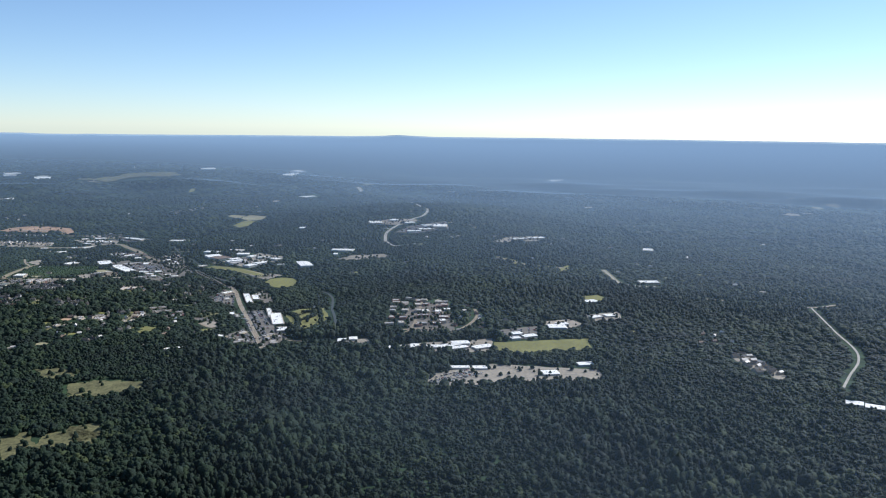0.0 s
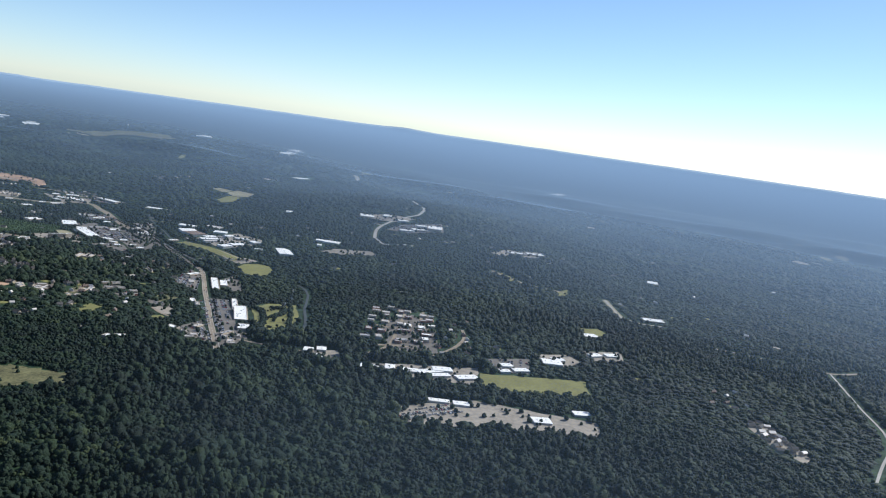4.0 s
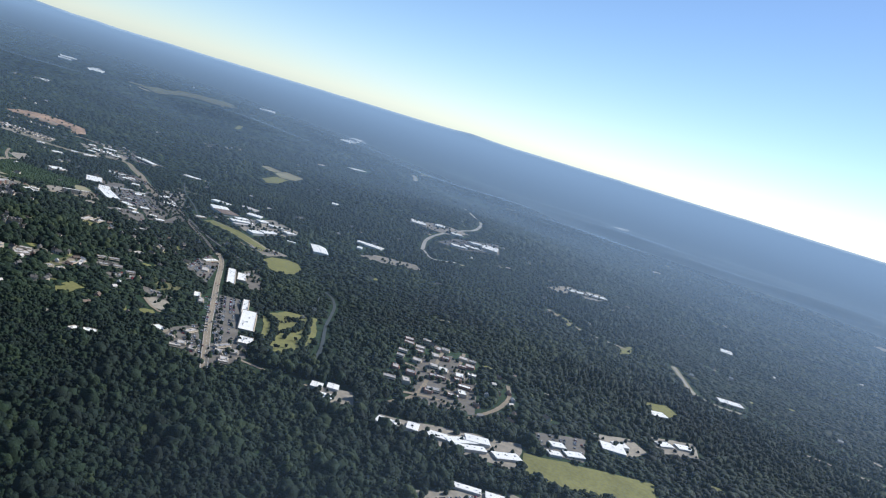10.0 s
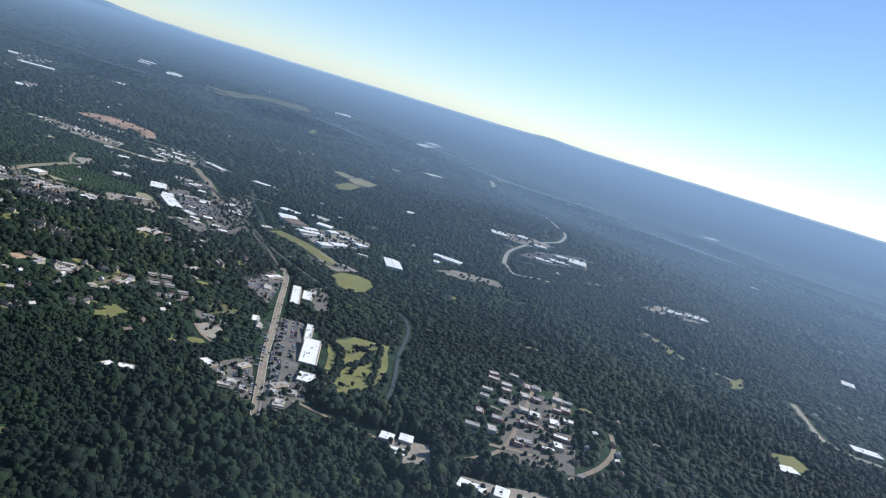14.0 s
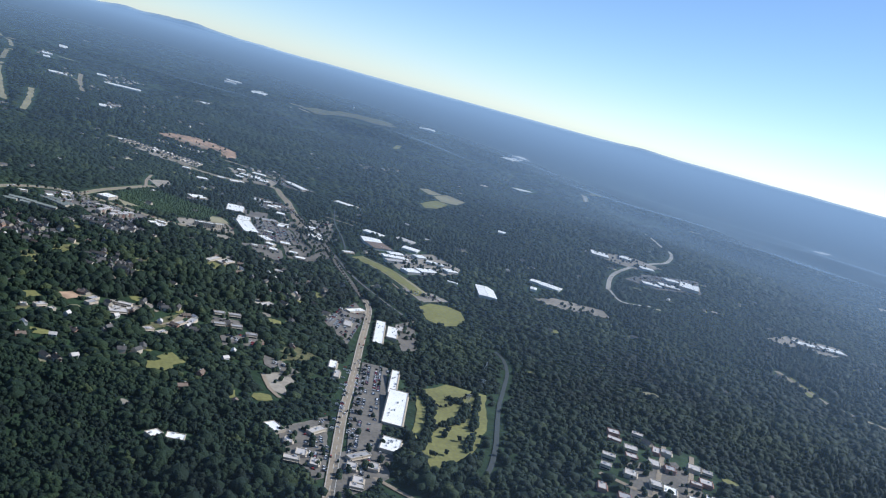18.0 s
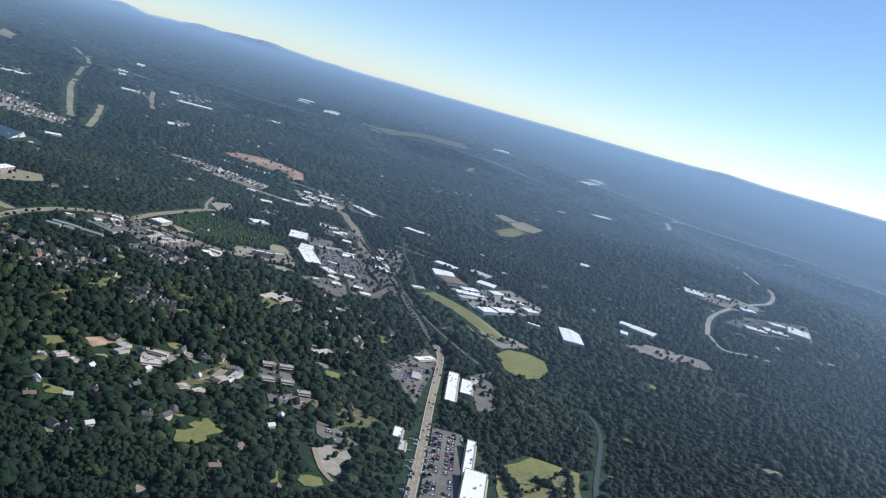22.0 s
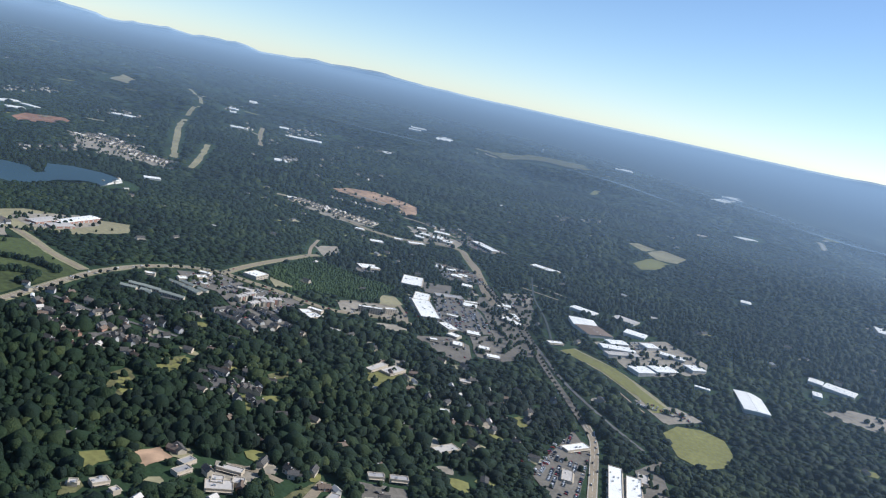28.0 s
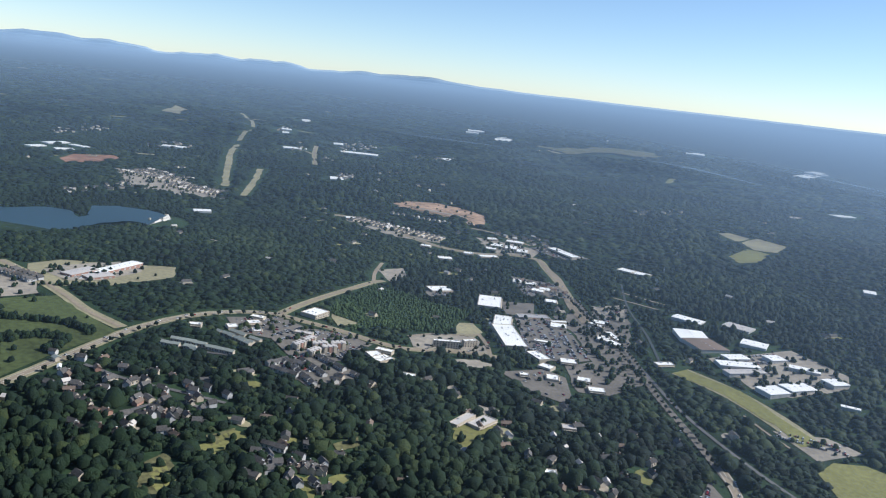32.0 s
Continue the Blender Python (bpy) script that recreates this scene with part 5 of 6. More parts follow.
flat_building("shop", "small white-roofed shop along the creek road", -973, 1701, 43, 18, 14, 2.0, units=2, category="shop")
flat_building("shop", "small white-roofed shop along the creek road", -920, 1711, 3, 21, 13, 2.0, units=2, category="shop")
flat_building("shop", "small white-roofed shop along the creek road", -767, 1765, 116, 20, 17, 2.0, units=2, category="shop")
flat_building("shop", "small white-roofed shop along the creek road", -748, 1770, 116, 26, 16, 2.0, units=2, category="shop")
flat_building("shop", "small white-roofed shop along the creek road", -728, 1765, 114, 20, 15, 2.0, units=2, category="shop")
flat_building("shop", "small white-roofed shop along the creek road", -425, 1430, 51, 16, 7, 2.0, units=2, category="shop")
warehouse("warehouse", "long white roof far off in the woods", -1493, 2354, 34, 107, 36, 2.0)
warehouse("warehouse", "long white roof far off in the woods", -2242, 3005, 132, 139, 28, 2.0)
warehouse("warehouse", "long white roof far off in the woods", -1826, 2462, 134, 50, 18, 2.0)
warehouse("warehouse", "long white roof far off in the woods", -1986, 3739, 121, 140, 52, 2.0)
warehouse("warehouse", "long white roof far off in the woods", -1693, 3471, 119, 164, 34, 2.0)
warehouse("warehouse", "long white roof far off in the woods", -1321, 2491, 123, 49, 25, 2.0)
warehouse("warehouse", "long white roof far off in the woods", -465, 2794, 53, 55, 31, 2.0)
warehouse("warehouse", "long white roof far off in the woods", -1253, 4415, 106, 172, 56, 2.0)
warehouse("warehouse", "long white roof far off in the woods", -744, 4346, 99, 147, 43, 2.0)
warehouse("warehouse", "long white roof far off in the woods", -1674, 3403, 116, 244, 42, 2.22)
warehouse("warehouse", "long white roof far off in the woods", -1279, 4458, 106, 227, 74, 2.22)
warehouse("warehouse", "long white roof far off in the woods", -319, 1845, 100, 19, 13, 2.0)
warehouse("warehouse", "white-roofed shed in a pale yard", -112, 1845, 94, 23, 19, 2.0)
warehouse("warehouse", "white-roofed shed in a pale yard", -76, 1805, 27, 22, 18, 2.0)
warehouse("warehouse", "white-roofed shed in a pale yard", -61, 1715, 18, 29, 16, 2.22)
warehouse("warehouse", "white-roofed shed in a pale yard", -35, 1770, 30, 23, 15, 2.22)
warehouse("warehouse", "white-roofed shed in a pale yard", 146, 979, 22, 14, 10, 2.22)
warehouse("warehouse", "white-roofed shed in a pale yard", 195, 1025, 32, 16, 10, 2.0)
warehouse("warehouse", "white-roofed shed in a pale yard", 216, 1036, 20, 15, 11, 2.0)
warehouse("warehouse", "white-roofed shed in a pale yard", -101, 875, 11, 10, 9, 2.0)
warehouse("warehouse", "white-roofed shed in a pale yard", 83, 908, 20, 11, 8, 2.0)
flat_building("shop", "small white-roofed shop along the creek road", -642, 1622, 117, 14, 12, 2.0, units=2, category="shop")
flat_building("shop", "small white-roofed shop along the creek road", -617, 1608, 116, 14, 13, 2.0, units=2, category="shop")
flat_building("shop", "small white-roofed shop along the creek road", -763, 1742, 120, 15, 14, 2.0, units=2, category="shop")
flat_building("shop", "small white-roofed shop along the creek road", -769, 1694, 31, 13, 12, 2.0, units=2, category="shop")
flat_building("shop", "small white-roofed shop along the creek road", -824, 1676, 20, 13, 11, 2.0, units=2, category="shop")
flat_building("shop", "small pale-roofed roadside shop", -226, 894, 109, 8, 6, 2.0, units=1, category="shop", roof=TAN_ROOF)
flat_building("shop", "small pale-roofed roadside shop", -215, 889, 108, 8, 5, 2.0, units=1, category="shop", roof=TAN_ROOF)
flat_building("shop", "small pale-roofed roadside shop", -238, 902, 109, 7, 5, 2.0, units=1, category="shop", roof=TAN_ROOF)
flat_building("shop", "small pale-roofed roadside shop", -197, 900, 107, 9, 6, 2.0, units=1, category="shop", roof=TAN_ROOF)
flat_building("shop", "small pale-roofed roadside shop", -188, 888, 107, 8, 6, 2.0, units=1, category="shop", roof=TAN_ROOF)
flat_building("shop", "small pale-roofed roadside shop", -265, 1035, 109, 15, 4, 2.0, units=1, category="shop", roof=TAN_ROOF)
flat_building("shop", "small pale-roofed roadside shop", -187, 909, 106, 9, 6, 2.0, units=1, category="shop", roof=TAN_ROOF)
flat_building("shop", "small pale-roofed roadside shop", -281, 1230, 105, 15, 7, 2.22, units=1, category="shop", roof=TAN_ROOF)
flat_building("shop", "small pale-roofed roadside shop", -317, 1182, 108, 16, 7, 2.0, units=1, category="shop", roof=TAN_ROOF)
flat_building("building", "small tan-roofed hall among trees", -431, 1004, 21, 13, 5, 2.0, units=1, roof=TAN_ROOF)
flat_building("building", "small tan-roofed hall among trees", -420, 998, 125, 6, 6, 2.22, units=1, roof=TAN_ROOF)
flat_building("building", "small tan-roofed hall among trees", -427, 991, 127, 7, 6, 2.22, units=1, roof=TAN_ROOF)
flat_building("building", "low grey-roofed building among trees", -449, 993, 88, 8, 5, 2.0, units=1, roof=GREY_ROOF)
flat_building("building", "low grey-roofed building among trees", -444, 985, 84, 9, 5, 2.0, units=1, roof=GREY_ROOF)
flat_building("building", "low grey-roofed building among trees", -382, 1021, 103, 13, 5, 2.0, units=1, roof=GREY_ROOF)
flat_building("building", "low grey-roofed building among trees", -384, 1007, 81, 12, 4, 2.0, units=1, roof=GREY_ROOF)
flat_building("building", "small tan-roofed hall among trees", -448, 950, 172, 4, 4, 2.0, units=1, roof=TAN_ROOF)
flat_building("building", "small tan-roofed hall among trees", -464, 941, 135, 4, 4, 2.0, units=1, roof=TAN_ROOF)
flat_building("shop", "small white-roofed shop beside the plaza lots", -536, 1468, 23, 15, 15, 2.0, units=1, category="shop")
flat_building("shop", "small white-roofed shop beside the plaza lots", -483, 1372, 29, 13, 11, 2.0, units=1, category="shop")
flat_building("shop", "small white-roofed shop beside the plaza lots", -489, 1345, 178, 11, 9, 2.0, units=1, category="shop")
flat_building("shop", "small white-roofed shop beside the plaza lots", -475, 1326, 117, 11, 9, 2.0, units=1, category="shop")
flat_building("shop", "small white-roofed shop beside the plaza lots", -457, 1342, 20, 10, 9, 2.0, units=1, category="shop")
flat_building("shop", "small white-roofed shop beside the plaza lots", -442, 1330, 30, 12, 9, 2.0, units=1, category="shop")
flat_building("shop", "small white-roofed shop beside the plaza lots", -489, 1460, 111, 14, 11, 2.0, units=1, category="shop")
flat_building("shop", "small white-roofed shop beside the plaza lots", -477, 1452, 154, 15, 9, 2.22, units=1, category="shop")
flat_building("shop", "small white-roofed shop beside the plaza lots", -513, 1512, 20, 13, 12, 2.0, units=1, category="shop")
flat_building("shop", "long grey-roofed row of shops on the plaza", -569, 1482, 44, 31, 12, 2.0, units=2, roof=GREY_ROOF, category="shop")
flat_building("shop", "small white-roofed shop beside the plaza lots", -658, 1620, 118, 17, 10, 2.0, units=1, category="shop")
flat_building("shop", "small white-roofed shop beside the plaza lots", -620, 1596, 18, 14, 13, 2.22, units=1, category="shop")
flat_building("shop", "small white-roofed shop beside the plaza lots", -587, 1560, 115, 13, 12, 2.0, units=1, category="shop")
flat_building("shop", "small white-roofed shop beside the plaza lots", -585, 1774, 175, 20, 17, 2.0, units=1, category="shop")
flat_building("shop", "small white-roofed shop beside the plaza lots", -563, 1768, 177, 20, 18, 2.0, units=1, category="shop")
flat_building("building", "small white-roofed hall among trees", -409, 1185, 31, 7, 6, 2.0, units=1)
flat_building("building", "small tan-roofed hall among trees", -427, 1253, 31, 12, 7, 2.0, units=1, roof=TAN_ROOF)
flat_building("shop", "small white-roofed shop beside the plaza lots", -744, 1702, 50, 25, 12, 2.0, units=1, category="shop")
flat_building("shop", "small white-roofed shop beside the plaza lots", -790, 1790, 44, 16, 13, 2.0, units=1, category="shop")
flat_building("shop", "small white-roofed shop beside the plaza lots", -760, 1803, 19, 24, 15, 2.0, units=1, category="shop")
warehouse("warehouse", "long white roof far off in the woods", -1880, 2522, 134, 57, 27, 2.0)
warehouse("warehouse", "long white roof far off in the woods", -2282, 3049, 132, 138, 27, 2.22)
warehouse("warehouse", "long white roof far off in the woods", -1614, 2433, 131, 43, 24, 2.0)
warehouse("warehouse", "long white roof far off in the woods", -2055, 3890, 122, 144, 69, 2.0)
warehouse("warehouse", "long white roof far off in the woods", -1639, 3376, 120, 156, 49, 2.44)
warehouse("warehouse", "long white roof far off in the woods", -1545, 2189, 46, 40, 35, 2.0)
warehouse("warehouse", "long white roof far off in the woods", -1210, 1950, 131, 35, 24, 2.0)
warehouse("warehouse", "long white roof far off in the woods", -1627, 1927, 34, 46, 29, 2.0)
warehouse("warehouse", "long white roof far off in the woods", -770, 4433, 84, 242, 46, 2.22)
warehouse("warehouse", "long white roof far off in the woods", -736, 4087, 88, 415, 53, 2.22)
warehouse("warehouse", "long white roof far off in the woods", -1673, 3437, 118, 163, 38, 2.66)
warehouse("warehouse", "long white roof far off in the woods", 543, 3853, 60, 207, 41, 2.0)
flat_building("shop", "low roadside shop with its own lot", -199, 915, 62, 16, 5, 2.2, units=1, category="shop", roof=GREY_ROOF)
flat_building("shop", "low roadside shop with its own lot", -186, 881, 18, 8, 5, 2.2, units=1, category="shop", roof=TAN_ROOF)
flat_building("shop", "low roadside shop with its own lot", -227, 884, 22, 9, 5, 2.2, units=1, category="shop", roof=TAN_ROOF)
flat_building("shop", "low roadside shop with its own lot", -232, 927, 72, 13, 5, 2.2, units=1, category="shop", roof=TAN_ROOF)
flat_building("shop", "small white-roofed shop on the plaza", -542, 1482, 43, 16, 6, 2.2, units=1, category="shop")
flat_building("shop", "small white-roofed shop on the plaza", -522, 1405, 20, 14, 6, 2.2, units=1, category="shop")
flat_building("shop", "small white-roofed shop on the plaza", -512, 1499, 167, 15, 6, 2.2, units=1, category="shop")
flat_building("shop", "small white-roofed shop on the plaza", -485, 1473, 135, 24, 6, 2.2, units=1, category="shop")
flat_building("shop", "small white-roofed shop on the plaza", -492, 1313, 36, 7, 6, 2.2, units=1, category="shop")
flat_building("shop", "low retail building beside the curving road", -690, 1242, 20, 11, 6, 2.4, units=1, category="shop")
flat_building("shop", "low retail building beside the curving road", -699, 1188, 37, 9, 6, 2.4, units=1, category="shop")
flat_building("shop", "low retail building beside the curving road", -644, 1244, 22, 14, 6, 2.4, units=1, category="shop", roof=TAN_ROOF)
flat_building("shop", "low retail building beside the curving road", -543, 1236, 23, 12, 6, 2.4, units=1, category="shop")
flat_building("shop", "low retail building beside the curving road", -584, 1266, 14, 13, 6, 2.4, units=1, category="shop")
flat_building("building", "low apartment block with a dull grey roof", -383, 1062, 43, 9, 5, 2.6, units=1, roof=GREY_ROOF)
flat_building("building", "low apartment block with a dull grey roof", -374, 1071, 39, 10, 5, 2.6, units=1, roof=GREY_ROOF)
flat_building("building", "low apartment block with a dull grey roof", -368, 1038, 44, 9, 5, 2.6, units=1, roof=GREY_ROOF)
flat_building("building", "low apartment block with a dull grey roof", -358, 1047, 37, 9, 5, 2.6, units=1, roof=GREY_ROOF)
flat_building("building", "low apartment block with a dull grey roof", -342, 1042, 37, 9, 5, 2.6, units=1, roof=GREY_ROOF)

# ---- houses ----
place_houses([(-664, 1044), (-692, 1095), (-582, 1132), (-579, 1079), (-651, 1060)], 22, [0, 1, 3], 1, gap=12)
place_houses([(-646, 1053), (-579, 1079), (-561, 1054), (-613, 1025)], 8, [0, 1, 3], 21, gap=11)
place_houses([(-662, 1080), (-605, 1119), (-566, 1090), (-584, 1016)], 19, [0, 1, 3], 2, gap=10)
place_houses([(-533, 1082), (-494, 1097), (-471, 1070), (-507, 1061)], 14, [0, 3], 3, gap=7)
place_houses([(-461, 1270), (-362, 1255), (-377, 1164), (-503, 1219)], 22, [0, 1, 2], 4, gap=14)
place_houses([(-505, 967), (-397, 1093), (-315, 961), (-393, 857)], 18, [0, 1, 2], 5, gap=12)
place_houses([(-499, 1154), (-363, 1303), (-279, 1028), (-356, 932)], 15, [1, 2, 0], 6, gap=15)
place_houses([(-628, 1190), (-528, 1199), (-416, 1025), (-466, 979)], 12, [0, 1], 7, gap=12)
place_houses([(19, 1032), (51, 1097), (52, 948), (11, 901)], 14, [1, 2], 8, gap=13)
place_houses([(310, 862), (331, 870), (340, 782), (316, 789)], 22, [0, 3], 9, gap=8, far=True)
place_houses([(309, 956), (350, 958), (331, 905), (292, 904)], 6, [1, 2], 12, gap=14)
place_houses([(-1264, 1437), (-1295, 1572), (-1253, 1548), (-1229, 1423)], 22, [0, 3], 13, gap=11, far=True)
place_houses([(-1943, 1867), (-1982, 2021), (-1881, 1950), (-1867, 1819)], 10, [0, 4], 14, gap=20, far=True)
place_houses([(-1284, 2045), (-1227, 2019), (-1206, 1952)], 6, [0], 15, gap=14, far=True)
place_houses([(-1655, 1881), (-1666, 2006), (-1591, 1942)], 10, [0, 4], 16, gap=20, far=True)
place_houses([(-1682, 2505), (-1686, 2662), (-1501, 2453), (-1507, 2302)], 14, [4, 0], 17, gap=20, far=True)
place_houses([(-402, 1019), (-338, 1074), (-271, 896), (-335, 886)], 6, [1, 2], 18, gap=14)
place_houses([(-802, 1828), (-757, 1866), (-704, 1831), (-743, 1804)], 16, [4, 0], 19, gap=9, far=True)
place_houses([(-679, 1638), (-629, 1655), (-595, 1613), (-613, 1554)], 10, [0, 1], 20, gap=10)
house_rows((-1384, 1625), (-1278, 1633), 5, 12, 13.0, [0, 3, 2], 31, far=True)
house_rows((-1256, 1605), (-1162, 1625), 3, 12, 14.0, [0, 3, 2], 32, far=True)
house_rows((-684, 1155), (-661, 1165), 1, 6, 6.0, [5], 33, yard=2.2)
house_rows((-674, 1192), (-646, 1194), 2, 6, 8.0, [5], 34, yard=2.2)
house_rows((-658, 1163), (-640, 1170), 1, 5, 6.0, [5], 35, yard=2.2)
house_rows((-967, 1695), (-828, 1718), 3, 18, 8.0, [4], 36, far=True)
house_rows((-966, 1786), (-873, 1816), 1, 12, 8.0, [2, 4], 37, far=True)
house_rows((-612, 1174), (-611, 1190), 1, 5, 6.0, [6], 38)
house_rows((-612, 1188), (-588, 1195), 1, 6, 6.0, [6], 39)
house_rows((-605, 1171), (-574, 1176), 1, 8, 6.0, [6], 40)
house_rows((-892, 1153), (-852, 1155), 2, 7, 9.0, [3, 0], 41)
house_rows((-611, 1187), (-568, 1172), 1, 7, 6.0, [6], 51, yard=2.4)
house_rows((-611, 1200), (-562, 1186), 1, 8, 6.0, [6], 52, yard=2.4)
house_rows((-608, 1214), (-557, 1206), 1, 9, 6.0, [6], 53, yard=2.4)
house_rows((-685, 1143), (-660, 1155), 1, 7, 6.0, [5], 54, yard=2.4)
house_rows((-680, 1192), (-645, 1191), 1, 6, 6.0, [5], 55, yard=2.4)
house_rows((-661, 1152), (-649, 1151), 1, 3, 6.0, [5], 56, yard=2.4)
house_rows((-530, 1089), (-518, 1092), 1, 4, 6.0, [6], 57, yard=2.4)
house_rows((-505, 1080), (-488, 1088), 1, 5, 6.0, [1, 0], 58, yard=2.4)
house_rows((-598, 1070), (-585, 1080), 1, 5, 6.0, [1, 0], 59, yard=2.4)
place_houses([(-1877, 2468), (-1937, 2570), (-1866, 2537), (-1824, 2453)], 9, [0, 4], 130, gap=13, yard=7.0, far=True)
place_houses([(-2275, 3004), (-2415, 3200), (-2319, 3138), (-2188, 2949)], 7, [0, 4], 131, gap=13, yard=7.0, far=True)
place_houses([(-1557, 2356), (-1656, 2568), (-1586, 2581), (-1505, 2382)], 22, [0, 4], 132, gap=13, yard=7.0, far=True)
place_houses([(-1231, 1959), (-1253, 2021), (-1221, 2020), (-1200, 1959)], 12, [0, 4], 133, gap=13, yard=7.0, far=True)
place_houses([(-1531, 2166), (-1562, 2228), (-1528, 2223), (-1504, 2166)], 7, [0, 4], 134, gap=13, yard=7.0, far=True)
place_houses([(-1338, 2410), (-1407, 2611), (-1329, 2595), (-1268, 2398)], 14, [0, 4], 135, gap=13, yard=7.0, far=True)
place_houses([(-1854, 3492), (-2076, 4026), (-1903, 3895), (-1665, 3313)], 10, [0, 4], 136, gap=13, yard=7.0, far=True)
place_houses([(-1389, 2438), (-1463, 2585), (-1395, 2529), (-1343, 2412)], 7, [0, 4], 137, gap=13, yard=7.0, far=True)
place_houses([(-755, 2238), (-760, 2313), (-729, 2295), (-726, 2222)], 8, [0, 4], 138, gap=13, yard=7.0, far=True)
place_houses([(-715, 2284), (-714, 2368), (-681, 2361), (-683, 2278)], 9, [0, 4], 139, gap=13, yard=7.0, far=True)
place_houses([(-1390, 3050), (-1456, 3301), (-1337, 3186), (-1327, 3044)], 8, [0, 4], 140, gap=13, yard=7.0, far=True)
place_houses([(-1412, 2124), (-1441, 2183), (-1400, 2163), (-1368, 2100)], 6, [0, 4], 141, gap=13, yard=7.0, far=True)
place_houses([(-1668, 1886), (-1720, 1985), (-1678, 2011), (-1620, 1904)], 10, [0, 4], 142, gap=13, yard=7.0, far=True)
place_houses([(-1834, 1768), (-1911, 1894), (-1901, 1972), (-1829, 1840)], 14, [0, 4], 143, gap=13, yard=7.0, far=True)
place_houses([(-1236, 2104), (-1273, 2204), (-1227, 2196), (-1194, 2099)], 8, [0, 4], 144, gap=13, yard=7.0, far=True)

# ---- the old town ----
for k in range(32):
    rng = random.Random(400 + k)
    tx, ty = -62 + (k % 6) * 13 + rng.uniform(-3, 3), 955 + (k // 6) * 28 + rng.uniform(-9, 9)
    if abs(tx + 34) < 5 or abs(tx + 10) < 5:
        tx += 6
    flat_building("town_building", "two-storey brick shop building of the old town", tx, ty, rng.choice((0, 90)) + rng.uniform(-2, 14), rng.uniform(6, 12), rng.uniform(5, 9), rng.uniform(2.0, 3.0), roof=rng.choice((WHITE_ROOF, TAN_ROOF, TAN_ROOF, GREY_ROOF)), wall=rng.choice((BRICK_WALL, BEIGE_WALL)), category="shop", units=1)

# ---- parked cars ----

yard_rng = random.Random(91)
yard_spots = []
for x0, x1, y0, y1, count in ((-700, -300, 850, 1250, 70), (-1000, -380, 1250, 1650, 50), (-380, 500, 900, 1700, 55), (-1600, -700, 1400, 2200, 60), (-700, 700, 1600, 2600, 50)):
    for _ in range(count):
        yx, yy = yard_rng.uniform(x0, x1), yard_rng.uniform(y0, y1)
        c = cells(yx - 1, yx + 1, yy - 1, yy + 1)
        if c and not mask[c[0]].any():
            yard_spots.append((yx, yy))
small_yards(yard_spots, 92)
distant_fields(150, 93)
finish_far_houses()
park_cars((-213, 941), 109, 5, 83, 0.22, 1)
park_cars((-515, 1363), 118, 7, 55, 0.25, 2)
park_cars((-503, 1373), 104, 4, 35, 0.25, 7)
park_cars((-605, 1171), 93, 5, 9, 0.35, 3)
park_cars((-695, 1225), 51, 2, 16, 0.3, 4)
park_cars((-329, 1160), 98, 4, 39, 0.3, 5)
park_cars((-645, 1253), 29, 3, 15, 0.3, 6)
park_cars((-855, 1186), 30, 3, 9, 0.3, 8)
park_cars((-504, 1480), 99, 3, 60, 0.3, 9)
lot_cars((-323, 1357), 8, 3, 28, 0.6, 63)
lot_cars((-12, 740), 39, 5, 44, 0.35, 52)
lot_cars((-383, 1469), 54, 5, 40, 0.4, 55)
fill_lot([(-267, 1096), (-248, 1107), (-200, 957), (-180, 929), (-185, 895), (-195, 885), (-225, 963)], -72, 0.55, 780)
fill_lot([(-335, 1164), (-341, 1258), (-319, 1234), (-293, 1125)], -77, 0.55, 820)
fill_lot([(-581, 1468), (-560, 1498), (-513, 1450), (-473, 1392), (-482, 1374), (-490, 1368), (-512, 1359)], 122, 0.55, 860)
fill_lot([(-508, 1306), (-489, 1341), (-469, 1337), (-451, 1307), (-446, 1289), (-472, 1289)], 62, 0.12, 940)
fill_lot([(-705, 1223), (-686, 1262), (-657, 1260), (-624, 1275), (-600, 1272), (-590, 1222), (-608, 1195), (-650, 1216), (-672, 1204)], -79, 0.55, 1580)
fill_lot([(-79, 1763), (6, 1822), (12, 1743), (-53, 1699), (-100, 1709)], 35, 0.55, 1780)
fill_lot([(68, 940), (114, 966), (108, 912), (69, 903)], -96, 0.55, 1820)
fill_lot([(-613, 1173), (-611, 1190), (-588, 1195), (-574, 1176), (-585, 1170)], 174, 0.55, 1900)
fill_lot([(-733, 1793), (-721, 1829), (-646, 1804), (-668, 1771)], -18, 0.55, 2060)
fill_lot([(-699, 1490), (-688, 1521), (-666, 1486), (-676, 1465)], -58, 0.40, 2780)
fill_lot([(-677, 1641), (-620, 1645), (-579, 1593), (-620, 1566)], 127, 0.55, 3140)
fill_lot([(-246, 913), (-231, 940), (-214, 907), (-224, 884)], -63, 0.55, 3180)
fill_lot([(-225, 901), (-218, 915), (-204, 879), (-208, 871)], -69, 0.55, 3220)
fill_lot([(-386, 1051), (-367, 1067), (-356, 1055), (-374, 1037)], -60, 0.6, 4000)
fill_lot([(-355, 1018), (-355, 1034), (-331, 1045), (-327, 1028), (-343, 1002)], -20, 0.6, 4050)
fill_lot([(-319, 1016), (-303, 1019), (-284, 1010), (-285, 991), (-306, 999)], 20, 0.6, 4100)
traffic([(-192, 857), (-211, 910), (-233, 973), (-256, 1047), (-287, 1142), (-310, 1215), (-324, 1255), (-341, 1286)], 26, 7.5, 900)
traffic([(-338, 1257), (-366, 1302), (-410, 1364), (-454, 1431), (-500, 1491), (-547, 1555), (-578, 1597)], 18, 10, 901)
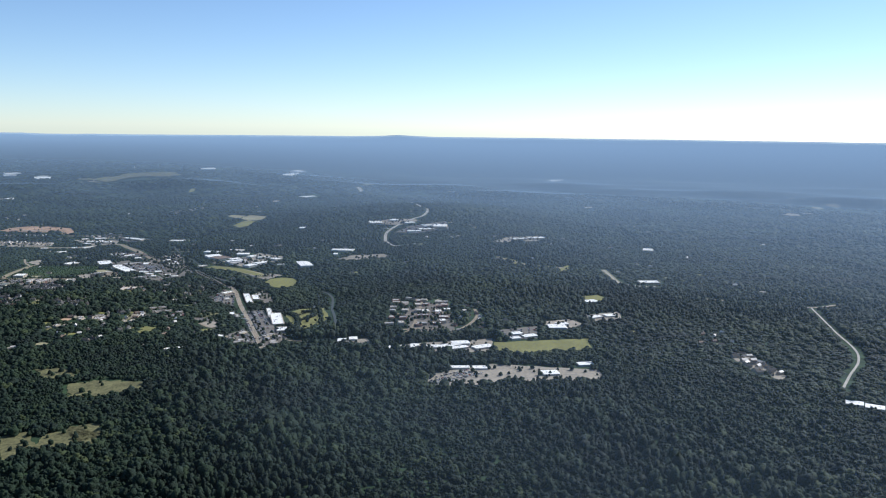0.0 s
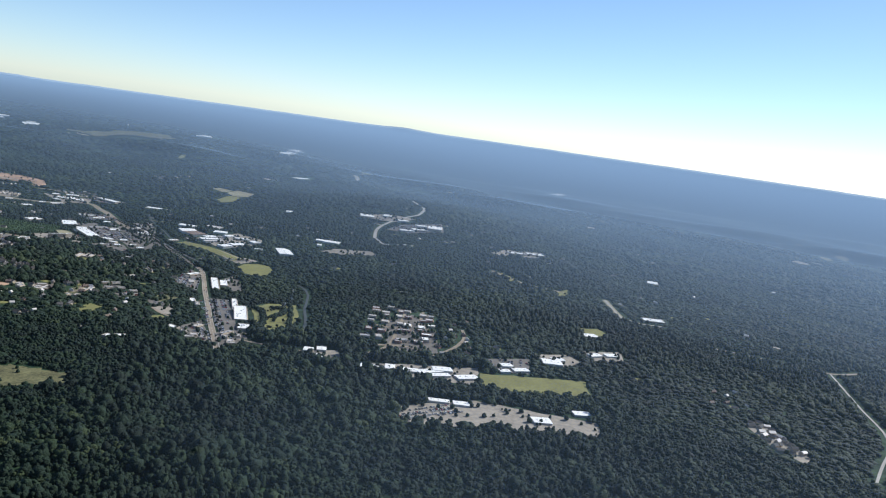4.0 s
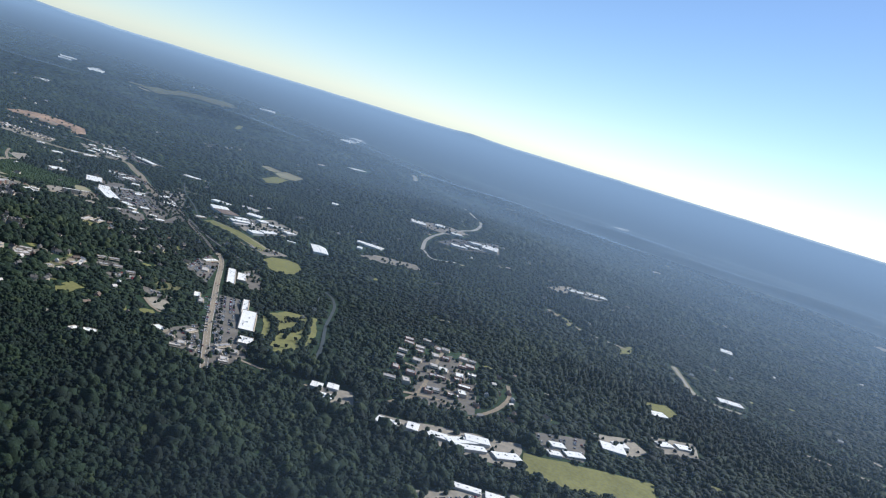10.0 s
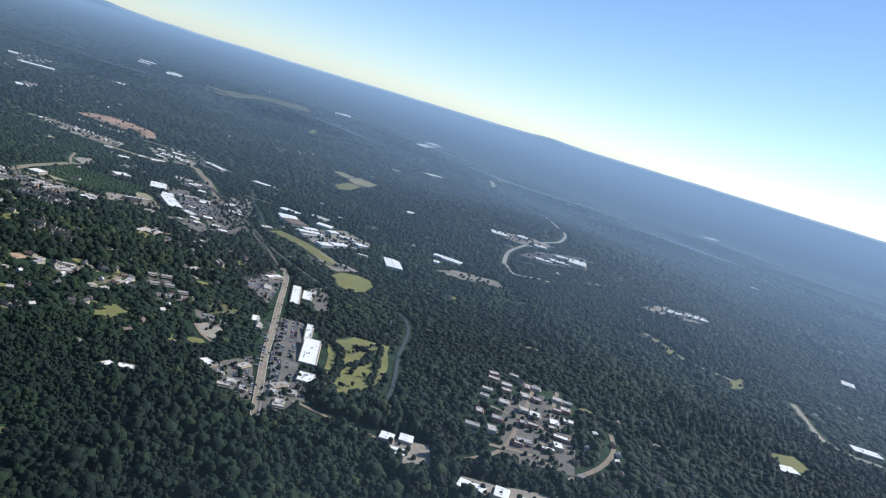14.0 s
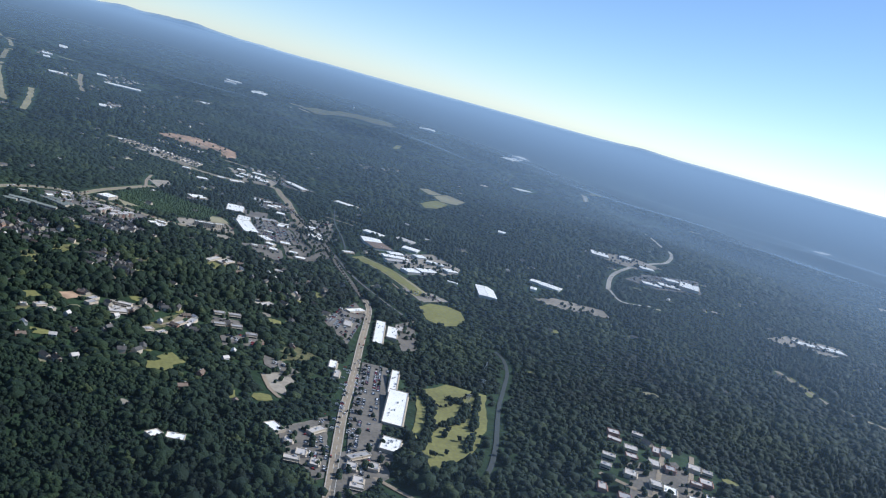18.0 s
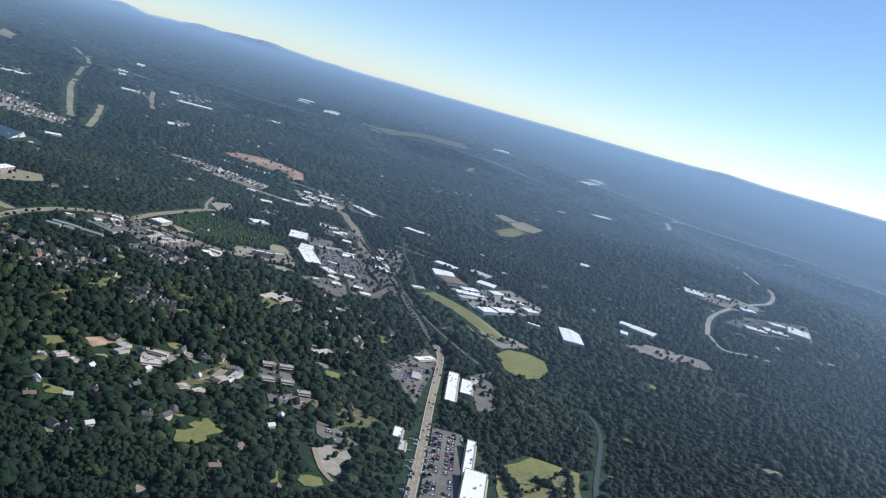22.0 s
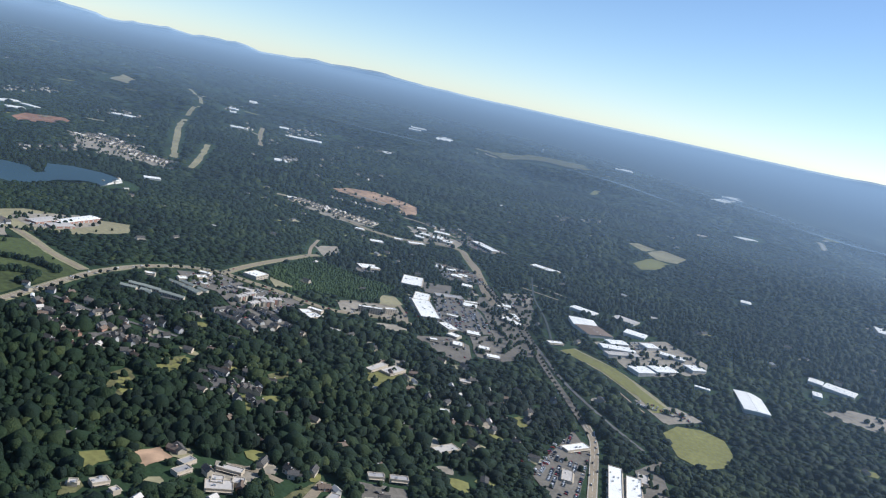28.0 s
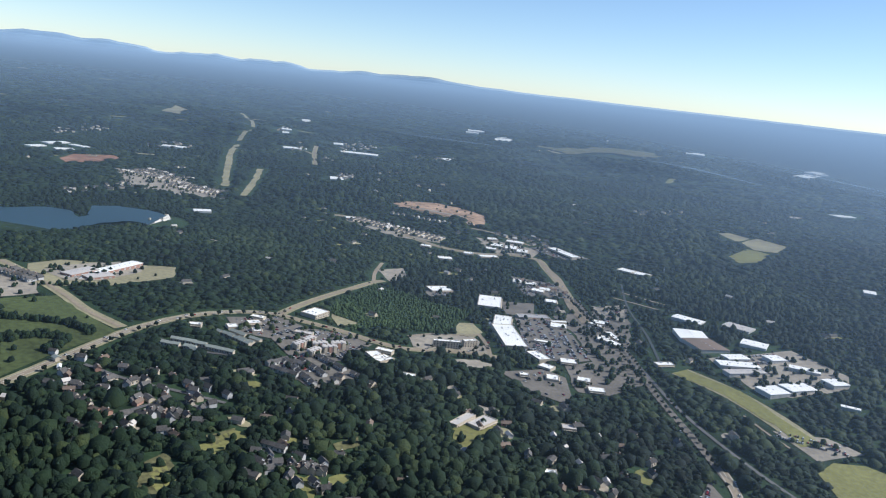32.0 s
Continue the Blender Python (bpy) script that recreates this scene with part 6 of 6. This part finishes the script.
traffic([(-683, 1035), (-690, 1060), (-700, 1092), (-714, 1137), (-719, 1164), (-721, 1199), (-715, 1233), (-706, 1253), (-692, 1268)], 10, 5.5, 902)
traffic([(-692, 1268), (-668, 1272), (-649, 1277), (-628, 1280), (-606, 1281), (-580, 1289), (-559, 1313), (-543, 1329), (-526, 1335)], 10, 5.5, 903)
traffic([(-1014, 1687), (-978, 1708), (-908, 1710), (-851, 1696), (-803, 1694), (-760, 1709), (-730, 1739), (-696, 1746), (-663, 1707), (-617, 1648), (-573, 1581)], 14, 6, 904)
traffic([(-116, 1625), (-119, 1706), (-102, 1779), (-70, 1853), (-44, 1918), (-41, 2098), (-68, 2451), (-115, 2635), (-162, 2756)], 12, 9, 905)
traffic([(-692, 1268), (-702, 1296), (-716, 1341), (-732, 1399), (-748, 1466), (-747, 1484)], 3, 4.5, 906)
finish_lot_cars()

# ---- dam, towers, trees ----
def dam(ax, ay, bx, by):
    """A concrete dam with a sloping face, a stepped spillway and a control house."""
    L = math.hypot(bx - ax, by - ay)
    t = thing("dam", (ax + bx) / 2, (ay + by) / 2, math.degrees(math.atan2(by - ay, bx - ax)), "pale concrete dam holding back the reservoir", "dam", sink=3)
    clear_spot((ax + bx) / 2, (ay + by) / 2, L * 0.6)
    bm = bmesh.new()
    v = [bm.verts.new((s * L / 2, y, z)) for s in (-1, 1) for y, z in ((2, -6), (2, 7), (0, 7), (-9, -6))]
    for k in range(4):
        bm.faces.new((v[k], v[(k + 1) % 4], v[4 + (k + 1) % 4], v[4 + k]))
    bm.faces.new(v[:4]), bm.faces.new(v[4:])
    bmesh.ops.recalc_face_normals(bm, faces=bm.faces)
    part("wall", bm, CONCRETE, t)
    part("crest_road", boxed(-L / 2, L / 2, -0.4, 2.6, 7, 7.4), PALE_ROAD, t)
    for k in range(5):
        part("spillway_step", boxed(L * 0.12, L * 0.42, -4 - k * 1.8, -1.5 - k * 1.8, -6, 5 - k * 2.2), CONCRETE, t)
    part("control_house", boxed(-L * 0.3, -L * 0.3 + 3, 0.2, 2.4, 7.4, 10), BEIGE_WALL, t)


def water_tower(x, y, h):
    t = thing("water_tower", x, y, 0, "white water tower standing over distant woods", "water tower")
    bm = bmesh.new()
    bmesh.ops.create_cone(bm, segments=12, radius1=1.6, radius2=1.1, depth=h, cap_ends=True, matrix=pose(0, 0, h / 2))
    part("stem", bm, WHITE_WALL, t, smooth=True)
    bm = bmesh.new()
    bmesh.ops.create_uvsphere(bm, u_segments=16, v_segments=10, radius=5.0, matrix=Matrix.Translation((0, 0, h + 2)) @ Matrix.Diagonal((1, 1, 0.75, 1)))
    part("tank", bm, WHITE_WALL, t, smooth=True)


def pylon(x, y, h, rot):
    t = thing("power_pylon", x, y, rot, "grey lattice power pylon among trees", "pylon", "power pylons")
    for sx in (-1, 1):
        for sy in (-1, 1):
            bm = bmesh.new()
            a, b = Vector((sx * 1.2, sy * 1.2, 0)), Vector((sx * 0.25, sy * 0.25, h))
            bmesh.ops.create_cone(bm, segments=5, radius1=0.12, radius2=0.08, depth=(b - a).length, cap_ends=True, matrix=look((a + b) / 2, b))
            part("leg", bm, METAL, t)
    for z in (h * 0.7, h * 0.85, h):
        part("cross_arm", boxed(-2.6, 2.6, -0.12, 0.12, z - 0.12, z + 0.12), METAL, t)


def make_tree(label, height, spread, mat, seed):
    """A tree with a tapered trunk, limbs and a crown of many leafy clumps."""
    rng = random.Random(seed)
    t = new("tree")
    tagged(t, label, "tree", "roadside and yard trees")
    bm = bmesh.new()
    bmesh.ops.create_cone(bm, segments=6, radius1=height * 0.04, radius2=height * 0.015, depth=height * 0.6, cap_ends=True, matrix=pose(0, 0, height * 0.3))
    for k in range(4):
        a = k * 1.6 + rng.random()
        p, q = Vector((0, 0, height * (0.3 + 0.06 * k))), Vector((math.cos(a) * spread * 0.55, math.sin(a) * spread * 0.55, height * (0.52 + 0.07 * k)))
        bmesh.ops.create_cone(bm, segments=4, radius1=height * 0.012, radius2=height * 0.005, depth=(q - p).length, cap_ends=False, matrix=look((p + q) / 2, q))
    part("trunk", bm, BARK, t)
    bm = bmesh.new()
    for k in range(16):
        a, r, z = rng.uniform(0, 6.28), spread * rng.uniform(0.1, 0.75), rng.uniform(0.42, 0.92)
        r *= 1.15 - abs(z - 0.6)
        m = Matrix.Translation((math.cos(a) * r, math.sin(a) * r, height * z)) @ Matrix.Diagonal((rng.uniform(0.7, 1.2), rng.uniform(0.7, 1.2), rng.uniform(0.6, 1.0), 1)) @ pose(0, 0, 0, rng.uniform(0, 90), rng.uniform(0, 90), 0)
        bmesh.ops.create_icosphere(bm, subdivisions=1, radius=spread * rng.uniform(0.28, 0.42), matrix=m)
    for v in bm.verts:
        v.co += noise.noise_vector(v.co * 1.7) * spread * 0.16
    part("crown", bm, mat, t)
    return t


TREES = [make_tree("broad leafy tree with dark green crown", 4.6, 2.3, LEAVES, 1), make_tree("young round street tree", 3.0, 1.5, LEAVES, 2), make_tree("tall narrow dark pine", 5.4, 1.5, PINE, 3)]
for k, t in enumerate(TREES):
    t.matrix_world = pose(-205 + 9 * k, 1040 + 12 * k, gz(-205 + 9 * k, 1040 + 12 * k), 0, 0, 40 * k)


def tree_line(pts, step, offset, kind, seed, scale=1.0):
    """Trees along a road, at a distance from its middle."""
    rng = random.Random(seed)
    for q, r in zip(spline(pts, step), spline(pts, step)[1:]):
        if (r - q).length < 0.5 or rng.random() < 0.12:
            continue
        n = Vector((-(r - q).y, (r - q).x)).normalized()
        p = q + n * (offset + rng.uniform(-0.5, 0.5))
        copy_thing(TREES[rng.choice(kind)], pose(p.x, p.y, gz(p.x, p.y), 0, 0, rng.uniform(0, 360)))


def hedge(pts, width, step, seed):
    """A band of trees across open ground."""
    rng = random.Random(seed)
    for q in spline(pts, step):
        for _ in range(max(1, int(width / 2.2))):
            ISLANDS.append((q.x + rng.uniform(-width, width) / 2, q.y + rng.uniform(-width, width) / 2))


def apartment(x, y, rot, w, d, h):
    """A four-storey apartment house with bays, balconies, windows and hipped towers."""
    clear_spot(x, y, w * 0.7)
    t = thing("apartment_house", x, y, rot, "four-storey tan apartment house with pale gabled bays", "apartment house", "apartment houses by the road")
    part("wall", boxed(-w / 2, w / 2, -d / 2, d / 2, -3, h), BEIGE_WALL, t)
    bm = bmesh.new()
    gable(bm, w, d, h, 0.9)
    part("roof", bm, TAN_ROOF, t)
    for k in (-1, 0, 1):
        bx = k * w * 0.33
        bay = part("bay", boxed(bx - w * 0.1, bx + w * 0.1, -d / 2 - 0.7, d / 2 + 0.7, -3, h + 0.4), BEIGE_WALL if k else BRICK_WALL, t)
        part("bay_roof", boxed(bx - w * 0.11, bx + w * 0.11, -d / 2 - 0.8, d / 2 + 0.8, h + 0.4, h + 0.7), TAN_ROOF, bay)
    for s in range(4):
        for k in range(6):
            wx = -w / 2 + w * (k + 0.5) / 6
            for side in (-1, 1):
                part("window", boxed(wx - 0.28, wx + 0.28, side * (d / 2 + 0.02) - 0.06, side * (d / 2 + 0.02) + 0.06, h * (s + 0.3) / 4, h * (s + 0.75) / 4), GLASS, t)


def dirt_tracks(poly, n, mats, seed):
    """Graded terraces and wheel tracks on a building site."""
    rng = random.Random(seed)
    (ax, ay), (bx, by) = poly
    for k in range(n):
        f, g = rng.uniform(0, 0.25), rng.uniform(0.75, 1.0)
        off = rng.uniform(-1, 1)
        nx, ny = -(by - ay), bx - ax
        pts = [(ax + (bx - ax) * u + nx * (off * 0.10 + rng.uniform(-0.01, 0.01)), ay + (by - ay) * u + ny * (off * 0.10 + rng.uniform(-0.01, 0.01))) for u in (f, (f + g) / 2, g)]
        tagged(part("graded_terrace", ribbon(spline(pts, 8.0), rng.uniform(1.5, 5), 0.55 + 0.05 * k), rng.choice(mats)), "graded bare earth terrace on the building site", "terrace", kind="structure")


dam(-1036, 1403, -1066, 1460)
apartment(-624, 1217, 95, 10.5, 4.6, 4.8)
apartment(-627, 1231, 95, 10.5, 4.6, 4.8)
apartment(-616, 1230, 60, 10.5, 4.6, 4.8)
apartment(-607, 1230, 60, 10.5, 4.6, 4.8)
apartment(-609, 1242, 60, 10.5, 4.6, 4.8)
apartment(-608, 1215, 95, 10.5, 4.6, 4.8)
hedge([(-786, 1093), (-770, 1108), (-748, 1119), (-725, 1123)], 7.0, 2.2, 61)
hedge([(-748, 1072), (-740, 1090), (-726, 1101), (-711, 1083)], 9.0, 2.2, 62)
hedge([(-844, 1153), (-826, 1180), (-816, 1203)], 4.0, 2.5, 63)
hedge([(-209, 1072), (-191, 1036), (-177, 984), (-172, 953)], 5.0, 2.0, 64)
hedge([(-174, 1005), (-166, 1025), (-171, 1067), (-185, 1073)], 5.0, 2.0, 65)
hedge([(-172, 1112), (-153, 1012), (-148, 974)], 4.0, 2.5, 66)
dirt_tracks([(-993, 1847), (-858, 1875)], 9, [PALE_GROUND, RED_CLAY, ORANGE_DIRT, ROUGH_GRASS], 67)
dirt_tracks([(-1520, 1611), (-1501, 1701)], 5, [PALE_GROUND, RED_CLAY, ORANGE_DIRT], 68)
water_tower(-1553, 4121, 12.0)
pylon(-175, 1140, 9.0, 22)
pylon(-172, 1074, 9.0, 55)
pylon(-185, 1203, 9.0, 85)
pylon(-530, 1725, 9.0, 20)
pylon(-544, 1793, 9.0, 125)
pylon(-565, 1912, 9.0, 120)
tree_line([(-692, 1268), (-668, 1272), (-649, 1277), (-628, 1280), (-606, 1281), (-580, 1289), (-559, 1313), (-543, 1329), (-526, 1335)], 9.0, 6.5, [1, 0], 1)
tree_line([(-692, 1268), (-668, 1272), (-649, 1277), (-628, 1280), (-606, 1281), (-580, 1289), (-559, 1313), (-543, 1329), (-526, 1335)], 8.0, -6.5, [1], 2)
tree_line([(-338, 1257), (-366, 1302), (-410, 1364), (-454, 1431), (-500, 1491), (-547, 1555), (-578, 1597)], 7.0, 7.0, [0, 1, 2], 3)
tree_line([(-338, 1257), (-366, 1302), (-410, 1364), (-454, 1431), (-500, 1491), (-547, 1555), (-578, 1597)], 7.0, -7.0, [0, 1], 4)
tree_line([(-338, 1257), (-366, 1302), (-410, 1364), (-454, 1431), (-500, 1491), (-547, 1555), (-578, 1597)], 8.0, 0.0, [1], 7)
tree_line([(-192, 857), (-211, 910), (-233, 973), (-256, 1047), (-287, 1142), (-310, 1215), (-324, 1255), (-341, 1286)], 12.0, -7.5, [1], 5)
tree_line([(-683, 1035), (-690, 1060), (-700, 1092), (-714, 1137), (-719, 1164), (-721, 1199), (-715, 1233), (-706, 1253), (-692, 1268)], 9.0, -6.5, [1, 0], 6)
tree_line([(-201, 1057), (-185, 1044), (-180, 1074), (-174, 1118)], 5.0, 0.0, [0, 1], 20)
tree_line([(-180, 998), (-169, 994), (-165, 1027)], 5.0, 0.0, [0, 1], 21)
tree_line([(-177, 965), (-162, 950), (-156, 966)], 5.0, 0.0, [0, 1], 22)
tree_line([(-157, 987), (-147, 987)], 5.0, 0.0, [0, 1], 23)

# ---- woods ----
ZONE = [(-700, 560), (-330, 430), (-110, 330), (140, 330), (420, 520), (1600, 2000), (1600, 4000), (-3000, 4000), (-3000, 1900), (-1500, 1150), (-900, 950)]


def dome_mesh(name, pts, rad, high, tone, mat, rng, sides=5):
    """Many uneven crowns in one mesh: each a crooked dome of two rings and a tip. tone: lighter or darker foliage, tree by tree."""
    n = len(pts)
    ang = np.linspace(0, 2 * np.pi, sides, endpoint=False)[None] + rng.uniform(0, 6.28, (n, 1))
    v = np.zeros((n, 2 * sides + 1, 3), np.float32)
    for ring, (rr, hh) in enumerate(((1.0, 0.10), (0.80, 0.68))):
        r = rad[:, None] * rr * rng.uniform(0.65, 1.25, (n, sides))
        a = ang + ring * np.pi / sides
        v[:, ring * sides:(ring + 1) * sides, 0] = np.cos(a) * r
        v[:, ring * sides:(ring + 1) * sides, 1] = np.sin(a) * r
        v[:, ring * sides:(ring + 1) * sides, 2] = high[:, None] * hh * rng.uniform(0.7, 1.25, (n, sides))
    v[:, -1, 0], v[:, -1, 1] = rad * rng.uniform(-0.25, 0.25, n), rad * rng.uniform(-0.25, 0.25, n)
    v[:, -1, 2] = high * rng.uniform(0.9, 1.02, n)
    v = (v + pts[:, None, :]).reshape(-1, 3)
    v = np.stack(drawn(v[:, 0], v[:, 1], v[:, 2]), -1)
    k = np.arange(sides)
    kn = (k + 1) % sides
    f = np.concatenate([np.stack([k, kn, sides + k], -1), np.stack([kn, sides + kn, sides + k], -1), np.stack([sides + k, sides + kn, np.full(sides, 2 * sides)], -1)])
    faces = (np.arange(n)[:, None, None] * (2 * sides + 1) + f[None]).reshape(-1, 3)
    ob = raw_mesh(name, v, faces, mat)
    shade = ob.data.attributes.new("tone", "FLOAT", "POINT")
    shade.data.foreach_set("value", np.repeat(tone, 2 * sides + 1).astype(np.float32))
    return ob


def field(x, y, scale, seed):
    """Smooth patchiness between 0 and 1."""
    r = np.random.RandomState(seed)
    s = np.zeros(len(x))
    for _ in range(7):
        a, f, p = r.uniform(0, 6.28), r.uniform(0.6, 1.6) / scale, r.uniform(0, 6.28)
        s += np.sin((x * np.cos(a) + y * np.sin(a)) * f + p)
    return 0.5 + 0.5 * np.tanh(s * 0.5)


def grow(spacing, near, far, seed, outside=False):
    """Places for trees on a jittered lattice between two distances from the flight's middle, outside the clearings."""
    rng = np.random.RandomState(seed)
    xs, ys = np.arange(-1200 if outside else -3000, 900 if outside else 1600, spacing), np.arange(-500 if outside else 330, 1500 if outside else 4000, spacing)
    X, Y = np.meshgrid(xs, ys)
    X, Y = (X + rng.uniform(-0.48, 0.48, X.shape) * spacing).ravel(), (Y + rng.uniform(-0.48, 0.48, Y.shape) * spacing).ravel()
    d = np.hypot(X - CENTRE[0], Y - CENTRE[1] + 100)
    keep = (d >= near) & (d < far) & (inside(ZONE, X, Y) != outside)
    ix, iy = ((X - MX) / CELL).astype(int), ((Y - MY) / CELL).astype(int)
    X, Y, ix, iy = X[keep], Y[keep], ix[keep], iy[keep]
    free = ~mask[iy.clip(0, mask.shape[0] - 1), ix.clip(0, mask.shape[1] - 1)]
    if spacing > 4:
        for ox, oy in ((1, 0), (-1, 0), (0, 1), (0, -1)):
            k = max(1, int(spacing * 0.35 / CELL + 0.5))
            free &= ~mask[(iy + oy * k).clip(0, mask.shape[0] - 1), (ix + ox * k).clip(0, mask.shape[1] - 1)]
    free &= rng.uniform(0, 1, len(X)) > 0.07
    return X[free], Y[free], rng


YOUNG = [(-688, 1319), (-712, 1367), (-737, 1455), (-675, 1444), (-641, 1442), (-614, 1445), (-600, 1392), (-586, 1363), (-607, 1335), (-631, 1313), (-634, 1287), (-652, 1299)]        # a block of young planted pines


def plant(spacing, near, far, seed, lumps, size, stretch, outside=False, young=False):
    """Woods between two distances: each tree a broad crown with smaller leafy masses on it."""
    X, Y, rng = grow(spacing, near, far, seed, outside)
    block = inside(YOUNG, X, Y) == young
    X, Y = X[block], Y[block]
    kind = field(X, Y, 90.0, 5) + rng.uniform(-0.3, 0.3, len(X)) > 0.72          # stands of pine
    if young:
        kind[:] = True
    tall = (0.5 + 0.7 * field(X, Y, 60.0, 9)) * (0.7 + 0.6 * field(X, Y, 17.0, 3))
    for name, pick, mat, slim, label in (("broadleaf_woods", ~kind, LEAVES, 1.0, "dense dark green broadleaf woods in late summer"), ("pine_woods", kind, YOUNG_PINE if young else PINE, 0.7, "low block of young light green pines" if young else "dense stand of dark green pines")):
        x, y, t = X[pick], Y[pick], tall[pick]
        n = len(x)
        if not n:
            continue
        z = ground_z(x, y) + rng.uniform(-0.12, 0.12, n) * size
        s = np.exp(rng.normal(-0.04, 0.30, n).clip(-0.75, 0.6)) * size
        shade = rng.uniform(0, 0.65, n) + 0.4 * (rng.uniform(0, 1, n) > 0.93)
        P, R, H, T = [np.stack([x, y, z], -1)], [s * slim * 0.6], [s * t * stretch * (1.25 if slim < 1 else 1.0)], [shade]
        turn = rng.uniform(0, 6.28, n)
        for c in range(lumps):
            ring = c % 3 == 2
            a, r = turn + c * 2.4 + rng.uniform(-0.4, 0.4, n), R[0] * rng.uniform(0.1, 0.4, n) if ring else R[0] * rng.uniform(0.5, 0.95, n)
            P.append(np.stack([x + np.cos(a) * r, y + np.sin(a) * r, z + H[0] * (rng.uniform(0.62, 0.85, n) if ring else rng.uniform(0.2, 0.62, n))], -1))
            R.append(R[0] * rng.uniform(0.3, 0.52, n))
            H.append(R[0] * rng.uniform(0.35, 0.6, n))
            T.append(shade)
        ob = dome_mesh(name, np.concatenate(P), np.concatenate(R), np.concatenate(H), np.concatenate(T), mat, rng, 4 if lumps or near > 1000 else 5)
        tagged(ob, label, "woods", kind="stuff")


# single trees standing on lots and lawns
ib = [(x, y) for x, y in ISLANDS]
ix_, iy_ = np.array([p[0] for p in ib]), np.array([p[1] for p in ib])
irng = np.random.RandomState(77)
isz = irng.uniform(1.7, 4.6, len(ib))
io = dome_mesh("lot_trees", np.stack([ix_, iy_, ground_z(ix_, iy_) + 0.5], -1), isz * 0.6, isz * 1.1, irng.uniform(0.1, 0.7, len(ib)), LEAVES, irng)
tagged(io, "small round trees planted on lots and lawns", "trees", kind="stuff")

def far_woods(count, seed):
    """The woods of the far country: broad low masses of crowns out to the hills."""
    rng = np.random.RandomState(seed)
    r, a = 3450 * 3.6 ** rng.uniform(0, 1, count), np.radians(rng.uniform(-50, 85, count))
    x, y = CENTRE[0] - r * np.sin(a), CENTRE[1] + r * np.cos(a)
    stand = field(x, y, 420.0, 8)
    s = (r / 3450) ** 0.8 * rng.uniform(14, 34, count)
    ob = dome_mesh("far_woods", np.stack([x, y, ground_z(x, y) - 1.0], -1), s, s * rng.uniform(0.16, 0.3, count) * (0.5 + stand), rng.uniform(0, 0.3, count) + 0.35 * stand, LEAVES, rng, 4)
    tagged(ob, "distant dark woods rolling to the hills", "woods", kind="stuff")


plant(2.6, 0, 2000, 10, 0, 2.8, 1.0, young=True)
plant(4.8, 0, 640, 11, 5, 6.1, 0.9)
plant(4.5, 640, 1050, 12, 1, 5.9, 0.74)
plant(4.8, 1050, 1600, 13, 0, 6.0, 0.6)
plant(8.5, 1600, 2500, 14, 0, 10.0, 0.42)
plant(16.0, 2500, 3500, 15, 0, 20.0, 0.22)
plant(13.0, 0, 1000, 16, 0, 14.0, 0.5, True)
far_woods(22000, 17)
